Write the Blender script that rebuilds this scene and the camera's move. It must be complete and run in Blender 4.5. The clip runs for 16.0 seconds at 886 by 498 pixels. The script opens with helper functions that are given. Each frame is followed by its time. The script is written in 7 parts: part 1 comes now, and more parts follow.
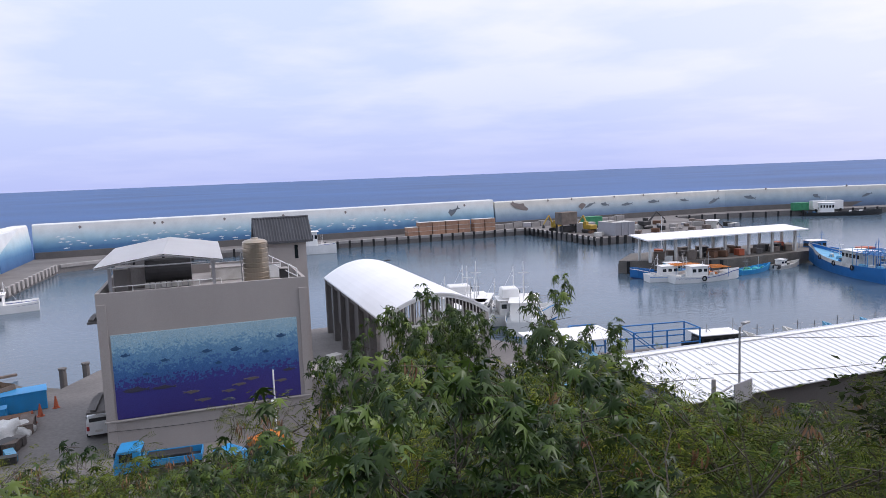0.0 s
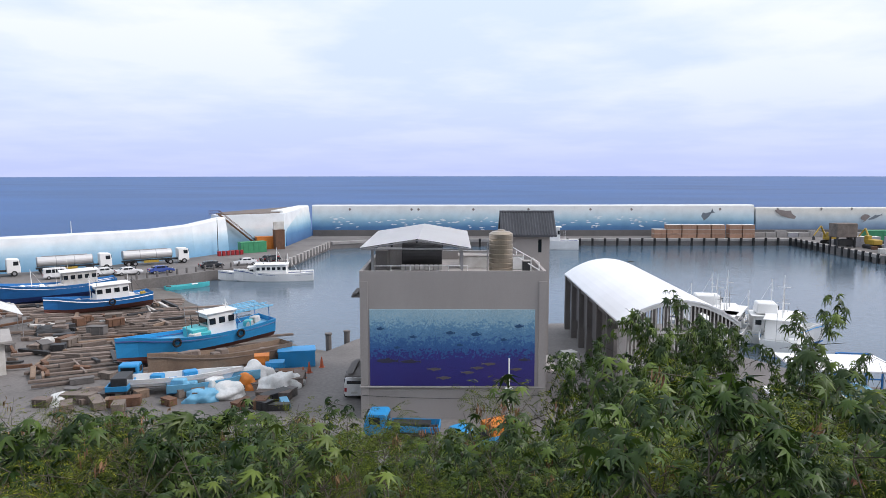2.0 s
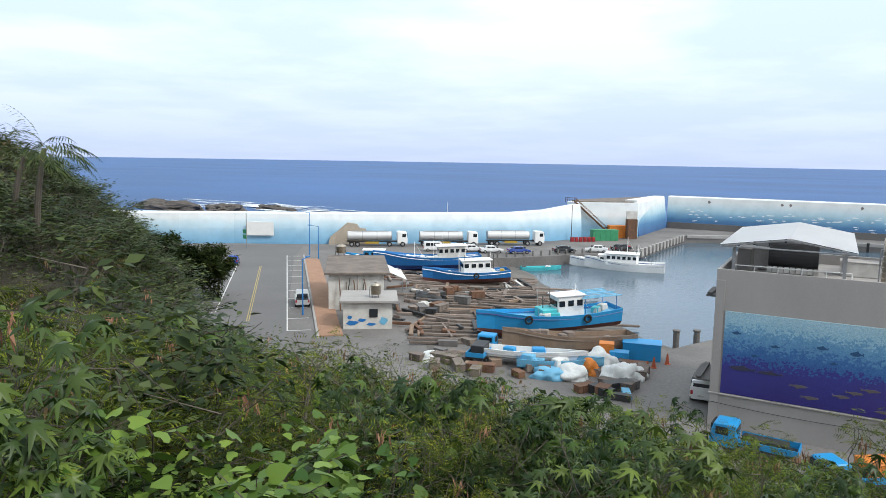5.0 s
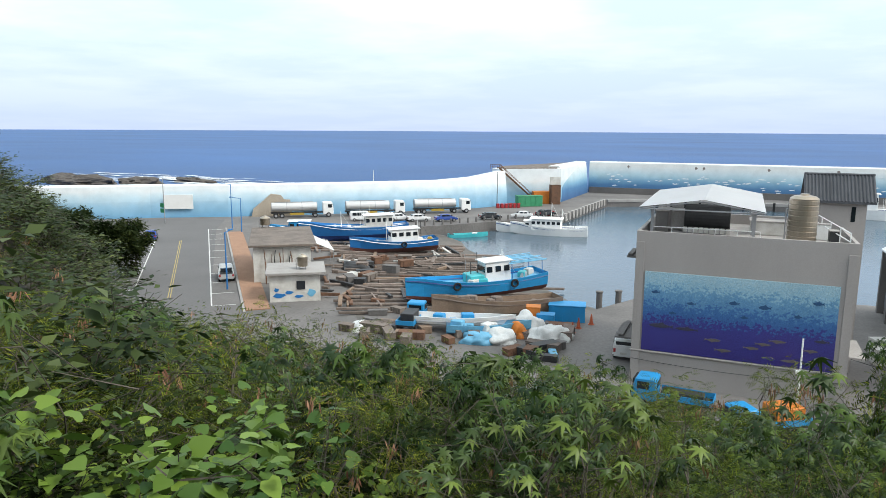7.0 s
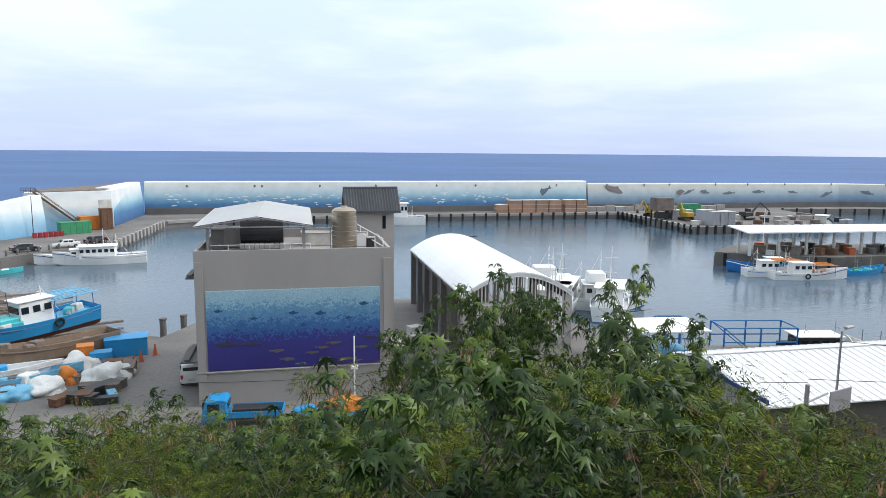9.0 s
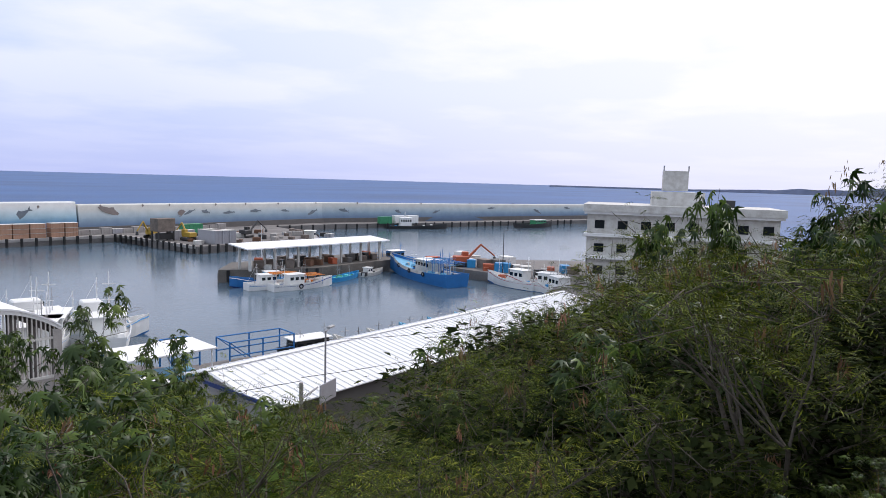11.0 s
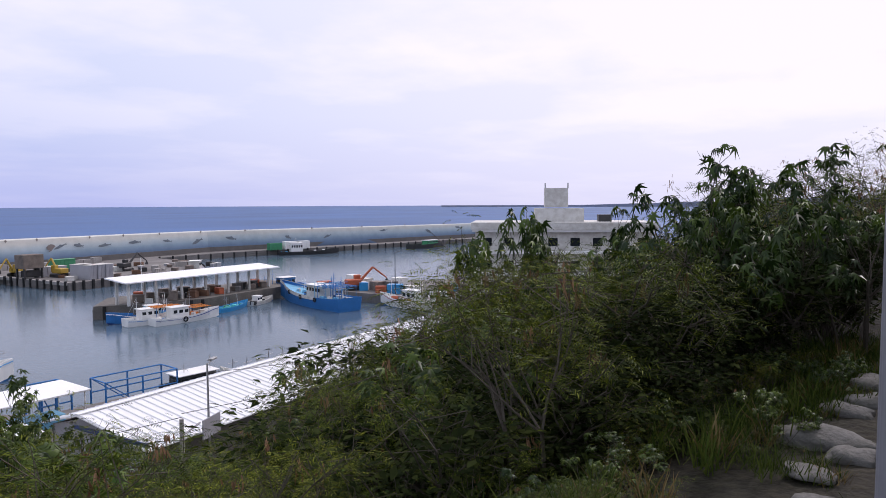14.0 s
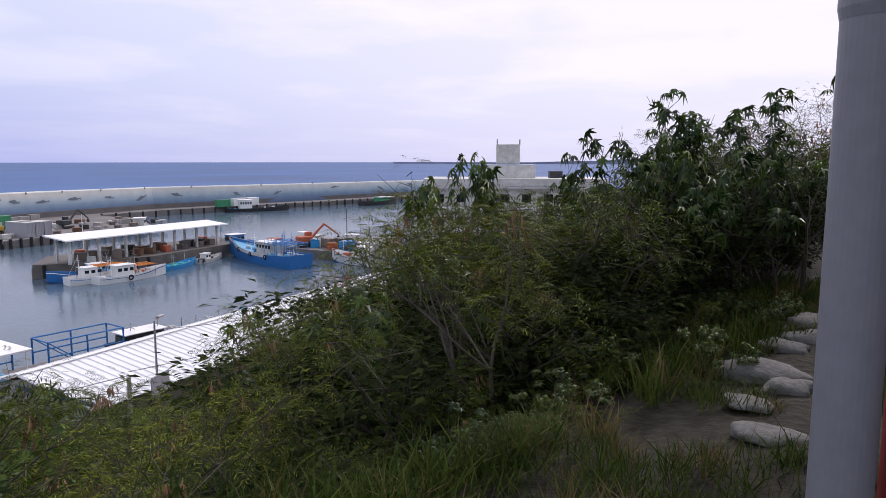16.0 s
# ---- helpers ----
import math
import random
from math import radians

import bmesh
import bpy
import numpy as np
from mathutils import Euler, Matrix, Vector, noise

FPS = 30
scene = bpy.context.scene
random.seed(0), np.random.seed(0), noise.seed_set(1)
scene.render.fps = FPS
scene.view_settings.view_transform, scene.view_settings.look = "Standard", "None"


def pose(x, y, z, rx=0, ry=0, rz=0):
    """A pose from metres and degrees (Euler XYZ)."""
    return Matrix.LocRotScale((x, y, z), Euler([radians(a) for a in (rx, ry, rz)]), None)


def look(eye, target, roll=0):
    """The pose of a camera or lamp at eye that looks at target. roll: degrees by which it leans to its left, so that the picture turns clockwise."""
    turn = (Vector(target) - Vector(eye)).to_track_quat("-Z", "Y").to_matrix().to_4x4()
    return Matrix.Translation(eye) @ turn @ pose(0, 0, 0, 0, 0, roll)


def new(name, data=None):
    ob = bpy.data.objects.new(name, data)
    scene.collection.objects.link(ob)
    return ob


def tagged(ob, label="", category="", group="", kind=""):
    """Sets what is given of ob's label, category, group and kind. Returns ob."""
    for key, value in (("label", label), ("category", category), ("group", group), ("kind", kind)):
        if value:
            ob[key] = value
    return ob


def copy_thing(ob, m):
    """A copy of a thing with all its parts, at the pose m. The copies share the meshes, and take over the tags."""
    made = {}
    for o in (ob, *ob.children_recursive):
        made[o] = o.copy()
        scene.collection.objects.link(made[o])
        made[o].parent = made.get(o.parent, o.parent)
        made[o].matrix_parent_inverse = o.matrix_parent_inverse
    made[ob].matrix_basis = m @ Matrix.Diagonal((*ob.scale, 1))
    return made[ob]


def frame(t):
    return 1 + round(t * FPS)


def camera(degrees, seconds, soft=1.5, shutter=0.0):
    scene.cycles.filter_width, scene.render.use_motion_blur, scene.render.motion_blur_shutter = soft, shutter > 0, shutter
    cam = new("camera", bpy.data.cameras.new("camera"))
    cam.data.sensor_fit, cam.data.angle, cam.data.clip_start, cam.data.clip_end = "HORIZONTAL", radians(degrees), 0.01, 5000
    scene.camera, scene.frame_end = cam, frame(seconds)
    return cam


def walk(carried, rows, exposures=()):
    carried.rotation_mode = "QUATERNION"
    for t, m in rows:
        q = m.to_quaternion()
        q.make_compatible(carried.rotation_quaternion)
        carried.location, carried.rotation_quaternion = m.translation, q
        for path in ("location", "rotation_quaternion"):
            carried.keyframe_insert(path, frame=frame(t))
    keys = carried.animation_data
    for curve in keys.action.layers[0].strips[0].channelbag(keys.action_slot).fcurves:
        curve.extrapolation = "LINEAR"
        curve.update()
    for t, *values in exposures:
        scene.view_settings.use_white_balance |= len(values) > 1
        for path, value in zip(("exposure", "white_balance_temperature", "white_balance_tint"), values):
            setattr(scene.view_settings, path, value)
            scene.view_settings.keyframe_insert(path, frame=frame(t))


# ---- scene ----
cam = camera(65.4, 16.0, soft=0.7)
ROWS = [
    (0.0, -0.00, 0.00, 18.00, -6.30, 2.21, -19.43),
    (0.5, -0.04, -0.07, 18.00, -6.07, 1.23, -15.68),
    (1.0, -0.09, -0.19, 18.04, -5.54, 0.38, -11.83),
    (1.5, -0.15, -0.25, 18.11, -5.19, 0.79, -4.00),
    (2.0, -0.18, -0.21, 18.06, -6.25, 0.05, 0.75),
    (2.5, -0.18, -0.17, 18.08, -6.31, 0.09, 4.52),
    (3.0, -0.17, -0.16, 18.07, -6.80, 0.05, 5.97),
    (3.5, -0.24, -0.14, 18.07, -6.28, -0.14, 15.90),
    (4.0, -0.45, -0.13, 18.20, -7.24, -1.05, 27.61),
    (4.2, -0.42, -0.15, 18.17, -6.36, -1.43, 29.96),
    (6.3, -0.46, -0.21, 18.05, -9.76, -0.12, 26.26),
    (6.5, -0.45, -0.23, 18.05, -9.65, -0.27, 25.42),
    (7.0, -0.47, -0.10, 18.01, -9.91, -0.32, 23.35),
    (7.5, -0.29, -0.01, 18.07, -9.89, 0.41, 18.87),
    (8.0, 0.00, -0.01, 18.04, -9.04, 0.72, 13.55),
    (8.5, 0.17, -0.00, 18.03, -9.09, -0.18, 2.26),
    (9.0, 0.31, 0.18, 18.01, -8.15, -0.47, -11.70),
    (9.5, 0.19, 0.11, 18.00, -6.67, -0.15, -19.33),
    (10.0, 0.32, -0.01, 18.03, -5.53, 0.35, -27.91),
    (10.2, 0.36, -0.06, 18.05, -5.90, -0.32, -33.79),
    (12.3, 0.70, -1.14, 17.97, -3.85, -0.09, -59.78),
    (12.5, 0.69, -1.17, 17.97, -3.63, 0.07, -59.49),
    (13.0, 0.63, -1.15, 18.00, -3.71, 0.06, -59.97),
    (13.5, 0.65, -1.18, 18.00, -3.79, 0.09, -59.60),
    (14.0, 0.61, -1.33, 18.04, -3.84, 0.24, -60.11),
    (14.5, 0.61, -1.35, 18.04, -3.77, -0.01, -62.17),
    (15.0, 0.57, -1.39, 18.02, -3.43, -0.14, -62.56),
    (15.5, 0.54, -1.41, 17.94, -4.46, 0.21, -62.74),
    (16.0, 0.69, -1.32, 17.90, -7.40, -0.01, -64.05),
]
EXPOSURES = [
    (0.0, 0.0, 6150, 20),
    (2.5, 0.18, 6300, 13),
    (4.0, 0.27, 6250, 9),
    (6.5, 0.40, 6380, 5),
    (8.5, 0.34, 6330, 7),
    (10.0, 0.15, 6280, 12),
    (12.5, -0.07, 6270, 23),
    (16.0, -0.12, 6280, 24),
]
walk(cam, [(t, pose(x, y, z, 90 + pitch, roll, yaw)) for t, x, y, z, pitch, roll, yaw in ROWS], EXPOSURES)

from mathutils.geometry import tessellate_polygon

# ---- sky and sun ----
SUN_AZ, SUN_EL = radians(95), radians(46)      # clockwise from +y
world = bpy.data.worlds.new("world")
scene.world = world
world.use_nodes = True


def sky_nodes(nt):
    n, l = nt.nodes, nt.links
    n.clear()
    out = n.new("ShaderNodeOutputWorld")
    sky = n.new("ShaderNodeTexSky")
    sky.sky_type, sky.sun_disc = "NISHITA", False
    sky.sun_elevation, sky.sun_rotation = SUN_EL, SUN_AZ
    sky.air_density, sky.dust_density, sky.ozone_density = 1.0, 2.0, 1.5
    bg_sky = n.new("ShaderNodeBackground")
    bg_sky.inputs[1].default_value = 0.06
    l.new(sky.outputs[0], bg_sky.inputs[0])
    # overcast layer: pale lilac low down, whiter high up and around the veiled sun, with soft cloud noise
    tc = n.new("ShaderNodeTexCoord")
    sep = n.new("ShaderNodeSeparateXYZ")
    l.new(tc.outputs["Generated"], sep.inputs[0])
    ramp = n.new("ShaderNodeValToRGB")
    e = ramp.color_ramp.elements
    e[0].position, e[0].color = 0.0, (0.50, 0.57, 0.86, 1)
    e[1].position, e[1].color = 0.45, (0.74, 0.86, 0.95, 1)
    m = e.new(0.12)
    m.color = (0.61, 0.71, 0.91, 1)
    l.new(sep.outputs[2], ramp.inputs[0])
    # flattened coordinates stretch the clouds towards the horizon
    addz = n.new("ShaderNodeMath")
    addz.operation = "ADD"
    addz.inputs[1].default_value = 0.10
    l.new(sep.outputs[2], addz.inputs[0])
    div = n.new("ShaderNodeVectorMath")
    div.operation = "DIVIDE"
    comb = n.new("ShaderNodeCombineXYZ")
    for i in range(3):
        l.new(addz.outputs[0], comb.inputs[i])
    l.new(tc.outputs["Generated"], div.inputs[0])
    l.new(comb.outputs[0], div.inputs[1])
    cl = n.new("ShaderNodeTexNoise")
    cl.inputs["Scale"].default_value, cl.inputs["Detail"].default_value, cl.inputs["Roughness"].default_value = 0.75, 7, 0.52
    l.new(div.outputs[0], cl.inputs["Vector"])
    cr = n.new("ShaderNodeValToRGB")
    c = cr.color_ramp.elements
    c[0].position, c[0].color = 0.43, (0, 0, 0, 1)
    c[1].position, c[1].color = 0.61, (1, 1, 1, 1)
    l.new(cl.outputs[0], cr.inputs[0])
    # glow about the sun's place behind the cloud
    sun = Vector((math.sin(SUN_AZ) * math.cos(SUN_EL), math.cos(SUN_AZ) * math.cos(SUN_EL), math.sin(SUN_EL)))
    dot = n.new("ShaderNodeVectorMath")
    dot.operation = "DOT_PRODUCT"
    dot.inputs[1].default_value = sun
    l.new(tc.outputs["Generated"], dot.inputs[0])
    glow = n.new("ShaderNodeMapRange")
    glow.inputs[1].default_value, glow.inputs[2].default_value = 0.34, 0.9
    glow.inputs[3].default_value, glow.inputs[4].default_value = 0.0, 0.9
    l.new(dot.outputs["Value"], glow.inputs[0])
    low = n.new("ShaderNodeMapRange")
    low.inputs[1].default_value, low.inputs[2].default_value = 0.02, 0.22
    low.inputs[3].default_value, low.inputs[4].default_value = 0.12, 1.0
    l.new(sep.outputs[2], low.inputs[0])
    thin = n.new("ShaderNodeMath")
    thin.operation = "MULTIPLY"
    l.new(cr.outputs[0], thin.inputs[0])
    l.new(low.outputs[0], thin.inputs[1])
    half = n.new("ShaderNodeMath")
    half.operation = "MULTIPLY_ADD"
    half.inputs[1].default_value = 0.6
    l.new(thin.outputs[0], half.inputs[0])
    l.new(glow.outputs[0], half.inputs[2])
    mix = n.new("ShaderNodeMix")
    mix.data_type, mix.clamp_factor = "RGBA", True
    mix.inputs[7].default_value = (1.0, 1.0, 1.02, 1)
    l.new(half.outputs[0], mix.inputs[0])
    l.new(ramp.outputs[0], mix.inputs[6])
    bg_cl = n.new("ShaderNodeBackground")
    bg_cl.inputs[1].default_value = 1.12
    l.new(mix.outputs[2], bg_cl.inputs[0])
    blend = n.new("ShaderNodeMixShader")
    blend.inputs[0].default_value = 0.90
    l.new(bg_sky.outputs[0], blend.inputs[1])
    l.new(bg_cl.outputs[0], blend.inputs[2])
    l.new(blend.outputs[0], out.inputs[0])


sky_nodes(world.node_tree)
sun_lamp = new("sun", bpy.data.lights.new("sun", "SUN"))
sun_lamp.data.energy, sun_lamp.data.angle, sun_lamp.data.color = 2.0, radians(14), (1.0, 0.96, 0.9)
sun_lamp.matrix_world = look((60 * math.sin(SUN_AZ) * math.cos(SUN_EL), 60 * math.cos(SUN_AZ) * math.cos(SUN_EL), 60 * math.sin(SUN_EL)), (0, 0, 0))


# ---- materials ----
def mat(name, color, rough=0.7, var=0.25, scale=2.0, fine=30.0, bump=0.15, metal=0.0, dirt=None, dirt_amt=0.35, rnd=0.0, spec=0.4, island=0.0, streak=0.0):
    """A surface with grain and larger stains at real-world size. rnd varies it from object to object, island from piece to piece."""
    m = bpy.data.materials.new(name)
    m.use_nodes = True
    n, l = m.node_tree.nodes, m.node_tree.links
    b = n["Principled BSDF"]
    b.inputs["Roughness"].default_value, b.inputs["Metallic"].default_value = rough, metal
    b.inputs["Specular IOR Level"].default_value = spec
    tc = n.new("ShaderNodeTexCoord")
    vec = tc.outputs["Object"]
    if streak:
        mp = n.new("ShaderNodeMapping")
        mp.inputs["Scale"].default_value = (1, 1, streak)
        l.new(vec, mp.inputs[0])
        vec = mp.outputs[0]
    big = n.new("ShaderNodeTexNoise")
    big.inputs["Scale"].default_value, big.inputs["Detail"].default_value, big.inputs["Roughness"].default_value = scale, 6, 0.6
    l.new(vec, big.inputs["Vector"])
    small = n.new("ShaderNodeTexNoise")
    small.inputs["Scale"].default_value, small.inputs["Detail"].default_value = fine, 3
    l.new(tc.outputs["Object"], small.inputs["Vector"])
    dk = dirt if dirt else tuple(c * 0.45 for c in color)
    rp = n.new("ShaderNodeMapRange")
    rp.inputs[1].default_value, rp.inputs[2].default_value = 0.38, 0.72
    rp.inputs[3].default_value, rp.inputs[4].default_value = 0.0, dirt_amt
    l.new(big.outputs[0], rp.inputs[0])
    mx = n.new("ShaderNodeMix")
    mx.data_type = "RGBA"
    mx.inputs[6].default_value, mx.inputs[7].default_value = (*color, 1), (*dk, 1)
    l.new(rp.outputs[0], mx.inputs[0])
    hsv = n.new("ShaderNodeHueSaturation")
    l.new(mx.outputs[2], hsv.inputs["Color"])
    mr = n.new("ShaderNodeMapRange")
    mr.inputs[1].default_value, mr.inputs[2].default_value = 0.3, 0.7
    mr.inputs[3].default_value, mr.inputs[4].default_value = 1 - var, 1 + var
    l.new(small.outputs[0], mr.inputs[0])
    val = mr.outputs[0]
    for amount, node, sock in ((rnd, "ShaderNodeObjectInfo", "Random"), (island, "ShaderNodeNewGeometry", "Random Per Island")):
        if amount:
            r = n.new(node)
            m2 = n.new("ShaderNodeMapRange")
            m2.inputs[3].default_value, m2.inputs[4].default_value = 1 - amount, 1 + amount
            l.new(r.outputs[sock], m2.inputs[0])
            mu = n.new("ShaderNodeMath")
            mu.operation = "MULTIPLY"
            l.new(val, mu.inputs[0])
            l.new(m2.outputs[0], mu.inputs[1])
            val = mu.outputs[0]
    l.new(val, hsv.inputs["Value"])
    l.new(hsv.outputs[0], b.inputs["Base Color"])
    if bump:
        bp = n.new("ShaderNodeBump")
        bp.inputs["Strength"].default_value, bp.inputs["Distance"].default_value = bump, 0.03
        l.new(small.outputs[0], bp.inputs["Height"])
        l.new(bp.outputs[0], b.inputs["Normal"])
    return m


def leaf_mat(name, color, tip, rough=0.55, sheen=0.18):
    """Leaves: colour varies from leaf to leaf, some light passes through."""
    m = bpy.data.materials.new(name)
    m.use_nodes = True
    n, l = m.node_tree.nodes, m.node_tree.links
    b = n["Principled BSDF"]
    b.inputs["Roughness"].default_value = rough
    b.inputs["Specular IOR Level"].default_value = sheen
    geo = n.new("ShaderNodeNewGeometry")
    ob = n.new("ShaderNodeObjectInfo")
    mx = n.new("ShaderNodeMix")
    mx.data_type = "RGBA"
    mx.inputs[6].default_value, mx.inputs[7].default_value = (*color, 1), (*tip, 1)
    pw = n.new("ShaderNodeMath")
    pw.operation = "POWER"
    pw.inputs[1].default_value = 2.2
    l.new(geo.outputs["Random Per Island"], pw.inputs[0])
    l.new(pw.outputs[0], mx.inputs[0])
    hs = n.new("ShaderNodeHueSaturation")
    for lo, hi, sock in ((0.62, 1.35, "Value"), (0.475, 0.515, "Hue")):
        mr = n.new("ShaderNodeMapRange")
        mr.inputs[3].default_value, mr.inputs[4].default_value = (lo, hi) if sock == "Value" else (hi, lo)
        l.new(ob.outputs["Random"], mr.inputs[0])
        l.new(mr.outputs[0], hs.inputs[sock])
    l.new(mx.outputs[2], hs.inputs["Color"])
    l.new(hs.outputs[0], b.inputs["Base Color"])
    tr = n.new("ShaderNodeBsdfTranslucent")
    l.new(hs.outputs[0], tr.inputs[0])
    ms = n.new("ShaderNodeMixShader")
    ms.inputs[0].default_value = 0.2
    l.new(b.outputs[0], ms.inputs[1])
    l.new(tr.outputs[0], ms.inputs[2])
    l.new(ms.outputs[0], n["Material Output"].inputs[0])
    return m


def water_mat(name, color, rough, scale, bump, foam=False, patch=0.15):
    m = bpy.data.materials.new(name)
    m.use_nodes = True
    n, l = m.node_tree.nodes, m.node_tree.links
    b = n["Principled BSDF"]
    b.inputs["Roughness"].default_value = rough
    b.inputs["IOR"].default_value = 1.33
    b.inputs["Specular IOR Level"].default_value = 0.45 if rough > 0.3 else 0.5
    tc = n.new("ShaderNodeTexCoord")
    mp = n.new("ShaderNodeMapping")
    mp.inputs["Scale"].default_value = (0.6, 1.0, 1.0)
    l.new(tc.outputs["Object"], mp.inputs[0])
    w = n.new("ShaderNodeTexNoise")
    w.inputs["Scale"].default_value, w.inputs["Detail"].default_value, w.inputs["Roughness"].default_value = scale, 4, 0.6
    l.new(mp.outputs[0], w.inputs["Vector"])
    big = n.new("ShaderNodeTexNoise")
    big.inputs["Scale"].default_value, big.inputs["Detail"].default_value = scale * 0.02, 5
    l.new(mp.outputs[0], big.inputs["Vector"])
    mr = n.new("ShaderNodeMapRange")
    mr.inputs[1].default_value, mr.inputs[2].default_value = 0.3, 0.7
    mr.inputs[3].default_value, mr.inputs[4].default_value = 1 - patch, 1 + patch
    l.new(big.outputs[0], mr.inputs[0])
    hs = n.new("ShaderNodeHueSaturation")
    hs.inputs["Color"].default_value = (*color, 1)
    l.new(mr.outputs[0], hs.inputs["Value"])
    l.new(hs.outputs[0], b.inputs["Base Color"])
    bp = n.new("ShaderNodeBump")
    bp.inputs["Strength"].default_value, bp.inputs["Distance"].default_value = bump, 0.3
    l.new(w.outputs[0], bp.inputs["Height"])
    l.new(bp.outputs[0], b.inputs["Normal"])
    return m


def gradient_mat(name, stops, z0, z1, rough=0.75, mosaic=0.0, wob=0.5):
    """Paint that was laid on in bands of colour up a wall between the heights z0 and z1, with stains; mosaic adds small tesserae."""
    m = mat(name, (1, 1, 1), rough, var=0.28 if mosaic else 0.06, scale=0.35, fine=14, dirt=(0.55, 0.55, 0.55), dirt_amt=0.35)
    n, l = m.node_tree.nodes, m.node_tree.links
    mx = [k for k in n if k.bl_idname == "ShaderNodeMix"][0]
    tc = [k for k in n if k.bl_idname == "ShaderNodeTexCoord"][0]
    sep = n.new("ShaderNodeSeparateXYZ")
    l.new(tc.outputs["Object"], sep.inputs[0])
    wobble = n.new("ShaderNodeTexNoise")
    wobble.inputs["Scale"].default_value, wobble.inputs["Detail"].default_value = 0.25, 3
    l.new(tc.outputs["Object"], wobble.inputs["Vector"])
    ma = n.new("ShaderNodeMath")
    ma.operation = "MULTIPLY_ADD"
    ma.inputs[1].default_value, ma.inputs[2].default_value = 2 * wob, -wob
    l.new(wobble.outputs[0], ma.inputs[0])
    ad = n.new("ShaderNodeMath")
    ad.operation = "ADD"
    l.new(sep.outputs[2], ad.inputs[0])
    height = ma.outputs[0]
    if mosaic:
        vo = n.new("ShaderNodeTexVoronoi")
        vo.inputs["Scale"].default_value = mosaic
        l.new(tc.outputs["Object"], vo.inputs["Vector"])
        vs = n.new("ShaderNodeSeparateColor")
        l.new(vo.outputs["Color"], vs.inputs[0])
        m3 = n.new("ShaderNodeMath")
        m3.operation = "MULTIPLY_ADD"
        m3.inputs[1].default_value, m3.inputs[2].default_value = 0.9, -0.45
        l.new(vs.outputs[0], m3.inputs[0])
        a2 = n.new("ShaderNodeMath")
        a2.operation = "ADD"
        l.new(height, a2.inputs[0])
        l.new(m3.outputs[0], a2.inputs[1])
        height = a2.outputs[0]
    l.new(height, ad.inputs[1])
    mr = n.new("ShaderNodeMapRange")
    mr.inputs[1].default_value, mr.inputs[2].default_value = z0, z1
    l.new(ad.outputs[0], mr.inputs[0])
    rp = n.new("ShaderNodeValToRGB")
    e = rp.color_ramp.elements
    e[0].position, e[0].color = stops[0][0], (*stops[0][1], 1)
    e[1].position, e[1].color = stops[-1][0], (*stops[-1][1], 1)
    for p, c in stops[1:-1]:
        k = e.new(p)
        k.color = (*c, 1)
    l.new(mr.outputs[0], rp.inputs[0])
    l.new(rp.outputs[0], mx.inputs[6])
    dk = n.new("ShaderNodeMix")
    dk.data_type, dk.blend_type = "RGBA", "MULTIPLY"
    dk.inputs[0].default_value = 1.0
    dk.inputs[7].default_value = (0.6, 0.6, 0.6, 1)
    l.new(rp.outputs[0], dk.inputs[6])
    l.new(dk.outputs[2], mx.inputs[7])
    return m


M = {}
M["concrete"] = mat("concrete", (0.36, 0.34, 0.325), 0.85, 0.10, 0.5, 9, 0.2, dirt=(0.17, 0.16, 0.15), dirt_amt=0.45)
M["plaster"] = mat("grey_plaster", (0.36, 0.335, 0.32), 0.8, 0.06, 0.35, 14, 0.12, dirt=(0.27, 0.25, 0.24), dirt_amt=0.4, streak=0.25)
# dark render; inside the vaulted hall it also stands in for shade
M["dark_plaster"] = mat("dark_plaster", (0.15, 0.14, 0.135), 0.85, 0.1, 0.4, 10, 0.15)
M["quay"] = mat("quay_concrete", (0.185, 0.172, 0.165), 0.8, 0.14, 0.12, 3.5, 0.2, dirt=(0.085, 0.08, 0.076), dirt_amt=0.75)
M["quay_side"] = mat("wet_quay_concrete", (0.15, 0.135, 0.12), 0.75, 0.2, 0.4, 6, 0.3, dirt=(0.05, 0.05, 0.045), dirt_amt=0.7)
M["asphalt"] = mat("asphalt", (0.15, 0.145, 0.145), 0.9, 0.10, 0.08, 5, 0.15, dirt=(0.10, 0.097, 0.097), dirt_amt=0.5)
M["road_paint"] = mat("road_paint", (0.62, 0.62, 0.6), 0.8, 0.15, 1.0, 12, 0.05, dirt=(0.3, 0.3, 0.3))
M["yellow_paint"] = mat("yellow_road_paint", (0.42, 0.33, 0.12), 0.8, 0.15, 1.0, 12, 0.05)
M["white"] = mat("white_paint", (0.80, 0.80, 0.79), 0.45, 0.04, 0.6, 15, 0.03, dirt=(0.5, 0.48, 0.45), dirt_amt=0.25)
M["white_roof"] = mat("white_sheet_roof", (0.83, 0.83, 0.84), 0.4, 0.03, 0.25, 10, 0.02, dirt=(0.6, 0.6, 0.6), dirt_amt=0.25)
M["dirty_white"] = mat("weathered_white", (0.62, 0.61, 0.58), 0.7, 0.08, 0.9, 14, 0.08, dirt=(0.28, 0.24, 0.2), dirt_amt=0.55)
M["blue"] = mat("blue_paint", (0.022, 0.16, 0.44), 0.5, 0.08, 0.8, 16, 0.06, dirt=(0.02, 0.12, 0.3), dirt_amt=0.4)
M["bright_blue"] = mat("bright_blue_paint", (0.025, 0.27, 0.58), 0.45, 0.1, 1.0, 16, 0.06, dirt=(0.05, 0.2, 0.35))
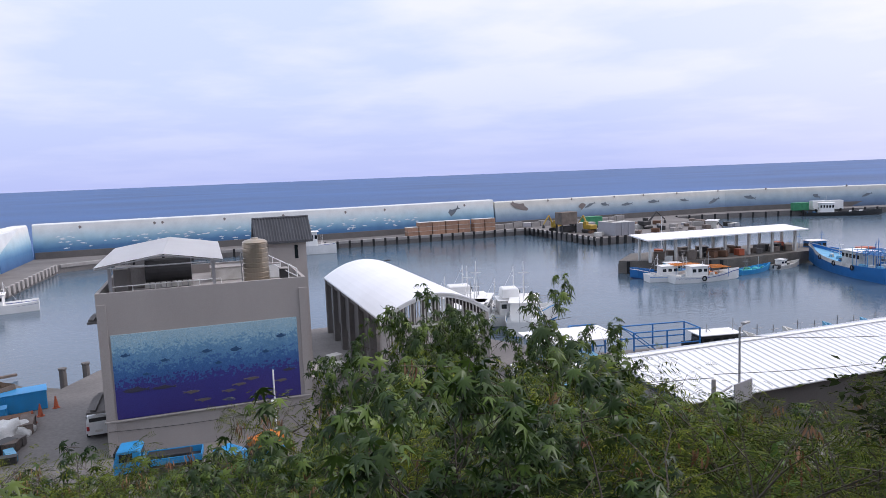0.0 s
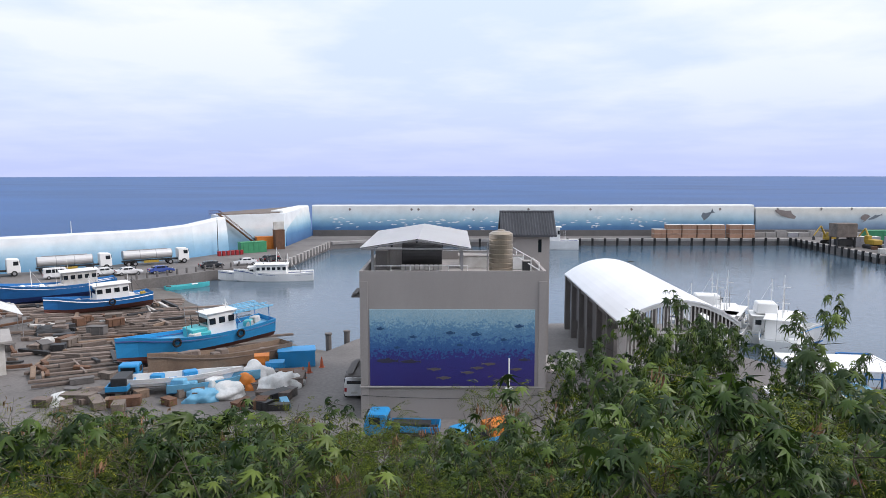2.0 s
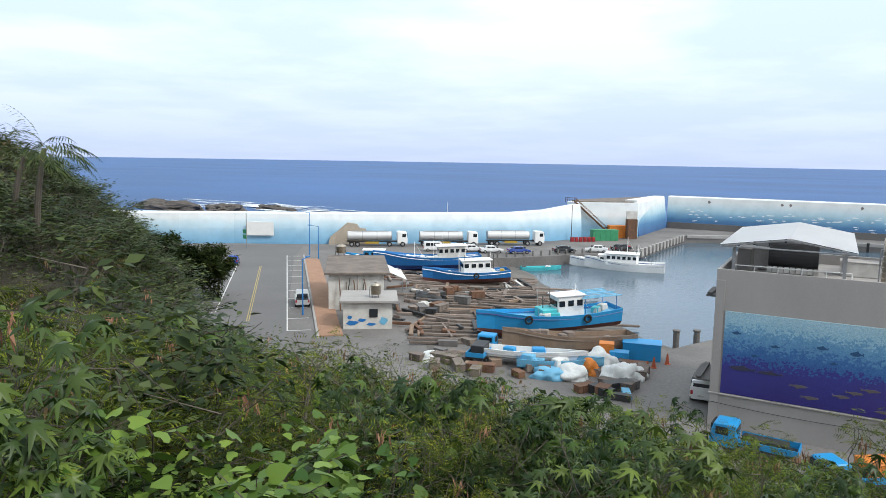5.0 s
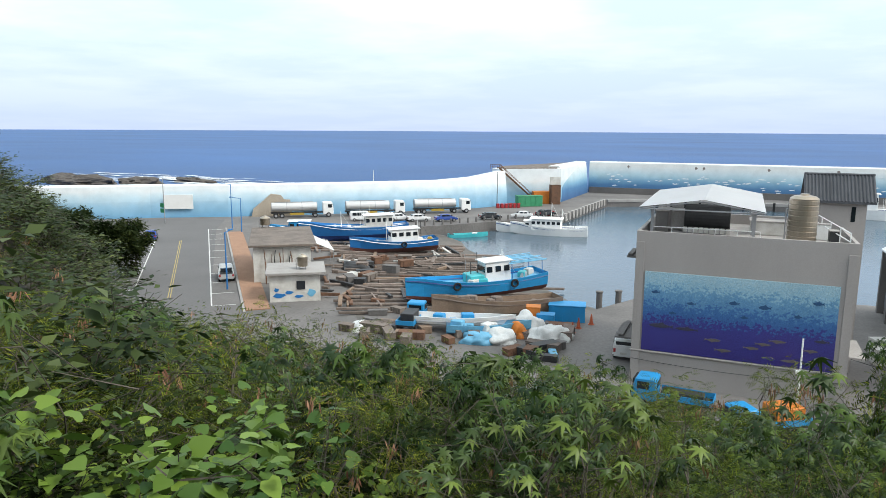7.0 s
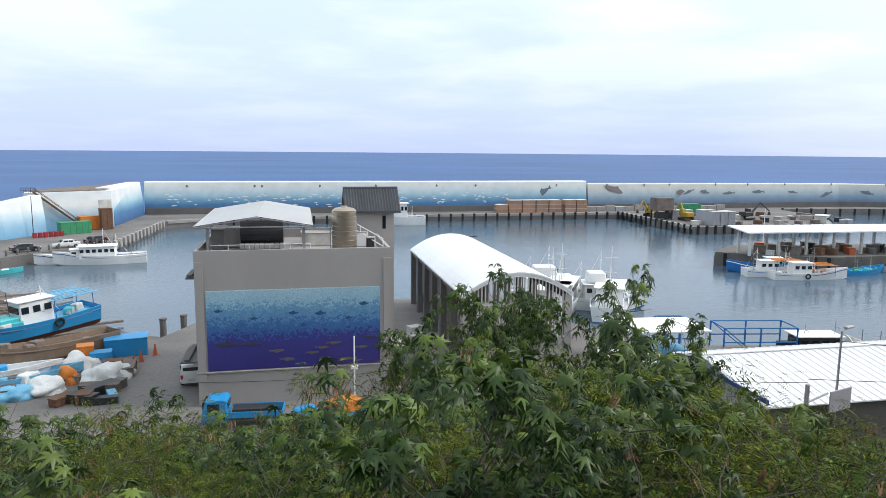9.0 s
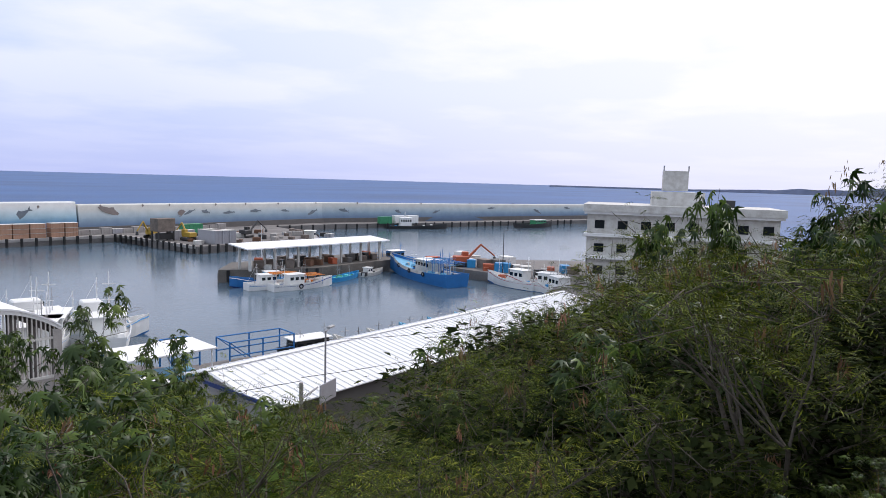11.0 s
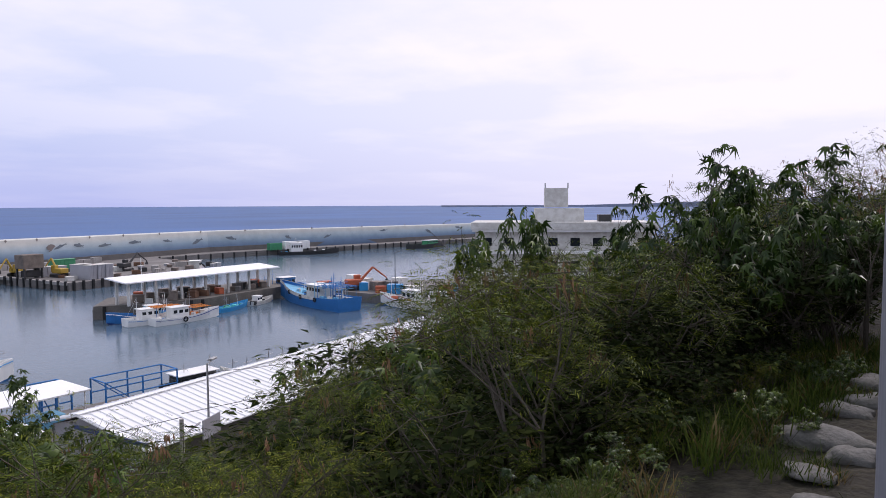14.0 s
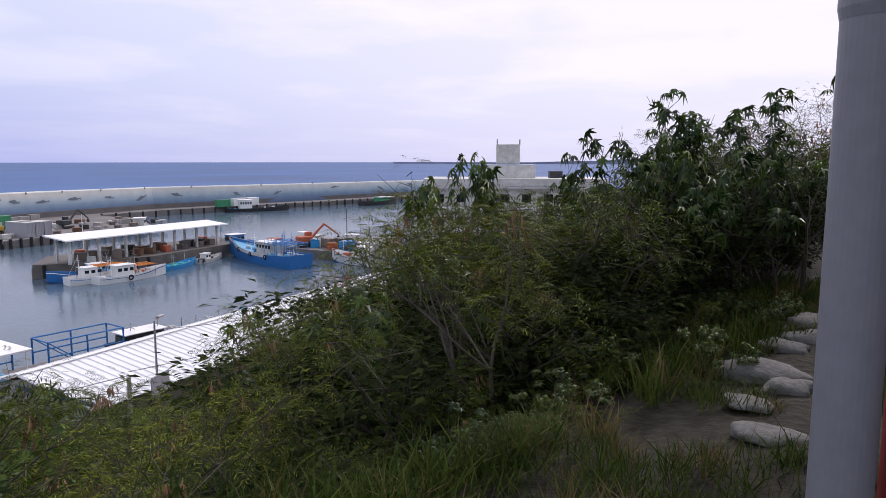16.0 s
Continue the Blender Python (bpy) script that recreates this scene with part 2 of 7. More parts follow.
M["pale_blue"] = mat("pale_blue_paint", (0.16, 0.42, 0.62), 0.55, 0.1, 1.0, 16, 0.06)
M["teal"] = mat("teal_paint", (0.08, 0.48, 0.52), 0.5, 0.08, 1.0, 16, 0.05)
M["navy"] = mat("navy_paint", (0.02, 0.05, 0.2), 0.45, 0.08, 1.0, 16, 0.04)
M["antifoul"] = mat("red_brown_bottom_paint", (0.14, 0.045, 0.035), 0.8, 0.2, 0.8, 12, 0.15, dirt=(0.1, 0.07, 0.06), dirt_amt=0.6)
M["old_wood"] = mat("weathered_wood", (0.20, 0.16, 0.138), 0.9, 0.25, 1.2, 18, 0.3, dirt=(0.075, 0.06, 0.052), dirt_amt=0.6, rnd=0.35)
M["hull_wood"] = mat("bare_hull_planks", (0.25, 0.18, 0.13), 0.85, 0.2, 0.8, 14, 0.25, dirt=(0.12, 0.08, 0.06), dirt_amt=0.6)
M["steel"] = mat("brushed_steel", (0.46, 0.40, 0.32), 0.32, 0.06, 0.7, 22, 0.05, metal=0.9, dirt=(0.35, 0.27, 0.2), dirt_amt=0.45)
M["grey_metal"] = mat("galvanised_metal", (0.38, 0.38, 0.39), 0.5, 0.06, 1.0, 18, 0.05, metal=0.6)
M["dark_metal"] = mat("dark_metal", (0.05, 0.05, 0.052), 0.55, 0.15, 1.0, 16, 0.1, metal=0.3)
M["tank_silver"] = mat("silver_tank_paint", (0.60, 0.60, 0.60), 0.4, 0.05, 0.4, 12, 0.03, metal=0.25, dirt=(0.4, 0.39, 0.37))
M["rubber"] = mat("black_rubber", (0.02, 0.02, 0.021), 0.85, 0.2, 2, 20, 0.1)
M["glass"] = mat("dark_glass", (0.015, 0.02, 0.025), 0.08, 0.0, 1, 5, 0.0, spec=0.6)
M["rust"] = mat("rusty_steel", (0.17, 0.09, 0.055), 0.85, 0.25, 1.2, 14, 0.3, dirt=(0.07, 0.045, 0.035), dirt_amt=0.6)
M["orange"] = mat("orange_paint", (0.62, 0.20, 0.03), 0.55, 0.1, 1, 16, 0.05)
M["yellow"] = mat("yellow_machine_paint", (0.42, 0.28, 0.04), 0.55, 0.12, 1, 16, 0.06)
M["red"] = mat("red_paint", (0.36, 0.03, 0.035), 0.5, 0.1, 1, 16, 0.05)
M["red_orange"] = mat("faded_red_orange_paint", (0.45, 0.11, 0.05), 0.6, 0.12, 1, 16, 0.06)
M["green"] = mat("green_paint", (0.05, 0.27, 0.13), 0.55, 0.12, 1, 14, 0.06)
M["tarp"] = mat("white_tarpaulin", (0.66, 0.67, 0.66), 0.55, 0.1, 1.0, 10, 0.15, dirt=(0.4, 0.38, 0.35), dirt_amt=0.4)
M["pallet"] = mat("red_brown_crate_boards", (0.42, 0.25, 0.17), 0.85, 0.15, 0.8, 10, 0.15, dirt=(0.25, 0.15, 0.1), rnd=0.15)
M["grey_box"] = mat("grey_sheet_metal", (0.36, 0.36, 0.39), 0.6, 0.06, 0.5, 10, 0.05, dirt=(0.24, 0.22, 0.22))
M["rooftile"] = mat("dark_roof_tiles", (0.075, 0.078, 0.088), 0.6, 0.12, 1.0, 16, 0.1, island=0.2)
M["earth"] = mat("hill_earth", (0.030, 0.025, 0.016), 0.95, 0.5, 0.9, 14, 0.8, dirt=(0.014, 0.016, 0.008), dirt_amt=0.8)
M["rock"] = mat("sea_rock", (0.10, 0.085, 0.075), 0.9, 0.25, 0.2, 2, 0.6, dirt=(0.05, 0.045, 0.04))
M["grey_rock"] = mat("grey_cliff_rock", (0.30, 0.28, 0.26), 0.9, 0.25, 0.5, 5, 0.6, dirt=(0.13, 0.12, 0.11))
M["stone"] = mat("smooth_grey_stone", (0.17, 0.165, 0.155), 0.9, 0.2, 4.0, 26, 0.5, dirt=(0.08, 0.08, 0.065), dirt_amt=0.8)
M["foam"] = mat("sea_foam", (0.8, 0.82, 0.84), 0.8, 0.1, 0.3, 1.0, 0.2)
M["bark"] = mat("grey_brown_bark", (0.095, 0.08, 0.064), 0.9, 0.25, 3, 30, 0.3, rnd=0.2)
M["sea"] = water_mat("sea_water", (0.020, 0.085, 0.24), 0.5, 0.35, 0.9, patch=0.25)
M["harbour"] = water_mat("harbour_water", (0.075, 0.115, 0.155), 0.13, 1.3, 0.12, patch=0.15)
M["wall_paint_west"] = gradient_mat("pale_blue_painted_seawall", [(0.0, (0.16, 0.36, 0.56)), (0.35, (0.30, 0.50, 0.66)), (0.62, (0.52, 0.66, 0.74)), (0.8, (0.74, 0.78, 0.8))], 0.0, 6.8, wob=0.8)
M["wall_paint_far"] = gradient_mat("sea_mural_painted_breakwater", [(0.0, (0.05, 0.12, 0.27)), (0.27, (0.08, 0.20, 0.38)), (0.42, (0.19, 0.37, 0.53)), (0.60, (0.41, 0.57, 0.65)), (0.78, (0.62, 0.69, 0.71)), (0.92, (0.74, 0.75, 0.73))], 0.3, 8.6, wob=0.5)
M["wall_paint_faded"] = gradient_mat("faded_sea_mural_paint", [(0.0, (0.10, 0.15, 0.24)), (0.25, (0.16, 0.24, 0.36)), (0.45, (0.27, 0.37, 0.46)), (0.68, (0.46, 0.53, 0.56)), (0.86, (0.62, 0.62, 0.58)), (1.0, (0.66, 0.65, 0.60))], 0.3, 7.6, wob=0.5)
M["mosaic"] = gradient_mat("blue_mosaic", [(0.0, (0.045, 0.035, 0.19)), (0.42, (0.05, 0.05, 0.24)), (0.44, (0.045, 0.12, 0.32)), (0.60, (0.06, 0.16, 0.37)), (0.62, (0.10, 0.24, 0.44)), (0.80, (0.16, 0.33, 0.50)), (0.82, (0.26, 0.45, 0.58)), (1.0, (0.37, 0.54, 0.62))], 2.5, 8.2, rough=0.3, mosaic=8.0, wob=0.12)
M["castor"] = leaf_mat("palmate_leaf_green", (0.024, 0.052, 0.012), (0.115, 0.185, 0.032), 0.42, 0.3)
M["feather"] = leaf_mat("feathery_leaf_green", (0.034, 0.058, 0.008), (0.20, 0.24, 0.022), 0.6, 0.12)
M["vine"] = leaf_mat("vine_leaf_green", (0.055, 0.115, 0.018), (0.16, 0.26, 0.04), 0.45, 0.22)
# dark casuarina needles; in the filler thickets, shade put into the leaf colour
M["needle_shade_leaf"] = leaf_mat("needle_and_shade_green", (0.014, 0.024, 0.008), (0.040, 0.056, 0.014), 0.85, 0.04)
M["scrub"] = leaf_mat("scrub_green", (0.03, 0.05, 0.015), (0.10, 0.13, 0.035))
M["dry_leaf"] = leaf_mat("dry_brown_pods", (0.14, 0.08, 0.045), (0.42, 0.27, 0.15), 0.8, 0.1)
M["grass"] = leaf_mat("grass_green", (0.026, 0.052, 0.009), (0.095, 0.13, 0.024), 0.7, 0.08)
M["straw"] = leaf_mat("dry_straw", (0.16, 0.11, 0.045), (0.30, 0.23, 0.11), 0.8, 0.1)
M["petal"] = mat("yellow_petals", (0.75, 0.42, 0.01), 0.6, 0.1, 5, 40, 0.0)


# ---- helpers for meshes ----
def bx(bm, c, s, rz=0.0, bevel=0.0, taper=1.0):
    """A box with its centre and size, turned about z, its top narrowed by taper."""
    r = bmesh.ops.create_cube(bm, size=1.0)
    vs = r["verts"]
    for v in vs:
        k = taper if v.co.z > 0 else 1.0
        v.co = Vector((v.co.x * s[0] * k, v.co.y * s[1] * k, v.co.z * s[2]))
    if bevel:
        es = {e for v in vs for e in v.link_edges}
        r2 = bmesh.ops.bevel(bm, geom=list(es), offset=bevel, segments=1, affect="EDGES")
        vs = list({v for f in r2["faces"] for v in f.verts} | {v for v in vs if v.is_valid})
    mtx = Matrix.Translation(c) @ Matrix.Rotation(rz, 4, "Z")
    for v in vs:
        v.co = mtx @ v.co
    return vs


def tube(bm, a, b, r0, r1=None, seg=8, caps=True):
    """A straight bar from a to b."""
    a, b = Vector(a), Vector(b)
    r1 = r0 if r1 is None else r1
    d = b - a
    q = d.to_track_quat("Z", "Y").to_matrix()
    rings = []
    for p, r in ((a, r0), (b, r1)):
        rings.append([bm.verts.new(p + q @ Vector((r * math.cos(2 * math.pi * i / seg), r * math.sin(2 * math.pi * i / seg), 0))) for i in range(seg)])
    for i in range(seg):
        j = (i + 1) % seg
        bm.faces.new((rings[0][i], rings[0][j], rings[1][j], rings[1][i]))
    if caps:
        bm.faces.new(rings[0][::-1])
        bm.faces.new(rings[1])


def ring_of(bm, c, R, r, n=14, k=6):
    """A tyre that stands in the xz plane."""
    rows = []
    for i in range(n):
        a = 2 * math.pi * i / n
        rows.append([bm.verts.new((c[0] + (R + r * math.cos(2 * math.pi * j / k)) * math.cos(a), c[1] + r * math.sin(2 * math.pi * j / k), c[2] + (R + r * math.cos(2 * math.pi * j / k)) * math.sin(a))) for j in range(k)])
    for i in range(n):
        p, q = rows[i], rows[(i + 1) % n]
        for j in range(k):
            bm.faces.new((p[j], q[j], q[(j + 1) % k], p[(j + 1) % k]))


def wire_of(bm, pts, r):
    """A thin cord through the points, in one piece."""
    rows = [[bm.verts.new(p + Vector(o) * r) for o in ((0, 0.87, -0.5), (0, -0.87, -0.5), (0, 0, 1), )] for p in pts]
    for p, q in zip(rows, rows[1:]):
        for j in range(3):
            bm.faces.new((p[j], q[j], q[(j + 1) % 3], p[(j + 1) % 3]))


def lathe(bm, prof, c=(0, 0, 0), seg=20):
    """A turned shape round z from (radius, height) pairs."""
    rings = []
    for r, z in prof:
        rings.append([bm.verts.new((c[0] + r * math.cos(2 * math.pi * i / seg), c[1] + r * math.sin(2 * math.pi * i / seg), c[2] + z)) for i in range(seg)])
    for a, b in zip(rings, rings[1:]):
        for i in range(seg):
            j = (i + 1) % seg
            bm.faces.new((a[i], a[j], b[j], b[i]))
    bm.faces.new(rings[0][::-1])
    bm.faces.new(rings[-1])


def prism(bm, outline, z0, z1):
    """A polygon in plan, raised from z0 to z1."""
    lo = [bm.verts.new((x, y, z0)) for x, y in outline]
    hi = [bm.verts.new((x, y, z1)) for x, y in outline]
    n = len(lo)
    area = sum(outline[i][0] * outline[(i + 1) % n][1] - outline[(i + 1) % n][0] * outline[i][1] for i in range(n))
    if area < 0:
        lo.reverse(), hi.reverse()
    for tri in tessellate_polygon([[v.co.copy() for v in hi]]):
        a, b, c = tri
        if (hi[b].co - hi[a].co).cross(hi[c].co - hi[a].co).z < 0:
            b, c = c, b
        bm.faces.new((hi[a], hi[b], hi[c]))
        bm.faces.new((lo[a], lo[c], lo[b]))
    for i in range(n):
        j = (i + 1) % n
        bm.faces.new((lo[i], lo[j], hi[j], hi[i]))


def extrude(bm, outline, a, b, axis="y"):
    """A polygon of (u, z) pairs, run along y (u is x) or along x (u is y) from a to b."""
    def at(u, z, w):
        return (u, w, z) if axis == "y" else (w, u, z)
    A = [bm.verts.new(at(u, z, a)) for u, z in outline]
    B = [bm.verts.new(at(u, z, b)) for u, z in outline]
    n = len(A)
    fs = [bm.faces.new(A[::-1]), bm.faces.new(B)]
    for i in range(n):
        j = (i + 1) % n
        fs.append(bm.faces.new((A[i], A[j], B[j], B[i])))
    bmesh.ops.recalc_face_normals(bm, faces=fs)


def part(name, bm, material, parent=None, label="", smooth=False):
    """Links a bmesh as one mesh object, under a thing or a part if one is given."""
    me = bpy.data.meshes.new(name)
    bm.to_mesh(me)
    bm.free()
    me.materials.append(M[material] if isinstance(material, str) else material)
    if smooth:
        me.shade_smooth()
    ob = new(name, me)
    if parent is not None:
        ob.parent = parent
    if label:
        ob["label"] = label
    return ob


def piece(name, me, parent, m):
    """One more object on a shared mesh."""
    ob = new(name, me)
    ob.parent = parent
    ob.matrix_basis = m
    return ob


def thing(name, m, label, category, group="", kind=""):
    ob = new(name)
    ob.empty_display_size = 0.3
    ob.matrix_basis = m
    return tagged(ob, label, category, group, kind)


def structure(name, bm, material, label, category, smooth=False):
    ob = part(name, bm, material, None, "", smooth)
    return tagged(ob, label, category, "", "structure")


def B():
    return bmesh.new()


WATER = -1.8

# ---- sea, harbour, land ----
bm = B()
ring = [bm.verts.new((4900 * math.cos(a * math.pi / 48), 4900 * math.sin(a * math.pi / 48), WATER - 0.25)) for a in range(96)]
bm.faces.new(ring)
structure("sea", bm, "sea", "deep blue open sea under an overcast sky", "sea")

SEAWALL = [(-150, 70), (-132, 86), (-117, 96), (-108.7, 103), (-96, 111), (-83, 121.5), (-72, 131), (-62, 141), (-56, 148), (-51.5, 157)]
FARWALL = [(-41, 200), (34, 200), (88, 202), (140, 204), (181, 204), (206, 197), (240, 186), (285, 174), (330, 162), (400, 143)]
bm = B()
HARB = [(-60, 112), (-30, 60), (30, 50), (125, 45), (300, 60), (390, 141), (285, 172), (206, 196), (181, 203), (88, 200), (-30, 198), (-36, 140)]
prism(bm, HARB, WATER - 0.2, WATER)
structure("harbour_water", bm, "harbour", "calm grey green harbour water", "water")

WEST = [(-160, 40), (-152, 74), (-112, 107), (-86, 126), (-64, 148), (-58, 172), (-46, 204), (34, 204), (88, 206), (181, 208), (208, 201), (243, 190), (290, 177), (404, 146), (400, 134),
        (325, 153), (282, 165), (237, 176), (203, 188), (180, 195), (152, 196), (146, 169), (129, 150.6), (94, 151), (93.5, 170), (95, 190.5), (34, 190.5), (-22, 186), (-32.6, 180.5), (-34.4, 147), (-36, 139.5), (-51, 119), (-56, 113.5),
        (-62, 104), (-50, 82), (-34, 58), (-14, 66.5), (-10, 75), (12, 82), (27, 82), (28, 68), (34, 57.5), (60, 53), (86, 52), (111, 60), (112, 84), (113, 100.5), (89, 100), (78, 104), (72.2, 109.1), (80.3, 117), (116, 113.5), (119, 100), (126, 93), (133, 87.6), (142, 78), (150, 66), (175, 50), (300, 40), (300, -60), (-120, -60)]
bm = B()
prism(bm, WEST, -4.0, 0.0)
ground = structure("ground", bm, "quay", "stained grey concrete harbour ground and quays", "ground")

# slipway: a ramp of rubble and concrete that runs down into the water
bm = B()
vs = [bm.verts.new(p) for p in ((-64, 103, 0.03), (-52, 82, 0.03), (-33, 55, 0.03), (-12.5, 66, -0.9), (-3, 76, -2.6), (-37, 116, -2.6), (-54, 118, -1.6))]
bm.faces.new(vs)
bmesh.ops.triangulate(bm, faces=bm.faces[:])
structure("slipway", bm, "quay_side", "dark muddy slipway ramp running into the harbour", "slipway")


def wall_run(name, line, h0, h1, thick, material, label, lean=0.8, base=0.0):
    """A wall along a line in plan, from the height h0 to h1, with its front leaning back."""
    bm = B()
    rows = []
    n = len(line)
    for i, (x, y) in enumerate(line):
        a = Vector(line[max(i - 1, 0)])
        b = Vector(line[min(i + 1, n - 1)])
        d = (b - a).normalized()
        nrm = Vector((-d.y, d.x))               # to the sea side
        h = h0 + (h1 - h0) * i / (n - 1) if not callable(h0) else h0(i / (n - 1))
        p = Vector((x, y))
        rows.append([bm.verts.new((*(p + nrm * o), z)) for o, z in ((0, base), (lean * 0.35, h * 0.5), (lean, h - 0.25), (lean + 0.25, h), (lean + thick, h), (lean + thick + 0.6, -3.5))])
    for r, s in zip(rows, rows[1:]):
        for k in range(5):
            bm.faces.new((r[k], s[k], s[k + 1], r[k + 1]))
    bm.faces.new(rows[0][::-1])
    bm.faces.new(rows[-1])
    bmesh.ops.recalc_face_normals(bm, faces=bm.faces[:])
    return structure(name, bm, material, label, "seawall")


wall_run("wall_west", SEAWALL, lambda f: 6.5 + (1.6 * (f - 0.84) / 0.16 if f > 0.84 else 0), None, 2.6, "wall_paint_west", "high seawall painted pale blue fading to white")
wall_run("wall_north", FARWALL[:3], 8.9, 8.9, 3.0, "wall_paint_far", "long breakwater wall painted with a blue undersea mural")
wall_run("wall_north_east", [(88.6, 202)] + FARWALL[3:], 8.1, 7.0, 3.0, "wall_paint_faded", "long curved breakwater wall with undersea mural")
wall_run("wall_link", [(-41.5, 171), (-41, 199.6)], 8.9, 8.9, 3.0, "wall_paint_far", "short return of the painted breakwater wall")

# ---- hill ----
TOE = [(-170, 120), (-130, 95), (-98, 84), (-78, 62), (-60, 49), (-40, 43.5), (-18, 36), (4, 31), (26, 29.5), (60, 28), (100, 24), (160, 8), (300, -30)]


CREST = [(-90, 3.0), (-70, 0.0), (-62, -3.0), (-56, -7.0), (-52.5, -10.0), (-49, -13.2), (-46, -15.0), (-43, -17.0), (-30, -20.0)]


def hill_z(x, y):
    """The hill's height, with the western spur falling to the car park."""
    z = hill_body(x, y)
    r = math.hypot(x, y)
    if x < -8 and y > 0 and r > 16:
        b = math.degrees(math.atan2(x, y))
        for (b0, e0), (b1, e1) in zip(CREST, CREST[1:]):
            if b0 <= b <= b1:
                spur = 4.0 * min(1.0, max(0.0, (r - 45) / 15)) * min(1.0, max(0.0, (-49.5 - b) / 2))
                top = 18.0 + r * math.tan(radians(e0 + (e1 - e0) * (b - b0) / (b1 - b0) + spur)) - 2.6
                z = min(z, z + (max(top, 0.3) - z) * min(1.0, (r - 16) / 14))
    return z


def hill_body(x, y):
    """The hill's bulk: the way in from its toe, steep and rocky in the west, gentle below the lookout."""
    best, side = 1e9, 1
    for (ax, ay), (bx_, by) in zip(TOE, TOE[1:]):
        dx, dy = bx_ - ax, by - ay
        t = max(0.0, min(1.0, ((x - ax) * dx + (y - ay) * dy) / (dx * dx + dy * dy)))
        d = math.hypot(x - ax - t * dx, y - ay - t * dy)
        if d < best:
            best, side = d, (dx * (y - ay) - dy * (x - ax))
    if side > 0:
        return -0.3
    w = 29.2 if x > -25 else max(13.0, 29.2 + (x + 25) * 0.5)
    if x > 2:
        w = min(31.0, 29.2 + (x - 2) * 0.9) if x < 20 else max(20.0, 31.0 - (x - 20) * 0.3)
    s = min(1.0, best / w) ** 1.12
    top = 16.35 + (1.6 if x < -60 else 1.6 * max(0.0, -(x + 25)) / 35)
    rough = 0.35 if s < 1 else 0.04
    r = math.hypot(x, y + 1)
    if x < 2.5 and y > -1.5:
        fall = 16.35 - 0.40 * max(0.0, r - 2.2) + 0.9 * max(0.0, r - 24)
        k = min(1.0, max(0.0, (2.5 - x) / 2.0)) * min(1.0, (y + 1.5) / 1.5)
        top_s = top * s
        return top_s + k * min(0.0, max(fall, 7.0) - top_s) + rough * noise.noise(Vector((x * 0.3, y * 0.3, 0)))
    return top * s + rough * noise.noise(Vector((x * 0.3, y * 0.3, 0)))


bm = B()
xs = [-170 + 6 * i for i in range(12)] + [-98 + 2.5 * i for i in range(32)] + [-18 + 1.5 * i for i in range(36)] + [36 + 6 * i for i in range(45)]
ys = [-60 + 6 * i for i in range(8)] + [-12 + 1.5 * i for i in range(36)] + [42 + 4 * i for i in range(21)]
grid = [[bm.verts.new((x, y, hill_z(x, y))) for y in ys] for x in xs]
for i in range(len(xs) - 1):
    for j in range(len(ys) - 1):
        q = (grid[i][j], grid[i + 1][j], grid[i + 1][j + 1], grid[i][j + 1])
        if max(v.co.z for v in q) > -0.29:
            bm.faces.new(q)
bmesh.ops.delete(bm, geom=[v for v in bm.verts if not v.link_faces], context="VERTS")
structure("hillside", bm, "earth", "overgrown hillside falling to the harbour", "hill", smooth=True)

# ---- building with the mosaic mural ----
Y0 = 49.2
bld = thing("mural_building", pose(0, 0, 0), "grey plastered harbour building with a large blue mosaic mural", "building")
X0, X1, Y1, RZ = -6.9, 6.65, 62.6, 10.35
bm = B()
bx(bm, ((X0 + X1) / 2, (Y0 + Y1) / 2, RZ / 2 - 0.2), (X1 - X0, Y1 - Y0, RZ - 0.1))
part("wall_block", bm, "plaster", bld)
t = 0.22
for c_, s_ in ((((X0 + X1) / 2, Y0 + t / 2, RZ + 0.22), (X1 - X0, t, 0.95)), (((X0 + X1) / 2, Y1 - t / 2, RZ + 0.22), (X1 - X0, t, 0.95)), ((X0 + t / 2, (Y0 + Y1) / 2, RZ + 0.22), (t, Y1 - Y0 - 2 * t, 0.95)), ((X1 - t / 2, (Y0 + Y1) / 2, RZ + 0.22), (t, Y1 - Y0 - 2 * t, 0.95))):
    bm = B()
    bx(bm, c_, s_)
    part("parapet", bm, "plaster", bld)
bm = B()
bx(bm, ((X0 + X1) / 2, (Y0 + Y1) / 2, RZ - 0.13), (X1 - X0 - 0.5, Y1 - Y0 - 0.5, 0.08))
part("roof_deck", bm, "concrete", bld, "pale stained concrete roof deck")
bm = B()
bx(bm, (X0 + 6.75, Y0 - 0.06, 2.42), (X1 - X0 + 0.1, 0.14, 0.12), bevel=0.02)
part("ledge", bm, "concrete", bld)
for xx in (X0 + 0.3, X1 - 0.25):
    bm = B()
    bx(bm, (xx, Y0 - 0.045, 5.2), (0.55, 0.09, 10.2))
    part("pilaster", bm, "plaster", bld)
bm = B()
bx(bm, (-0.17, Y0 - 0.03, 5.38), (12.05, 0.06, 5.7))
mural = part("mural", bm, "mosaic", bld, "blue mosaic mural of the sea shading from pale to indigo")


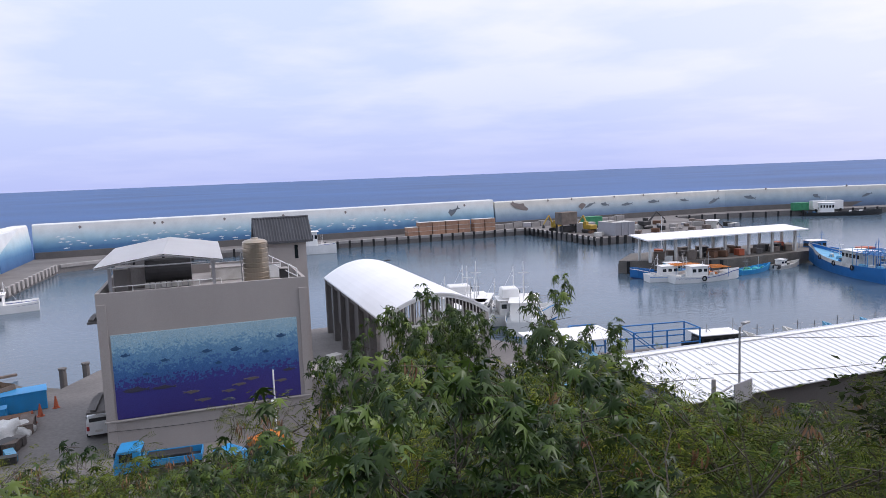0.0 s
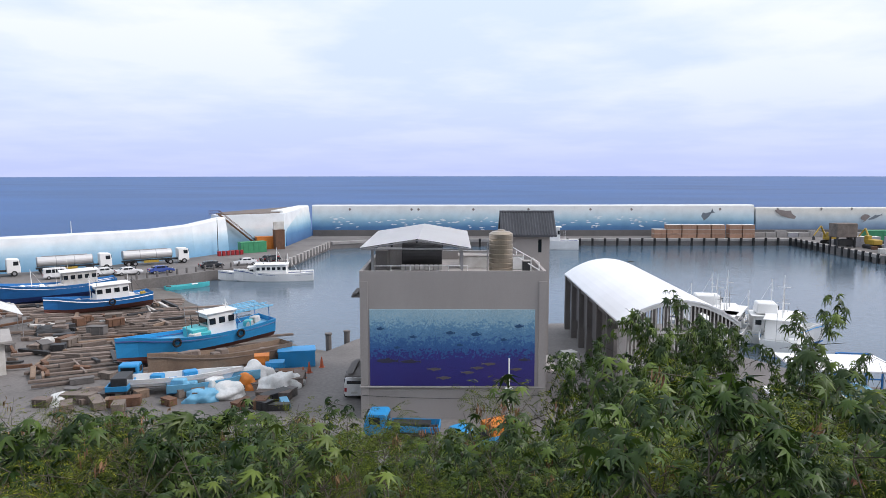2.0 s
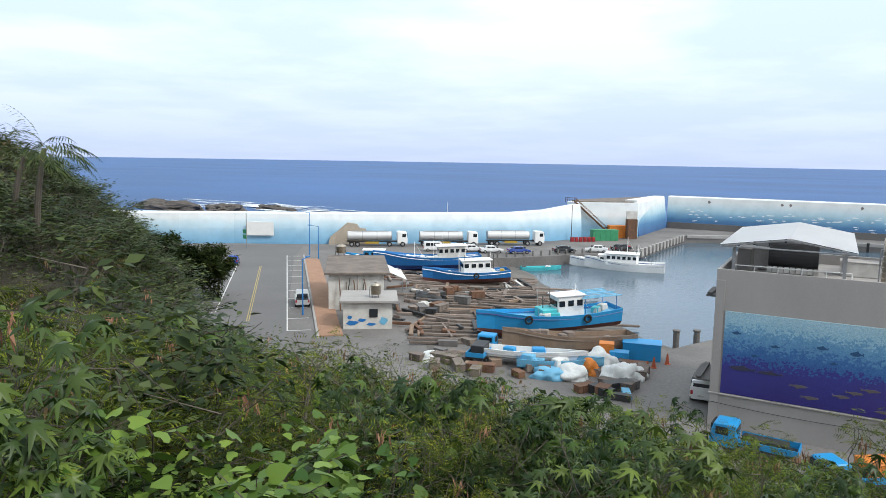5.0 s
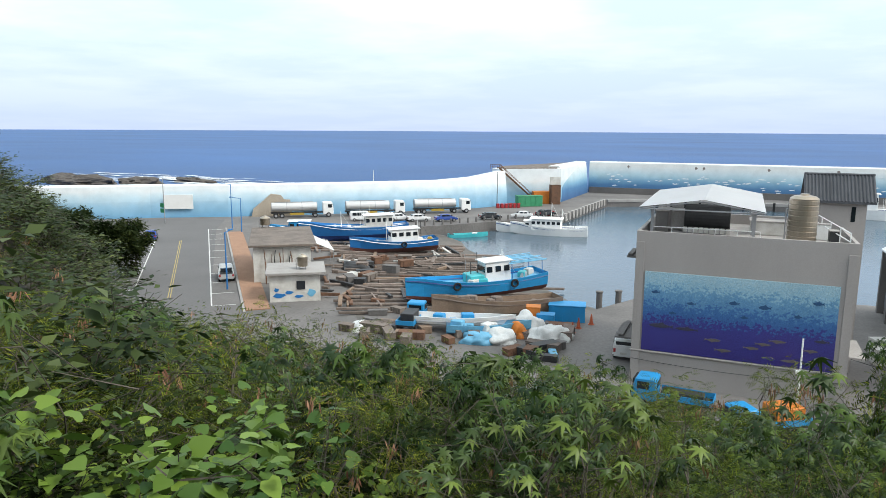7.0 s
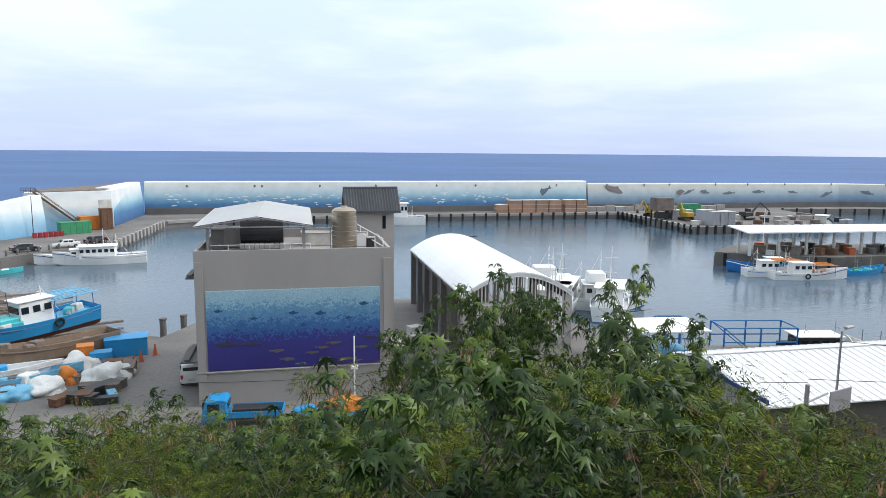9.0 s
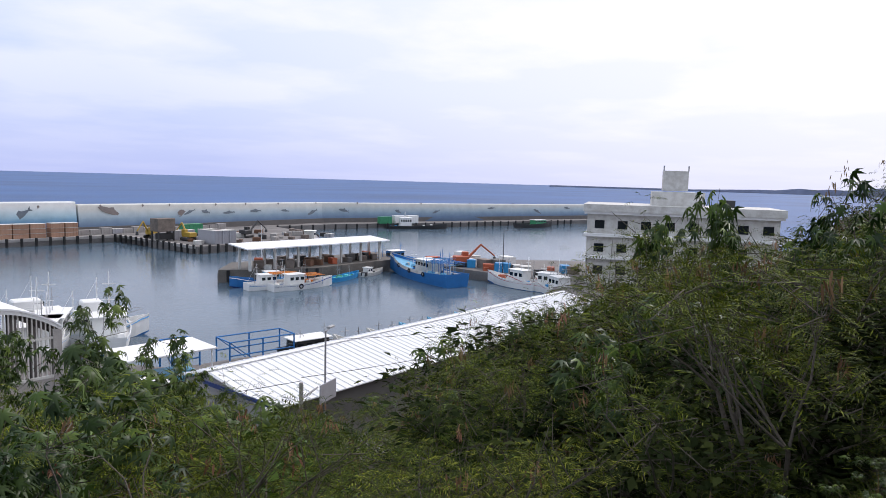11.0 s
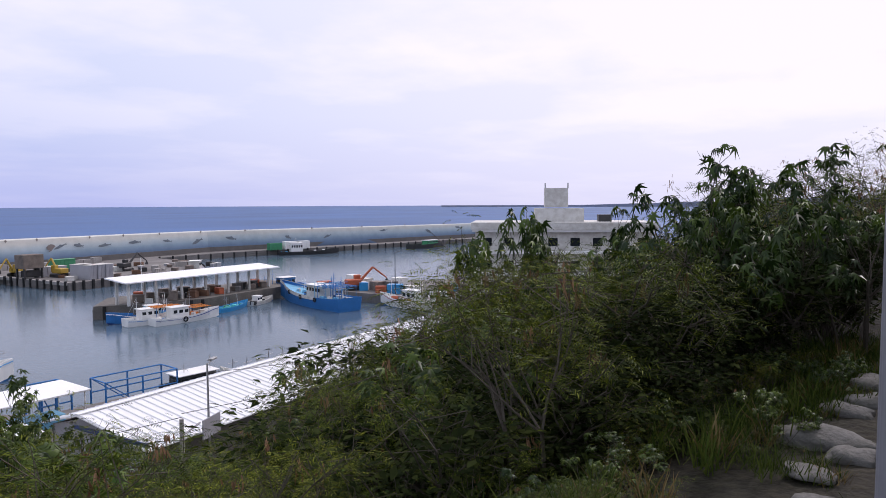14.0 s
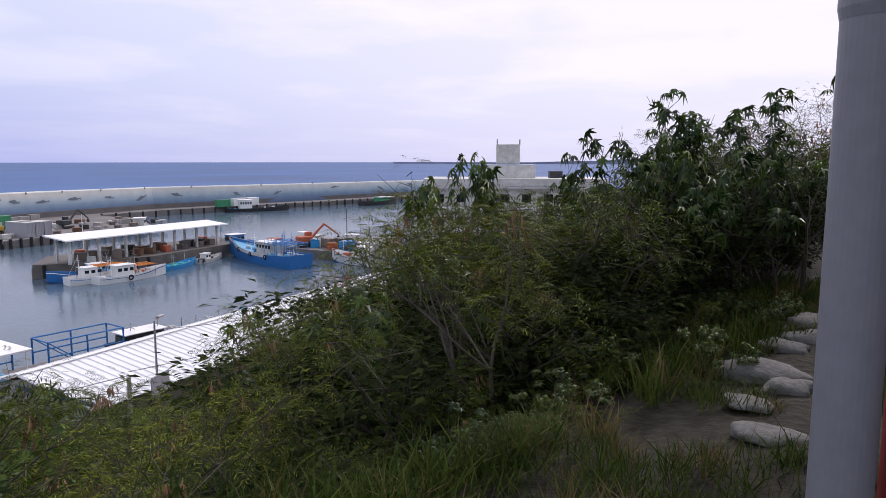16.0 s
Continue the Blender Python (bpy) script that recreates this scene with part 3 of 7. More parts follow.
def fish_mesh(name, length, h, material, parent, m, label=""):
    """A flat painted fish or whale with a forked tail."""
    bm = B()
    out = [(-0.5, 0.0), (-0.38, 0.30), (-0.1, 0.5), (0.05, 0.8), (0.12, 0.45), (0.34, 0.12), (0.5, 0.42), (0.44, 0.0), (0.5, -0.42), (0.34, -0.12), (0.1, -0.4), (-0.2, -0.45), (-0.42, -0.22)]
    vs = [bm.verts.new((u * length, 0, v * h)) for u, v in out]
    f = bm.faces.new(vs)
    r = bmesh.ops.extrude_face_region(bm, geom=[f])
    for v in r["geom"]:
        if isinstance(v, bmesh.types.BMVert):
            v.co.y += 0.02
    bmesh.ops.recalc_face_normals(bm, faces=bm.faces[:])
    ob = part(name, bm, material, parent, label)
    ob.matrix_basis = m
    return ob


M["fish_dark"] = mat("dark_mosaic_fish", (0.05, 0.05, 0.085), 0.5, 0.3, 3, 20, 0.05)
M["fish_tan"] = mat("tan_mosaic_fish", (0.13, 0.115, 0.12), 0.5, 0.3, 3, 20, 0.05)
M["fish_blue"] = mat("deep_blue_mosaic_fish", (0.03, 0.09, 0.2), 0.5, 0.3, 3, 20, 0.05)
for px_, pz, ln, hh, mm in ((-4.9, 4.4, 1.7, 0.33, "fish_dark"), (-3.2, 4.35, 1.6, 0.24, "fish_dark"), (-1.5, 3.8, 1.1, 0.22, "fish_tan"), (-0.8, 3.15, 1.1, 0.22, "fish_tan"), (0.95, 3.55, 1.0, 0.2, "fish_tan"), (1.65, 3.9, 1.0, 0.2, "fish_tan"), (2.5, 4.2, 1.1, 0.2, "fish_tan"), (3.5, 2.95, 1.4, 0.2, "fish_tan"), (4.5, 3.8, 0.9, 0.2, "fish_tan"), (5.1, 4.5, 0.9, 0.2, "fish_dark"),
                            (-5.4, 6.8, 0.6, 0.22, "fish_blue"), (-3.0, 6.2, 0.6, 0.2, "fish_blue"), (-0.3, 6.5, 0.7, 0.25, "fish_blue"), (1.6, 6.4, 0.8, 0.3, "fish_blue"), (3.6, 6.0, 0.5, 0.22, "fish_blue"), (4.7, 7.0, 0.7, 0.25, "fish_blue"), (-4.2, 5.4, 0.5, 0.18, "fish_blue"), (0.4, 5.6, 0.5, 0.2, "fish_blue")):
    fish_mesh("fish", ln, hh, mm, bld, pose(px_, Y0 - 0.083, pz, 0, 180 if ln < 1.2 and mm == "fish_tan" else 0, 0))
# stair tower with its tiled roof
bm = B()
bx(bm, (6.15, 59.2, 6.4), (3.75, 3.2, 12.95))
part("stair_tower", bm, "plaster", bld)
bm = B()
bx(bm, (7.2, 57.58, 12.0), (0.28, 0.05, 1.1))
part("slit_window", bm, "glass", bld)
bm = B()
extrude(bm, [(57.1, 12.95), (59.2, 14.75), (61.4, 12.95), (61.4, 12.8), (59.2, 14.55), (57.1, 12.8)], 3.9, 8.55, "x")
roof = part("tower_roof", bm, "rooftile", bld, "dark grey ribbed tile gable roof")
bm = B()
for i in range(20):
    xx = 4.02 + i * 0.233
    for sg in (-1, 1):
        tube(bm, (xx, 59.2 + sg * 0.02, 14.79), (xx, 59.2 + sg * 2.14, 12.97), 0.055, seg=5)
tube(bm, (3.9, 59.2, 14.8), (8.55, 59.2, 14.8), 0.1, seg=6)
part("tile_ribs", bm, "rooftile", roof)
# canopies over side doors
for sx, zz, ln in ((X0 - 0.45, 8.6, 2.6), (X0 - 0.75, 2.5, 4.2)):
    bm = B()
    bx(bm, (sx, Y0 + 4.4, zz), (1.2 if zz > 5 else 1.6, ln, 0.14))
    bx(bm, (sx - 0.35, Y0 + 4.4, zz + 0.2), (0.35, ln, 0.1))
    part("side_canopy", bm, "dark_plaster", bld)
bm = B()
bx(bm, (X1 + 0.6, Y0 + 3.6, 3.2), (1.3, 4.5, 0.18))
part("side_canopy", bm, "concrete", bld)
bm = B()
tube(bm, (X1 + 0.3, Y0 + 9.2, 0), (X1 + 0.3, Y0 + 9.2, 11.0), 0.12, seg=8)
part("drain_pipe", bm, "dark_plaster", bld)

# roof canopy, tank and gear on the deck
DK = RZ - 0.08
can = thing("roof_canopy", pose(-3.15, 54.0, DK), "white sheet metal canopy on posts over roof tanks", "canopy")
bm = B()
sec = [(-3.75, 2.42), (-1.7, 2.74), (0.5, 3.08), (2.5, 2.74), (4.35, 2.42)]
shape = []
for yy, up in ((-4.4, 0.0), (2.0, 0.1), (8.4, 0.18)):
    shape.append([bm.verts.new((u, yy, z + up)) for u, z in sec])
for r, s_ in zip(shape, shape[1:]):
    for q in range(4):
        bm.faces.new((r[q], s_[q], s_[q + 1], r[q + 1]))
bmesh.ops.solidify(bm, geom=bm.faces[:], thickness=0.10)
bmesh.ops.recalc_face_normals(bm, faces=bm.faces[:])
part("roof_sheet", bm, "white_roof", can)
for yy in (-4.2, 2.0, 8.2):
    for (u0, z0), (u1, z1) in zip(sec, sec[1:]):
        bm = B()
        tube(bm, (u0, yy, z0 - 0.14), (u1, yy, z1 - 0.12), 0.05, seg=6)
        part("rafter", bm, "grey_metal", can)
    bm = B()
    tube(bm, (-3.6, yy, 2.3), (4.2, yy, 2.3), 0.05, seg=6)
    part("tie_beam", bm, "grey_metal", can)
for xx in (-2.9, 0.6, 3.7):
    for yy in (-3.6, 2.0, 7.6):
        if xx == 0.6 and yy < 0:
            continue
        bm = B()
        bx(bm, (xx, yy, 1.2), (0.2, 0.2, 2.4))
        part("post", bm, "grey_metal", can)


def water_tank(name, m, r, h, label):
    tk = thing(name, m, label, "water tank", "steel water tanks")
    bm = B()
    prof = [(r * 0.9, 0.35), (r, 0.42)]
    nrib = 8
    for i in range(nrib):
        z = 0.42 + (h - 0.75) * i / nrib
        dz = (h - 0.75) / nrib
        prof += [(r, z + dz * 0.1), (r, z + dz * 0.7), (r * 0.955, z + dz * 0.8), (r * 0.955, z + dz * 0.9), (r, z + dz)]
    prof += [(r * 0.98, h - 0.32), (r * 0.75, h - 0.16), (r * 0.3, h - 0.08), (r * 0.28, h), (0.05, h)]
    lathe(bm, prof, seg=28)
    part("tank_shell", bm, "steel", tk, "ribbed stainless steel shell", smooth=False)
    for a in range(4):
        bm = B()
        tube(bm, (r * 0.8 * math.cos(a * 1.571 + 0.78), r * 0.8 * math.sin(a * 1.571 + 0.78), 0), (r * 0.8 * math.cos(a * 1.571 + 0.78), r * 0.8 * math.sin(a * 1.571 + 0.78), 0.6), 0.05, seg=6)
        part("leg", bm, "grey_metal", tk)
    bm = B()
    tube(bm, (-r - 0.12, 0, 0), (-r - 0.12, 0, h * 0.7), 0.04, seg=6)
    tube(bm, (-r - 0.12, 0, h * 0.7), (-r * 0.8, 0, h * 0.72), 0.04, seg=6)
    part("pipe", bm, "grey_metal", tk)
    return tk


water_tank("water_tank", pose(3.55, 52.2, DK), 0.92, 3.55, "tall ribbed stainless steel water tank on the roof")
ht = thing("horizontal_tank", pose(-2.6, 55.5, DK), "dark horizontal cylinder tank in a frame on the roof", "water tank")
bm = B()
tube(bm, (-1.6, 0, 1.25), (1.6, 0, 1.25), 0.95, seg=24)
part("drum", bm, "dark_metal", ht)
for xx in (-1.3, 1.3):
    bm = B()
    bx(bm, (xx, 0, 0.2), (0.2, 1.9, 0.4))
    part("saddle", bm, "grey_metal", ht)
bm = B()
for i in range(9):
    bx(bm, (-1.5 + i * 0.375, -1.05, 0.35), (0.3, 0.06, 0.42))
part("panel_row", bm, "dirty_white", ht)
for lx, ly, sx, sy, sz, mm, nm in ((-5.6, 53.5, 0.9, 2.4, 1.9, "dark_plaster", "roof_box"), (-4.7, 57.0, 1.6, 1.8, 1.5, "concrete", "roof_box"), (1.6, 57.3, 2.4, 2.0, 1.0, "dirty_white", "roof_box"), (5.2, 55.8, 0.9, 0.7, 1.1, "white", "air_unit"), (5.6, 53.2, 0.6, 0.9, 1.0, "dark_metal", "air_unit")):
    u = thing(nm, pose(lx, ly, DK), {"roof_box": "weathered plant box standing on the roof deck", "air_unit": "small air conditioning unit on the roof deck"}[nm], "roof unit")
    bm = B()
    bx(bm, (0, 0, sz / 2), (sx, sy, sz), bevel=0.05)
    part("casing", bm, mm, u)
    bm = B()
    bx(bm, (0, 0, sz + 0.03), (sx * 1.06, sy * 1.06, 0.06))
    part("lid", bm, "concrete", u)
pr = thing("pipe_rail", pose(0, 0, DK), "pale pipe railing running along the roof deck", "railing")
bm = B()
for z in (0.55, 1.1):
    tube(bm, (6.2, 50.0, z + 0.2), (4.7, 58.0, z + 0.6), 0.04, seg=6)
tube(bm, (-6.2, 51.0, 0.9), (1.0, 51.2, 0.9), 0.035, seg=6)
part("rail", bm, "white", pr)
for i in range(5):
    bm = B()
    tube(bm, (6.2 - 0.37 * i, 50 + 2 * i, 0), (6.2 - 0.37 * i, 50 + 2 * i, 1.3 + 0.1 * i), 0.035, seg=6)
    part("upright", bm, "white", pr)
for i in range(6):
    bm = B()
    tube(bm, (-6.2 + 1.44 * i, 51.0 + 0.04 * i, 0), (-6.2 + 1.44 * i, 51.0 + 0.04 * i, 0.9), 0.03, seg=6)
    part("upright", bm, "white", pr)

# ---- hall with the vaulted white roof ----
hall = thing("vaulted_hall", pose(0, 0, 0), "open fish market hall with a white vaulted sheet roof", "hall")
HX0, HX1, HY0, HY1 = 12.9, 22.4, 53.0, 79.5
hw = (HX1 - HX0) / 2


def vault(u):
    return 6.45 + 1.8 * (1 - (u / hw) ** 2)


bm = B()
us = [-hw + 2 * hw * i / 18 for i in range(19)]
top = [((HX0 + HX1) / 2 + u, vault(u)) for u in us]
extrude(bm, top + [(x, z - 0.14) for x, z in top[::-1]], HY0, HY1)
part("roof_vault", bm, "white_roof", hall)
bm = B()
extrude(bm, [(x, z - 0.16) for x, z in top] + [(x, z - 0.42) for x, z in top[::-1]], HY0 + 0.1, HY0 + 0.35)
part("front_arch", bm, "white", hall)
for i in range(29):
    u = -hw + 0.5 + i * (2 * hw - 1.0) / 28
    bm = B()
    bx(bm, ((HX0 + HX1) / 2 + u, HY0 + 0.25, (2.6 + vault(u) - 0.4) / 2), (0.09, 0.09, vault(u) - 0.4 - 2.6))
    part("grille_bar", bm, "dirty_white", hall)
bm = B()
bx(bm, ((HX0 + HX1) / 2, HY0 + 0.2, 5.6), (2 * hw - 0.6, 0.14, 0.16))
bx(bm, ((HX0 + HX1) / 2, HY0 + 0.2, 2.7), (2 * hw - 0.6, 0.14, 0.2))
part("grille_rail", bm, "dirty_white", hall)
bm = B()
bx(bm, ((HX0 + HX1) / 2, HY0 + 0.3, 1.3), (2 * hw, 0.25, 2.6))
part("plinth_wall", bm, "plaster", hall)
# front columns in concrete, those behind and the beams darkened for the hall's shade
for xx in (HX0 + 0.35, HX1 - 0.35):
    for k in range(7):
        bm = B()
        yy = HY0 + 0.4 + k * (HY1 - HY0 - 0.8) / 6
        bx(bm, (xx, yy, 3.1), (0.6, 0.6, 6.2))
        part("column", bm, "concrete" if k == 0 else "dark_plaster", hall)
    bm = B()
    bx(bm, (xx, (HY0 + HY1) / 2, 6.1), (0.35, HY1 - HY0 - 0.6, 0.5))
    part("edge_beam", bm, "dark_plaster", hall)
# screen and back wall: the dim interior is put into their colour too
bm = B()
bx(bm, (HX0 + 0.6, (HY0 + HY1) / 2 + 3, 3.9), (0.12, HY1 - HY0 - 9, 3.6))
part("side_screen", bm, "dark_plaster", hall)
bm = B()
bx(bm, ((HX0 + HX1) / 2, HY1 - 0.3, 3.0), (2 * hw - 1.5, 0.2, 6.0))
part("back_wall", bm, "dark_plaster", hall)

# ---- long shed with the white ribbed roof ----
shed = thing("ribbed_roof_shed", pose(0, 0, 0), "long quayside shed with a white ribbed metal roof", "shed")
SX0, SX1 = 25.6, 74.0
E0, RG, E1 = (32.6, 3.9), (39.3, 5.0), (43.2, 3.95)
bm = B()
extrude(bm, [E0, RG, E1, (E1[0], E1[1] - 0.08), (RG[0], RG[1] - 0.08), (E0[0], E0[1] - 0.08)], SX0, SX1, "x")
sroof = part("roof_sheet", bm, "white_roof", shed)
bm = B()
k = 0
xx = SX0 + 0.1
while xx < SX1:
    for (a, za), (b, zb) in ((E0, RG), (E1, RG)):
        tube(bm, (xx, a, za + 0.02), (xx, b, zb + 0.02), 0.055, seg=4, caps=False)
    xx += 0.62
part("roof_ribs", bm, "white_roof", sroof)
bm = B()
bx(bm, ((SX0 + SX1) / 2, RG[0], RG[1] + 0.06), (SX1 - SX0, 0.45, 0.06))
part("ridge_cap", bm, "white_roof", sroof)
bm = B()
bx(bm, ((SX0 + SX1) / 2, E0[0] + 0.6, 1.9), (SX1 - SX0 - 1.0, 0.2, 3.8))
bx(bm, ((SX0 + SX1) / 2, E1[0] - 0.6, 1.9), (SX1 - SX0 - 1.0, 0.2, 3.8))
part("long_wall", bm, "dark_plaster", shed)
bm = B()
extrude(bm, [(E0[0] + 0.6, 0), (E1[0] - 0.6, 0), (E1[0] - 0.6, 3.8), (RG[0], 4.7), (E0[0] + 0.6, 3.8)], SX0 + 0.5, SX0 + 0.7, "x")
part("gable_wall", bm, "grey_box", shed)
bm = B()
bx(bm, (SX0, 36, 4.25), (0.1, 7.0, 0.25))
part("gable_trim", bm, "navy", shed)

# ---- pier shelter ----
ps = thing("pier_shelter", pose(91.5, 104.6, 0.55, 0, 0, -3), "open pier shelter with a flat white roof on columns", "shelter")
bm = B()
extrude(bm, [(-3.1, 4.2), (3.1, 4.75), (3.1, 4.55), (-3.1, 4.0)], -17.5, 17.5, "x")
part("roof_slab", bm, "white_roof", ps)
for i in range(7):
    for yy in (-1.6, 1.8):
        bm = B()
        bx(bm, (-16 + i * 5.3, yy, 2.1), (0.4, 0.4, 4.2))
        part("column", bm, "dirty_white", ps)
bm = B()
prism(bm, [(72.3, 109.0), (78, 103.9), (89, 99.9), (113.2, 100.4), (118, 113), (80.3, 116.8)], -2.4, 0.55)
structure("pier", bm, "quay_side", "dark weathered concrete fishing pier", "pier")

# ---- boats ----
def hull_rows(L, beam, depth, rise, n=15):
    """Stations from stern to bow: (x, half beam at the rail, half beam at the waterline, rail height, keel height)."""
    out = []
    for i in range(n):
        s = i / (n - 1)
        f = max(0.0, (s - 0.42) / 0.58)
        b = beam / 2 * (1 - f ** 2.4) * (0.86 + 0.14 * min(1, s / 0.25))
        bw = beam / 2 * (1 - max(0.0, (s - 0.35) / 0.65) ** 1.9) * (0.8 + 0.2 * min(1, s / 0.3)) * 0.9
        rail = depth + rise * max(0.0, (s - 0.35) / 0.65) ** 2 + 0.18 * rise * max(0.0, (0.3 - s) / 0.3) ** 2
        keel = max(0.0, (s - 0.8) / 0.2) ** 2 * depth * 0.5
        x = -L / 2 + L * s * (1 - 0.05)
        out.append((x + (0.05 * L * f if f > 0.9 else 0), max(b, 0.03), max(bw, 0.02), rail, keel))
    return out


def skin(bm, rows, close=True):
    for r, s in zip(rows, rows[1:]):
        for k in range(len(r) - 1):
            bm.faces.new((r[k], s[k], s[k + 1], r[k + 1]))


def boat(name, m, L, beam, depth, rise, hull, bottom, label, wl=0.45, deck="dirty_white", band=None, house=None, masts=(), canopy=None, tyres=0, clutter=None, group="", booms=()):
    """A boat at its keel, bow along +x: hull, bottom, rail, deck, wheelhouse and gear."""
    th = thing(name, m, label, "boat", group)
    rows = hull_rows(L, beam, depth, rise)
    bm = B()
    sides = []
    for x, b, bw, rail, keel in rows:
        w = wl * depth + keel * 0.4
        sides.append([bm.verts.new(p) for p in ((x, -bw, w), (x + 0.01, -(b * 0.55 + bw * 0.45), (w + rail) / 2), (x + 0.02, -b, rail), (x + 0.02, -b + 0.10, rail), (x + 0.01, -max(b - 0.12, 0.01), rail - 0.5))])
    skin(bm, sides)
    other = []
    for x, b, bw, rail, keel in rows:
        w = wl * depth + keel * 0.4
        other.append([bm.verts.new(p) for p in ((x + 0.01, max(b - 0.12, 0.01), rail - 0.5), (x + 0.02, b - 0.10, rail), (x + 0.02, b, rail), (x + 0.01, b * 0.55 + bw * 0.45, (w + rail) / 2), (x, bw, w))])
    skin(bm, other)
    bm.faces.new([*sides[0][:3], *other[0][2:]])
    bmesh.ops.recalc_face_normals(bm, faces=bm.faces[:])
    part("hull", bm, hull, th)
    bm = B()
    low = []
    for x, b, bw, rail, keel in rows:
        w = wl * depth + keel * 0.4
        low.append([bm.verts.new(p) for p in ((x, -bw, w), (x, -bw * 0.75, (w + keel) / 2), (x, -0.06, keel), (x, 0.06, keel), (x, bw * 0.75, (w + keel) / 2), (x, bw, w))])
    skin(bm, low)
    bm.faces.new(low[0])
    bmesh.ops.recalc_face_normals(bm, faces=bm.faces[:])
    part("bottom", bm, bottom, th)
    bm = B()
    dk = [[bm.verts.new((x, -max(b - 0.1, 0.01), rail - 0.5)), bm.verts.new((x, max(b - 0.1, 0.01), rail - 0.5))] for x, b, bw, rail, keel in rows]
    skin(bm, dk)
    part("deck", bm, deck, th)
    if band:
        for sg in (-1, 1):
            bm = B()
            wire_of(bm, [Vector((r[0], sg * (r[1] * 0.93 + 0.04), r[3] - 0.35)) for r in rows], 0.07)
            part("rubbing_strake", bm, band, th)
    base = depth - 0.5
    if house:
        hx, hl, hwid, hh, hm = house
        bm = B()
        bx(bm, (hx, 0, base + hh / 2), (hl, hwid, hh), bevel=0.06, taper=0.96)
        hs = part("wheelhouse", bm, hm, th)
        bm = B()
        bx(bm, (hx, 0, base + hh + 0.06), (hl * 1.12, hwid * 1.1, 0.12), bevel=0.03)
        part("house_roof", bm, "white", hs)
        nw = max(2, int(hl / 0.9))
        for sg in (-1, 1):
            for i in range(nw):
                bm = B()
                bx(bm, (hx - hl / 2 + (i + 0.5) * hl / nw, sg * (hwid / 2 * 0.98), base + hh * 0.68), (hl / nw * 0.62, 0.08, hh * 0.26))
                part("window", bm, "glass", hs)
        bm = B()
        bx(bm, (hx + hl / 2 * 0.985, 0, base + hh * 0.68), (0.08, hwid * 0.8, hh * 0.26))
        part("windscreen", bm, "glass", hs)
    for mx_, mh, mm in masts:
        bm = B()
        tube(bm, (mx_, 0, base), (mx_, 0, base + mh), 0.07, 0.04, 6)
        tube(bm, (mx_, -0.7, base + mh * 0.8), (mx_, 0.7, base + mh * 0.8), 0.03, seg=5)
        tube(bm, (mx_, 0, base + mh * 0.95), (mx_ - mh * 0.45, 0, base + 0.6), 0.015, seg=4)
        part("mast", bm, mm, th)
    if canopy:
        cx_, cl, cz, cm = canopy
        for sx in (-1, 1):
            for sy in (-1, 1):
                bm = B()
                tube(bm, (cx_ + sx * cl / 2, sy * beam * 0.36, base), (cx_ + sx * cl / 2, sy * beam * 0.36, base + cz), 0.04, seg=5)
                part("canopy_post", bm, "blue", th)
        for i in range(9):
            bm = B()
            yy = -beam * 0.42 + i * beam * 0.105
            bx(bm, (cx_ + random.uniform(-0.3, 0.3), yy, base + cz + 0.05 + random.uniform(-0.05, 0.08)), (cl * random.uniform(1.0, 1.25), 0.18, 0.06), rz=random.uniform(-0.05, 0.05))
            part("canopy_pole", bm, cm, th)
    for i in range(tyres):
        s = 4 + i * (10 - 4) // max(1, tyres - 1) if tyres > 1 else 6
        x, b, bw, rail, keel = rows[s]
        for sg in (-1, 1):
            bm = B()
            ring_of(bm, (x, sg * (b + 0.06), rail - 0.45), 0.36, 0.11)
            part("fender_tyre", bm, "rubber", th)
    for k, (cm, cnt) in enumerate(clutter or ()):
        for i in range(cnt):
            s = random.randrange(1, 12)
            x, b, bw, rail, keel = rows[s]
            sz = random.uniform(0.4, 1.1)
            bm = B()
            bx(bm, (x, random.uniform(-0.6, 0.6) * b, rail - 0.5 + sz * 0.3), (sz * 1.2, sz * 0.9, sz * 0.7), rz=random.uniform(0, 3), bevel=0.07, taper=random.uniform(0.7, 1))
            part("deck_box", bm, cm, th)
    if masts and L > 9:
        for k in range(3):
            bm = B()
            xx = random.uniform(-0.42, 0.1) * L
            yy = random.uniform(-0.3, 0.3) * beam
            tube(bm, (xx, yy, base), (xx + random.uniform(-0.6, 0.6), yy, base + random.uniform(2.2, 4.0)), 0.03, seg=5)
            part("antenna", bm, random.choice(("white", "grey_metal", "dark_metal")), th)
    for a, b_, bmatl in booms:
        bm = B()
        tube(bm, a, b_, 0.05, 0.03, 5)
        part("boom", bm, bmatl, th)
    return th


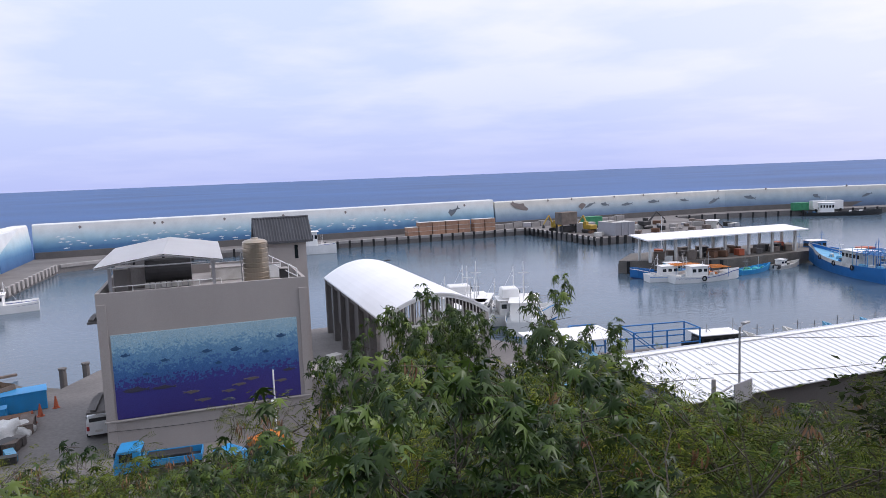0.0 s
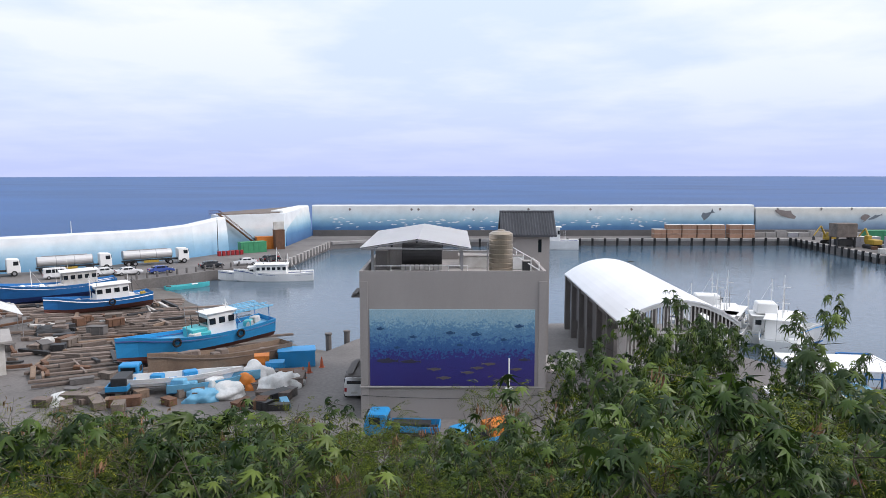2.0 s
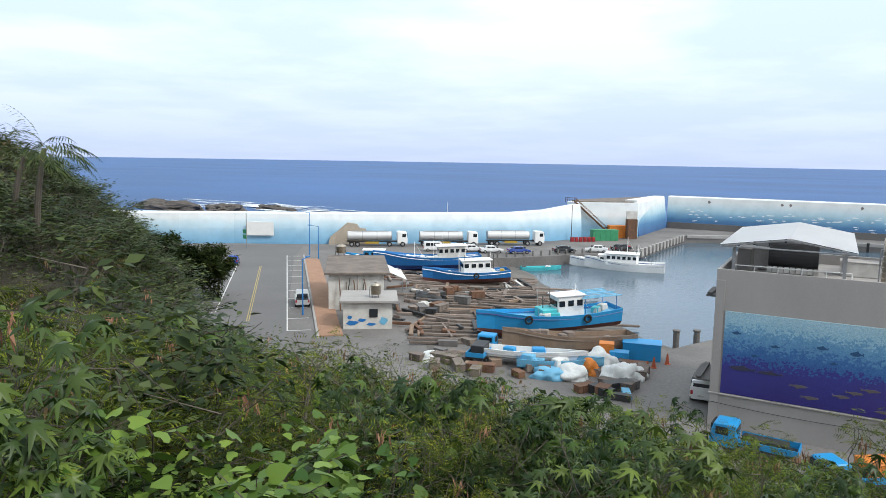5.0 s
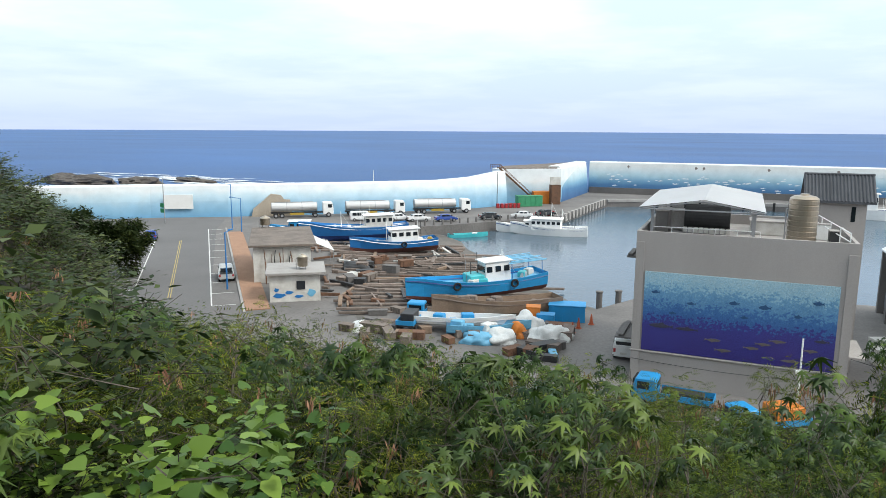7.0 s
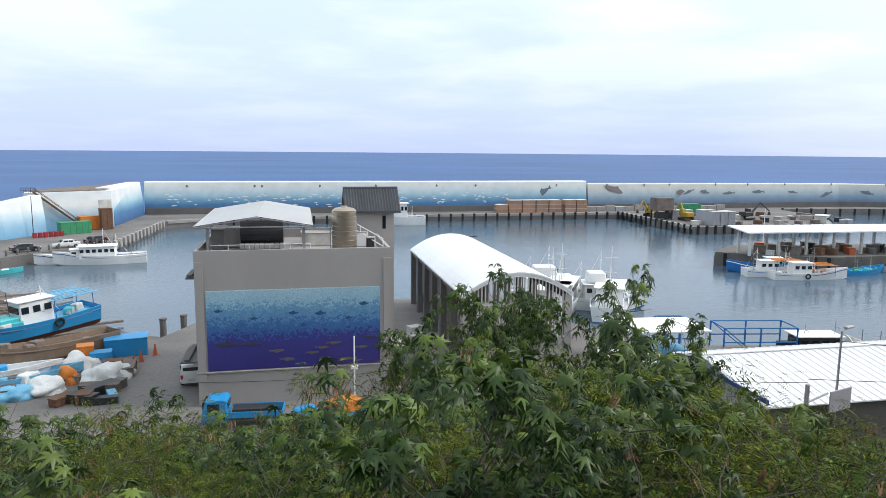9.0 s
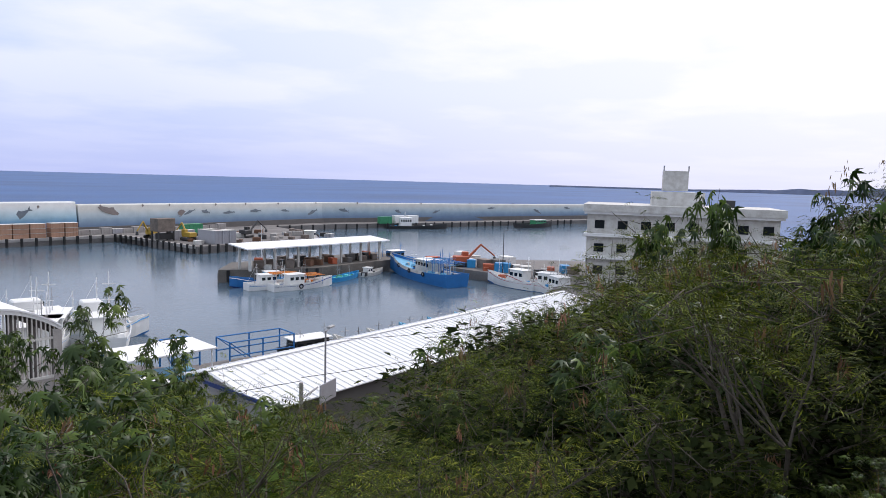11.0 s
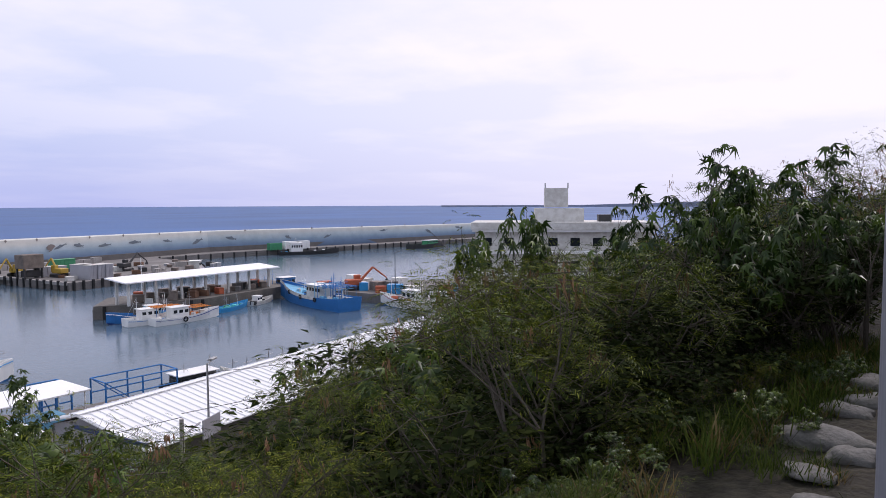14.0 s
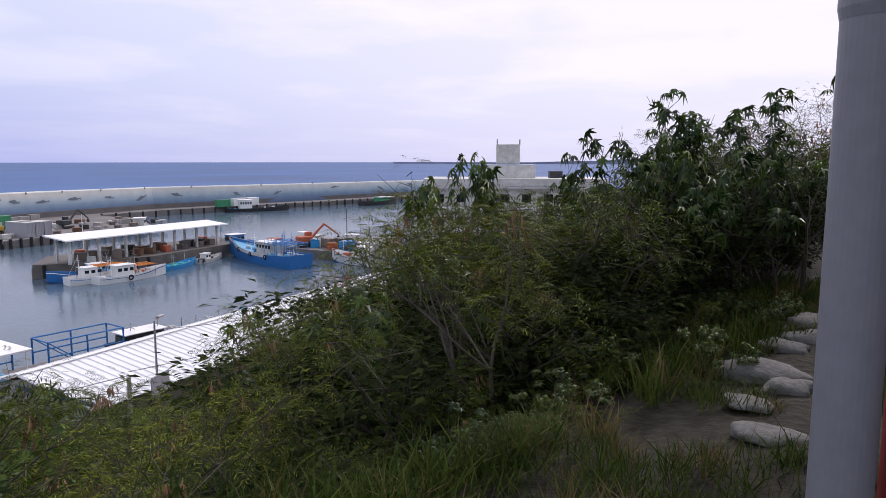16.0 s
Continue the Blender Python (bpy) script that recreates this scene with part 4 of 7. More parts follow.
for x, y, rz_, L_, band_ in ((33.6, 86.0, -10, 13.0, "navy"), (38.6, 80.6, -14, 9.5, "bright_blue")):
    yt = boat("motor_yacht", pose(x, y, WATER - 0.8, 0, 0, rz_), L_, 4.6, 2.3, 1.0, "white", "blue", "white passenger yacht with a flying bridge moored by the hall", 0.35, "white", band_, house=(-1.0, L_ * 0.45, 3.4, 2.2, "white"), masts=((-1.0, 6.4, "white"), (-3.5, 5.0, "white")), clutter=(("white", 4), ("dirty_white", 3)))
    bm = B()
    bx(bm, (-1.6, 0, 4.85), (L_ * 0.26, 2.6, 1.3), bevel=0.12, taper=0.86)
    fb = part("flying_bridge", bm, "white", yt)
    bm = B()
    bx(bm, (-1.6 + L_ * 0.125, 0, 5.0), (0.12, 2.1, 0.5))
    part("windscreen", bm, "glass", fb)
    for sg in (-1, 1):
        bm = B()
        tube(bm, (L_ * 0.05, sg * 1.9, 3.6), (L_ * 0.42, sg * 0.5, 4.1), 0.035, seg=5)
        part("bow_rail", bm, "grey_metal", yt)
main = boat("fishing_boat", pose(-25.6, 67.3, 0.15, 0, 3, -135.8), 15.6, 4.3, 2.1, 1.1, "bright_blue", "antifoul", "bright blue wooden fishing boat hauled out on the slipway", 0.42, "pale_blue", "navy",
            house=(-2.2, 3.0, 2.2, 2.3, "white"), masts=((-3.2, 3.4, "white"), (0.5, 2.4, "dark_metal")), canopy=(-5.4, 3.6, 2.1, "pale_blue"), tyres=2, clutter=(("teal", 4), ("dirty_white", 3), ("teal", 2)))
bm = B()
bx(bm, (0.2, 0, 2.1), (1.6, 2.3, 1.2), bevel=0.06)
part("fish_hold", bm, "teal", main)
for k in (-4, 0, 4):
    cr = thing("cradle_block", pose(-25.6 + k * 0.717, 67.3 + k * 0.697, -0.62, 0, 0, -45.8), "dark timber cradle block under a hauled-out boat", "cradle", "cradle blocks")
    bm = B()
    bx(bm, (0, 0, 0.1), (3.4, 0.5, 0.6), bevel=0.04)
    part("block", bm, "old_wood", cr)
wreck = boat("wooden_hull", pose(-21.3, 61.4, -0.15, 4, 0, 218), 12.8, 3.2, 1.9, 0.9, "hull_wood", "hull_wood", "derelict bare wooden boat hull lying on the slipway", 0.4, "old_wood", "old_wood", clutter=(("old_wood", 5),))
boat("fishing_boat", pose(-47.2, 90.0, -0.3, 0, 2, -142), 13.0, 3.9, 1.9, 1.0, "blue", "antifoul", "blue and white fishing boat hauled out on rails", 0.5, "dirty_white", "white", house=(-1.5, 4.2, 2.6, 2.2, "white"), masts=((-4.2, 3.0, "dark_metal"), (1.0, 3.6, "white")), tyres=1, clutter=(("yellow", 2), ("dirty_white", 4), ("dark_metal", 2)))
boat("fishing_boat", pose(-57.5, 96.0, -0.1, 0, 2, -146), 17.5, 4.6, 2.4, 1.3, "blue", "navy", "large blue hulled fishing boat with white deck hauled out", 0.5, "white", "white", house=(-4.0, 4.5, 3.0, 2.2, "dirty_white"), masts=((-6, 3.4, "dark_metal"), (2.0, 3.0, "white")), clutter=(("white", 7), ("dirty_white", 5), ("pale_blue", 2)))
boat("fishing_boat", pose(-67.0, 93.5, 0.2, 0, 0, -150), 9.0, 3.2, 1.6, 0.7, "bright_blue", "navy", "small bright blue boat with white cabin ashore", 0.4, "white", "white", house=(-0.5, 3.4, 2.2, 1.6, "bright_blue"), clutter=(("white", 4),))
boat("motor_yacht", pose(-33.5, 127.4, WATER - 0.75, 0, 0, 190), 14.6, 4.4, 2.2, 0.9, "white", "white", "white sport fishing yacht moored at the quay", 0.3, "white", "navy", house=(0.4, 5.6, 3.4, 2.1, "white"), masts=((-0.5, 5.2, "white"), (-2.5, 4.0, "white")), clutter=(("white", 4),),
     booms=(((3, 1.6, 2), (5.0, 1.8, 3.2), "white"), ((3, -1.6, 2), (5.0, -1.8, 3.2), "white")))
yb = boat("motor_yacht", pose(-37.8, 128.3, WATER - 0.75, 0, 0, 192), 12.5, 3.6, 2.0, 0.7, "white", "white", "slim white boat moored behind a yacht", 0.3, "white", "navy", house=(-1.0, 3.4, 2.4, 1.6, "white"))
boat("skiff", pose(-46.3, 118.2, WATER - 0.35, 0, 0, 38), 7.6, 1.9, 0.95, 0.25, "teal", "teal", "narrow pale green raft skiff floating by the quay", 0.3, "dirty_white", clutter=(("white", 2), ("dark_metal", 1)))
boat("fishing_boat", pose(79.5, 94.3, WATER - 0.7, 0, 0, -9), 12.4, 3.4, 1.8, 0.8, "white", "white", "white fishing boat moored at the pier", 0.35, "dirty_white", "navy", house=(-1.6, 3.0, 2.2, 2.0, "white"), masts=((-3.5, 3.6, "white"), (0.6, 4.4, "grey_metal")), canopy=(2.0, 3.0, 1.7, "orange"), tyres=1, clutter=(("orange", 4), ("dirty_white", 5)))
boat("fishing_boat", pose(76.5, 97.4, WATER - 0.7, 0, 0, -12), 11.5, 3.2, 1.8, 0.9, "white", "navy", "white fishing boat with orange awning moored alongside", 0.35, "dirty_white", "blue", house=(-2.0, 3.0, 2.1, 1.9, "white"), masts=((-3.8, 4.0, "white"),), canopy=(1.0, 4.0, 2.0, "orange"), clutter=(("orange", 3), ("dirty_white", 3)))
boat("fishing_boat", pose(75.6, 101.0, WATER - 0.7, 0, 0, 162), 11.0, 3.2, 1.9, 0.9, "blue", "navy", "blue fishing boat moored against the pier", 0.35, "pale_blue", "white", house=(-2.0, 2.6, 2.0, 1.8, "pale_blue"), masts=((-3.0, 3.6, "grey_metal"),), clutter=(("dark_metal", 3), ("bright_blue", 3)))
boat("raft_boat", pose(92.6, 97.2, WATER - 0.5, 0, 0, 12), 9.5, 2.8, 1.3, 0.5, "bright_blue", "blue", "small bright blue boat with teal gear at the pier", 0.35, "teal", clutter=(("teal", 5), ("bright_blue", 4), ("green", 3)), masts=((-2, 2.2, "grey_metal"),))
boat("raft_boat", pose(101.0, 98.3, WATER - 0.5, 0, 0, 10), 8.0, 2.4, 1.2, 0.5, "dirty_white", "blue", "small pale work boat moored at the pier", 0.35, "dirty_white", house=(-1.4, 1.6, 1.4, 1.4, "white"), clutter=(("dark_metal", 3),))
big = boat("trawler", pose(104.8, 88.2, WATER - 1.0, 0, 0, 72), 25.5, 6.4, 3.2, 1.7, "blue", "blue", "large blue and white wooden trawler with rust streaks at the quay", 0.3, "pale_blue", "white", house=(-3.0, 5.0, 3.6, 2.4, "dirty_white"), masts=((-7.5, 5.0, "blue"), (-10, 4.6, "blue"), (3.0, 3.5, "white")), canopy=(-8.5, 6.0, 2.6, "blue"), tyres=3, clutter=(("blue", 9), ("pale_blue", 6), ("dirty_white", 6), ("dark_metal", 5)))
bm = B()
for r, s in zip(hull_rows(25.5, 6.4, 3.2, 1.7)[4:], hull_rows(25.5, 6.4, 3.2, 1.7)[5:]):
    for sg in (-1, 1):
        q = [bm.verts.new(p) for p in ((r[0], sg * (r[1] + 0.03), r[3] - 0.55), (s[0], sg * (s[1] + 0.03), s[3] - 0.55), (s[0] + 0.02, sg * (s[1] + 0.05), s[3] + 0.12), (r[0] + 0.02, sg * (r[1] + 0.05), r[3] + 0.12))]
        bm.faces.new(q if sg > 0 else q[::-1])
part("white_topside", bm, "dirty_white", big, "white painted bulwark with brown stains")
rr = random.Random(19)
for k in range(22):
    px_, py_ = rr.uniform(-11.0, -3.5), rr.uniform(-2.3, 2.3)
    bm = B()
    tube(bm, (px_, py_, 2.7), (px_ + rr.uniform(-0.5, 0.5), py_, 2.7 + rr.uniform(1.8, 4.2)), 0.05, seg=5)
    part("rigging_pole", bm, rr.choice(("blue", "blue", "pale_blue", "dirty_white")), big)
for k in range(9):
    z = rr.uniform(4.2, 6.0)
    px_ = rr.uniform(-11, -5)
    bm = B()
    tube(bm, (px_, -2.4, z), (px_ + rr.uniform(-0.8, 0.8), 2.4, z + rr.uniform(-0.2, 0.2)), 0.045, seg=5)
    part("rigging_bar", bm, rr.choice(("blue", "pale_blue")), big)
boat("trawler", pose(113.0, 104.5, WATER - 0.9, 0, 0, 170), 13.0, 4.2, 2.6, 1.2, "blue", "navy", "blue work boat with crowded rigging behind the pier", 0.3, "blue", house=(-1.5, 3.4, 2.6, 2.4, "blue"), masts=((-3, 4.4, "blue"), (2, 4.2, "blue"), (4, 3, "blue")), clutter=(("blue", 8), ("white", 4)))
for bxx, byy, rz_, hm_ in ((33.5, 83.0, 60, "white"), (38.5, 79.5, 62, "blue"), (31.0, 79.5, 58, "white")):
    boat("motor_yacht", pose(bxx, byy, WATER - 0.75, 0, 0, rz_), 15.0, 4.6, 2.4, 1.0, "white", hm_, "white cabin cruiser with tall antennas moored behind the hall", 0.35, "white", "bright_blue", house=(-1.0, 6.0, 3.4, 2.3, "white"), masts=((-1.5, 7.2, "white"), (-3.0, 5.2, "white"), (0.5, 5.0, "grey_metal")), clutter=(("white", 4), ("bright_blue", 2)))
boat("ferry", pose(26.5, 181.5, WATER - 0.9, 0, 0, 175), 13.0, 5.0, 3.2, 1.0, "white", "white", "white passenger ferry with a navy stripe at the far quay", 0.3, "white", "navy", house=(1.5, 6.5, 3.8, 4.0, "white"), masts=((2, 7.5, "white"),))
boat("work_boat", pose(208, 178.5, WATER - 0.9, 0, 0, -36), 24.0, 6.0, 2.2, 0.8, "dark_metal", "dark_metal", "dark low work boat with a white cabin", 0.3, "grey_box", house=(-5, 4.5, 3.6, 3.6, "white"), masts=((-5, 6.0, "white"),), clutter=(("bright_blue", 3), ("white", 4), ("dark_metal", 5)))
boat("work_boat", pose(262, 157, WATER - 0.9, 0, 0, -12), 22.0, 6.0, 2.6, 0.8, "dark_metal", "dark_metal", "dark hulled boat moored at the far end of the quay", 0.3, "green", house=(2, 7, 3.6, 2.0, "green"))

# ---- vehicles ----
def wheel(parent, x, y, r, w):
    bm = B()
    tube(bm, (x, y - w / 2, r), (x, y + w / 2, r), r, seg=14)
    t = part("tyre", bm, "rubber", parent)
    bm = B()
    tube(bm, (x, y - w / 2 - 0.015, r), (x, y + w / 2 + 0.015, r), r * 0.55, seg=10)
    part("rim", bm, "grey_metal", t)


def car(name, m, paint, label, L=4.5, W=1.75, H=1.45, kind="saloon", group="parked cars"):
    """A car facing +x: lower body, glasshouse, panes, lights and wheels."""
    th = thing(name, m, label, "car", group)
    bm = B()
    if kind == "van":
        prof = [(-L / 2, 0.35), (L / 2, 0.35), (L / 2, 0.85), (L / 2 - 0.7, 1.0), (L / 2 - 1.3, H - 0.05), (L / 2 - 1.7, H), (-L / 2 + 0.15, H), (-L / 2, H - 0.5)]
    elif kind == "pickup":
        prof = [(-L / 2, 0.4), (L / 2, 0.4), (L / 2, 0.95), (L / 2 - 1.2, 1.05), (L / 2 - 1.9, H - 0.04), (-0.2, H), (-0.45, 1.0), (-L / 2, 1.0)]
    else:
        prof = [(-L / 2, 0.35), (L / 2, 0.35), (L / 2, 0.72), (L / 2 - 1.1, 0.92), (L / 2 - 1.75, H - 0.03), (-L / 2 + 1.35, H), (-L / 2 + 0.55, 1.0), (-L / 2, 0.92)]
    extrude(bm, prof, -W / 2, W / 2)
    es = [e for e in bm.edges if abs(e.verts[0].co.y - e.verts[1].co.y) < 1e-4]
    bmesh.ops.bevel(bm, geom=es, offset=0.10, segments=2, affect="EDGES")
    for v in bm.verts:
        if v.co.z > 1.0:
            v.co.y *= 1 - 0.16 * (v.co.z - 1.0) / (H - 1.0)
    body = part("body", bm, paint, th, smooth=False)
    x0, x1 = {"van": (-L / 2 + 0.4, L / 2 - 1.6), "pickup": (-0.25, L / 2 - 1.9)}.get(kind, (-L / 2 + 1.2, L / 2 - 1.7))
    for sg in (-1, 1):
        n = 3 if kind == "van" else 2
        for i in range(n):
            bm = B()
            w = (x1 - x0) / n
            bx(bm, (x0 + w * (i + 0.5), sg * (W / 2 * 0.93), (H + 1.0) / 2 - 0.02), (w * 0.86, 0.07, (H - 1.0) * 0.66))
            part("side_window", bm, "glass", body)
        for x in (-L / 2 + 0.85, L / 2 - 0.85):
            wheel(th, x, sg * (W / 2 - 0.1), 0.32, 0.2)
        bm = B()
        bx(bm, (L / 2 - 0.02, sg * W * 0.36, 0.68), (0.08, 0.3, 0.14))
        part("headlight", bm, "white", body)
        bm = B()
        bx(bm, (-L / 2 + 0.0, sg * W * 0.41, 0.85), (0.08, 0.18, 0.3))
        part("tail_light", bm, "red", body)
    bm = B()
    bx(bm, (-L / 2 + (0.06 if kind == "van" else 0.95), 0, (H + 1.0) / 2 - 0.04), (0.09 if kind == "van" else 0.5, W * 0.72, (H - 1.0) * 0.6), bevel=0.01)
    part("rear_window", bm, "glass", body)
    bm = B()
    bx(bm, (x1 + 0.32, 0, (H + 0.95) / 2), (0.5, W * 0.74, (H - 1.0) * 0.62), bevel=0.01)
    part("windscreen", bm, "glass", body)
    bm = B()
    bx(bm, (-L / 2 - 0.02, 0, 0.62), (0.05, 0.5, 0.15))
    part("number_plate", bm, "dirty_white", body)
    if kind == "pickup":
        bm = B()
        bx(bm, (-1.55, 0, 0.92), (1.9, W * 0.82, 0.2))
        part("load_bed", bm, "dark_metal", body)
    return th


M["car_white"] = mat("white_car_paint", (0.75, 0.75, 0.75), 0.25, 0.02, 1, 10, 0.0, spec=0.6)
M["car_silver"] = mat("silver_car_paint", (0.55, 0.57, 0.57), 0.3, 0.02, 1, 10, 0.0, metal=0.3)
M["car_black"] = mat("black_car_paint", (0.02, 0.022, 0.026), 0.2, 0.02, 1, 10, 0.0, spec=0.6)
M["car_blue"] = mat("blue_car_paint", (0.03, 0.07, 0.30), 0.25, 0.02, 1, 10, 0.0, spec=0.6)
car("car", pose(-62.0, 121.0, 0, 0, 0, 36), "car_white", "white saloon car parked on the quay")
car("car", pose(-58.2, 121.8, 0, 0, 0, 36), "car_white", "white saloon car parked on the quay edge")
car("car", pose(-53.3, 124.0, 0, 0, 0, 40), "car_blue", "blue saloon car parked on the quay")
car("car", pose(-46.4, 130.6, 0, 0, 0, 38), "car_black", "black saloon car parked on the quay")
car("car", pose(-41.2, 135.3, 0, 0, 0, 200), "car_white", "white saloon car parked by the yacht")
car("car", pose(-37.6, 140.4, 0, 0, 0, 60), "car_black", "black car parked by red crates")
car("car", pose(-68.5, 117.5, 0, 0, 0, 36), "car_white", "white van parked behind hauled-out boats", 4.8, 1.8, 1.9, "van")
car("pickup_truck", pose(-56.9, 64.6, 0, 0, 0, 132), "car_silver", "silver pickup truck parked in a marked bay", 5.1, 1.8, 1.75, "pickup")
car("car", pose(-87.5, 82.6, 0, 0, 0, 132), "car_blue", "dark blue car parked under the trees", 4.4, 1.75, 1.6)
car("car", pose(-8.15, 55.6, 0, 0, 0, 94), "car_white", "white minivan parked beside the grey building", 4.4, 1.7, 1.75, "van")


def tanker(m):
    th = thing("tanker_truck", m, "silver tanker lorry with white cab parked along the seawall", "truck", "tanker trucks")
    bm = B()
    n = 20
    a = [(1.12 * math.cos(2 * math.pi * i / n), 2.15 + 0.92 * math.sin(2 * math.pi * i / n)) for i in range(n)]
    extrude(bm, a, -6.0, 3.0, "x")
    shell = part("tank_shell", bm, "tank_silver", th)
    for x in (-6.0, -3.0, 0.0, 3.0):
        bm = B()
        extrude(bm, [(u * 1.03, 2.15 + (z - 2.15) * 1.03) for u, z in a], x - 0.05, x + 0.05, "x")
        part("band", bm, "grey_metal", shell)
    bm = B()
    bx(bm, (-1.5, 0, 3.12), (7.5, 0.5, 0.08))
    part("walkway", bm, "grey_metal", shell)
    bm = B()
    bx(bm, (-0.6, 0, 0.98), (11.2, 0.9, 0.28))
    part("chassis", bm, "dark_metal", th)
    for sg in (-1, 1):
        bm = B()
        bx(bm, (-1.0, sg * 1.1, 0.8), (2.8, 0.12, 0.45), bevel=0.02)
        part("side_guard", bm, "yellow", th)
    bm = B()
    extrude(bm, [(4.2, 0.6), (6.3, 0.6), (6.3, 1.7), (6.1, 3.0), (4.5, 3.1), (4.2, 3.0)], -1.2, 1.2)
    bmesh.ops.bevel(bm, geom=bm.edges[:], offset=0.08, segments=1, affect="EDGES")
    cab = part("cab", bm, "white", th)
    bm = B()
    bx(bm, (6.2, 0, 2.3), (0.14, 2.0, 0.8))
    part("windscreen", bm, "glass", cab)
    for sg in (-1, 1):
        bm = B()
        bx(bm, (5.6, sg * 1.19, 2.3), (0.8, 0.05, 0.7))
        part("side_window", bm, "glass", cab)
    for x in (-5.2, -4.0, 2.6, 5.3):
        for sg in (-1, 1):
            wheel(th, x, sg * 1.05, 0.5, 0.35)
    return th


tk = tanker(pose(-82.4, 117.2, 0, 0, 0, 38))
copy_thing(tk, pose(-70.6, 126.4, 0, 0, 0, 37))
copy_thing(tk, pose(-59.6, 136.2, 0, 0, 0, 36))


def light_truck(m, label, load):
    th = thing("light_truck", m, label, "truck", "blue light trucks")
    bm = B()
    extrude(bm, [(0.9, 0.45), (2.5, 0.45), (2.5, 1.1), (2.25, 1.95), (1.1, 2.0), (0.9, 1.9)], -0.8, 0.8)
    bmesh.ops.bevel(bm, geom=bm.edges[:], offset=0.07, segments=1, affect="EDGES")
    cab = part("cab", bm, "bright_blue", th)
    for sg in (-1, 1):
        bm = B()
        bx(bm, (1.75, sg * 0.79, 1.5), (0.75, 0.05, 0.5))
        part("side_window", bm, "glass", cab)
    bm = B()
    bx(bm, (2.38, 0, 1.52), (0.14, 1.35, 0.6))
    part("windscreen", bm, "glass", cab)
    bm = B()
    bx(bm, (0.92, 0, 1.55), (0.08, 1.2, 0.4))
    part("rear_window", bm, "glass", cab)
    bm = B()
    bx(bm, (-0.9, 0, 0.72), (3.4, 1.65, 0.14))
    bed = part("load_bed", bm, "dark_metal", th)
    for c, s in (((-0.9, 0.8, 0.98), (3.4, 0.06, 0.4)), ((-0.9, -0.8, 0.98), (3.4, 0.06, 0.4)), ((-2.58, 0, 0.98), (0.06, 1.6, 0.4))):
        bm = B()
        bx(bm, c, s)
        part("drop_side", bm, "bright_blue", bed)
    for x in (1.75, -1.6):
        for sg in (-1, 1):
            wheel(th, x, sg * 0.7, 0.3, 0.2)
    for c, s, mm in load:
        bm = B()
        bx(bm, c, s, bevel=0.04)
        part("load", bm, mm, th)
    return th


light_truck(pose(-3.6, 45.3, 0, 0, 0, 176), "blue light truck with an open flat bed by the building", [((-0.7, 0.2, 1.2), (2.6, 0.9, 0.25), "dark_metal")])
light_truck(pose(1.9, 43.2, 0, 0, 0, 215), "blue light truck loaded with orange crates", [((-1.1, 0.1, 1.45), (1.9, 1.4, 0.9), "orange"), ((-0.2, 0.0, 1.2), (0.5, 1.2, 0.5), "dark_metal")])
light_truck(pose(-27.4, 55.4, 0, 0, 0, 100), "small bright blue truck among boat gear", [((-0.8, 0, 1.3), (2.2, 1.2, 0.7), "dark_metal")])

# ---- huts by the car park ----
def hut(name, m, wx, wy, h, roof_over, label, roofm):
    th = thing(name, m, label, "hut")
    bm = B()
    bx(bm, (0, 0, h / 2), (wx, wy, h))
    part("wall_block", bm, "dirty_white", th)
    bm = B()
    bx(bm, (0.1, 0, h + 0.14), (wx + roof_over, wy + roof_over, 0.26), bevel=0.03)
    part("roof_slab", bm, roofm, th)
    return th


M["hut_roof"] = mat("mouldy_hut_roof", (0.20, 0.165, 0.14), 0.9, 0.2, 0.6, 10, 0.3, dirt=(0.07, 0.06, 0.055), dirt_amt=0.7)
h1 = hut("harbour_hut", pose(-53.6, 71.3, 0, 0, 0, 37), 6.6, 14.0, 4.3, 1.2, "long white harbour hut with a mouldy flat roof", "hut_roof")
for i in range(7):
    pl = thing("leaning_pole", pose(-53.6, 71.3, 0, 0, 0, 37) @ pose(-1.9 + 0.5 * i + 0.2 * (i % 2), -7.35, 0), "weathered pole leaning on the hut wall", "pole", "leaning poles")
    bm = B()
    tube(bm, (0, -0.3, 2.9 if i > 1 else 2.0), (0.15 * (i % 3 - 1), 0.2, (4.0, 3.4, 3.9, 3.6, 4.1, 3.3, 3.7)[i]), 0.07, 0.05, 6)
    tube(bm, (0, -0.5, 0), (0, -0.3, 2.9 if i > 1 else 2.0), 0.07, 0.07, 6)
    part("shaft", bm, ("rust", "old_wood", "dark_metal")[i % 3], pl)
h2 = hut("painted_hut", pose(-44.0, 60.6, 0, 0, 0, 35), 5.2, 5.0, 2.9, 1.0, "low hut with a blue octopus style wall painting", "concrete")
bm = B()
bx(bm, (0.6, -2.53, 1.75), (0.9, 0.08, 0.9))
part("window", bm, "glass", h2)
for u, w_, z_, hh in ((-1.6, 1.3, 0.7, 0.5), (-0.6, 0.9, 1.0, 0.35), (-1.9, 0.5, 1.3, 0.4), (1.7, 0.9, 0.9, 0.8), (0.4, 1.0, 0.55, 0.3)):
    bm = B()
    out = [(u + w_ / 2 * math.cos(a * 0.7) * (1 + 0.25 * math.sin(3 * a)), z_ + hh / 2 * math.sin(a * 0.7) * (1 + 0.25 * math.cos(2 * a))) for a in range(9)]
    extrude(bm, out, -2.54, -2.51)
    part("painted_patch", bm, "blue" if u < 1 else "pale_blue", h2)
water_tank("water_tank", pose(-42.7, 60.2, 3.15, 0, 0, 35), 0.55, 1.7, "small steel water tank on the hut roof")
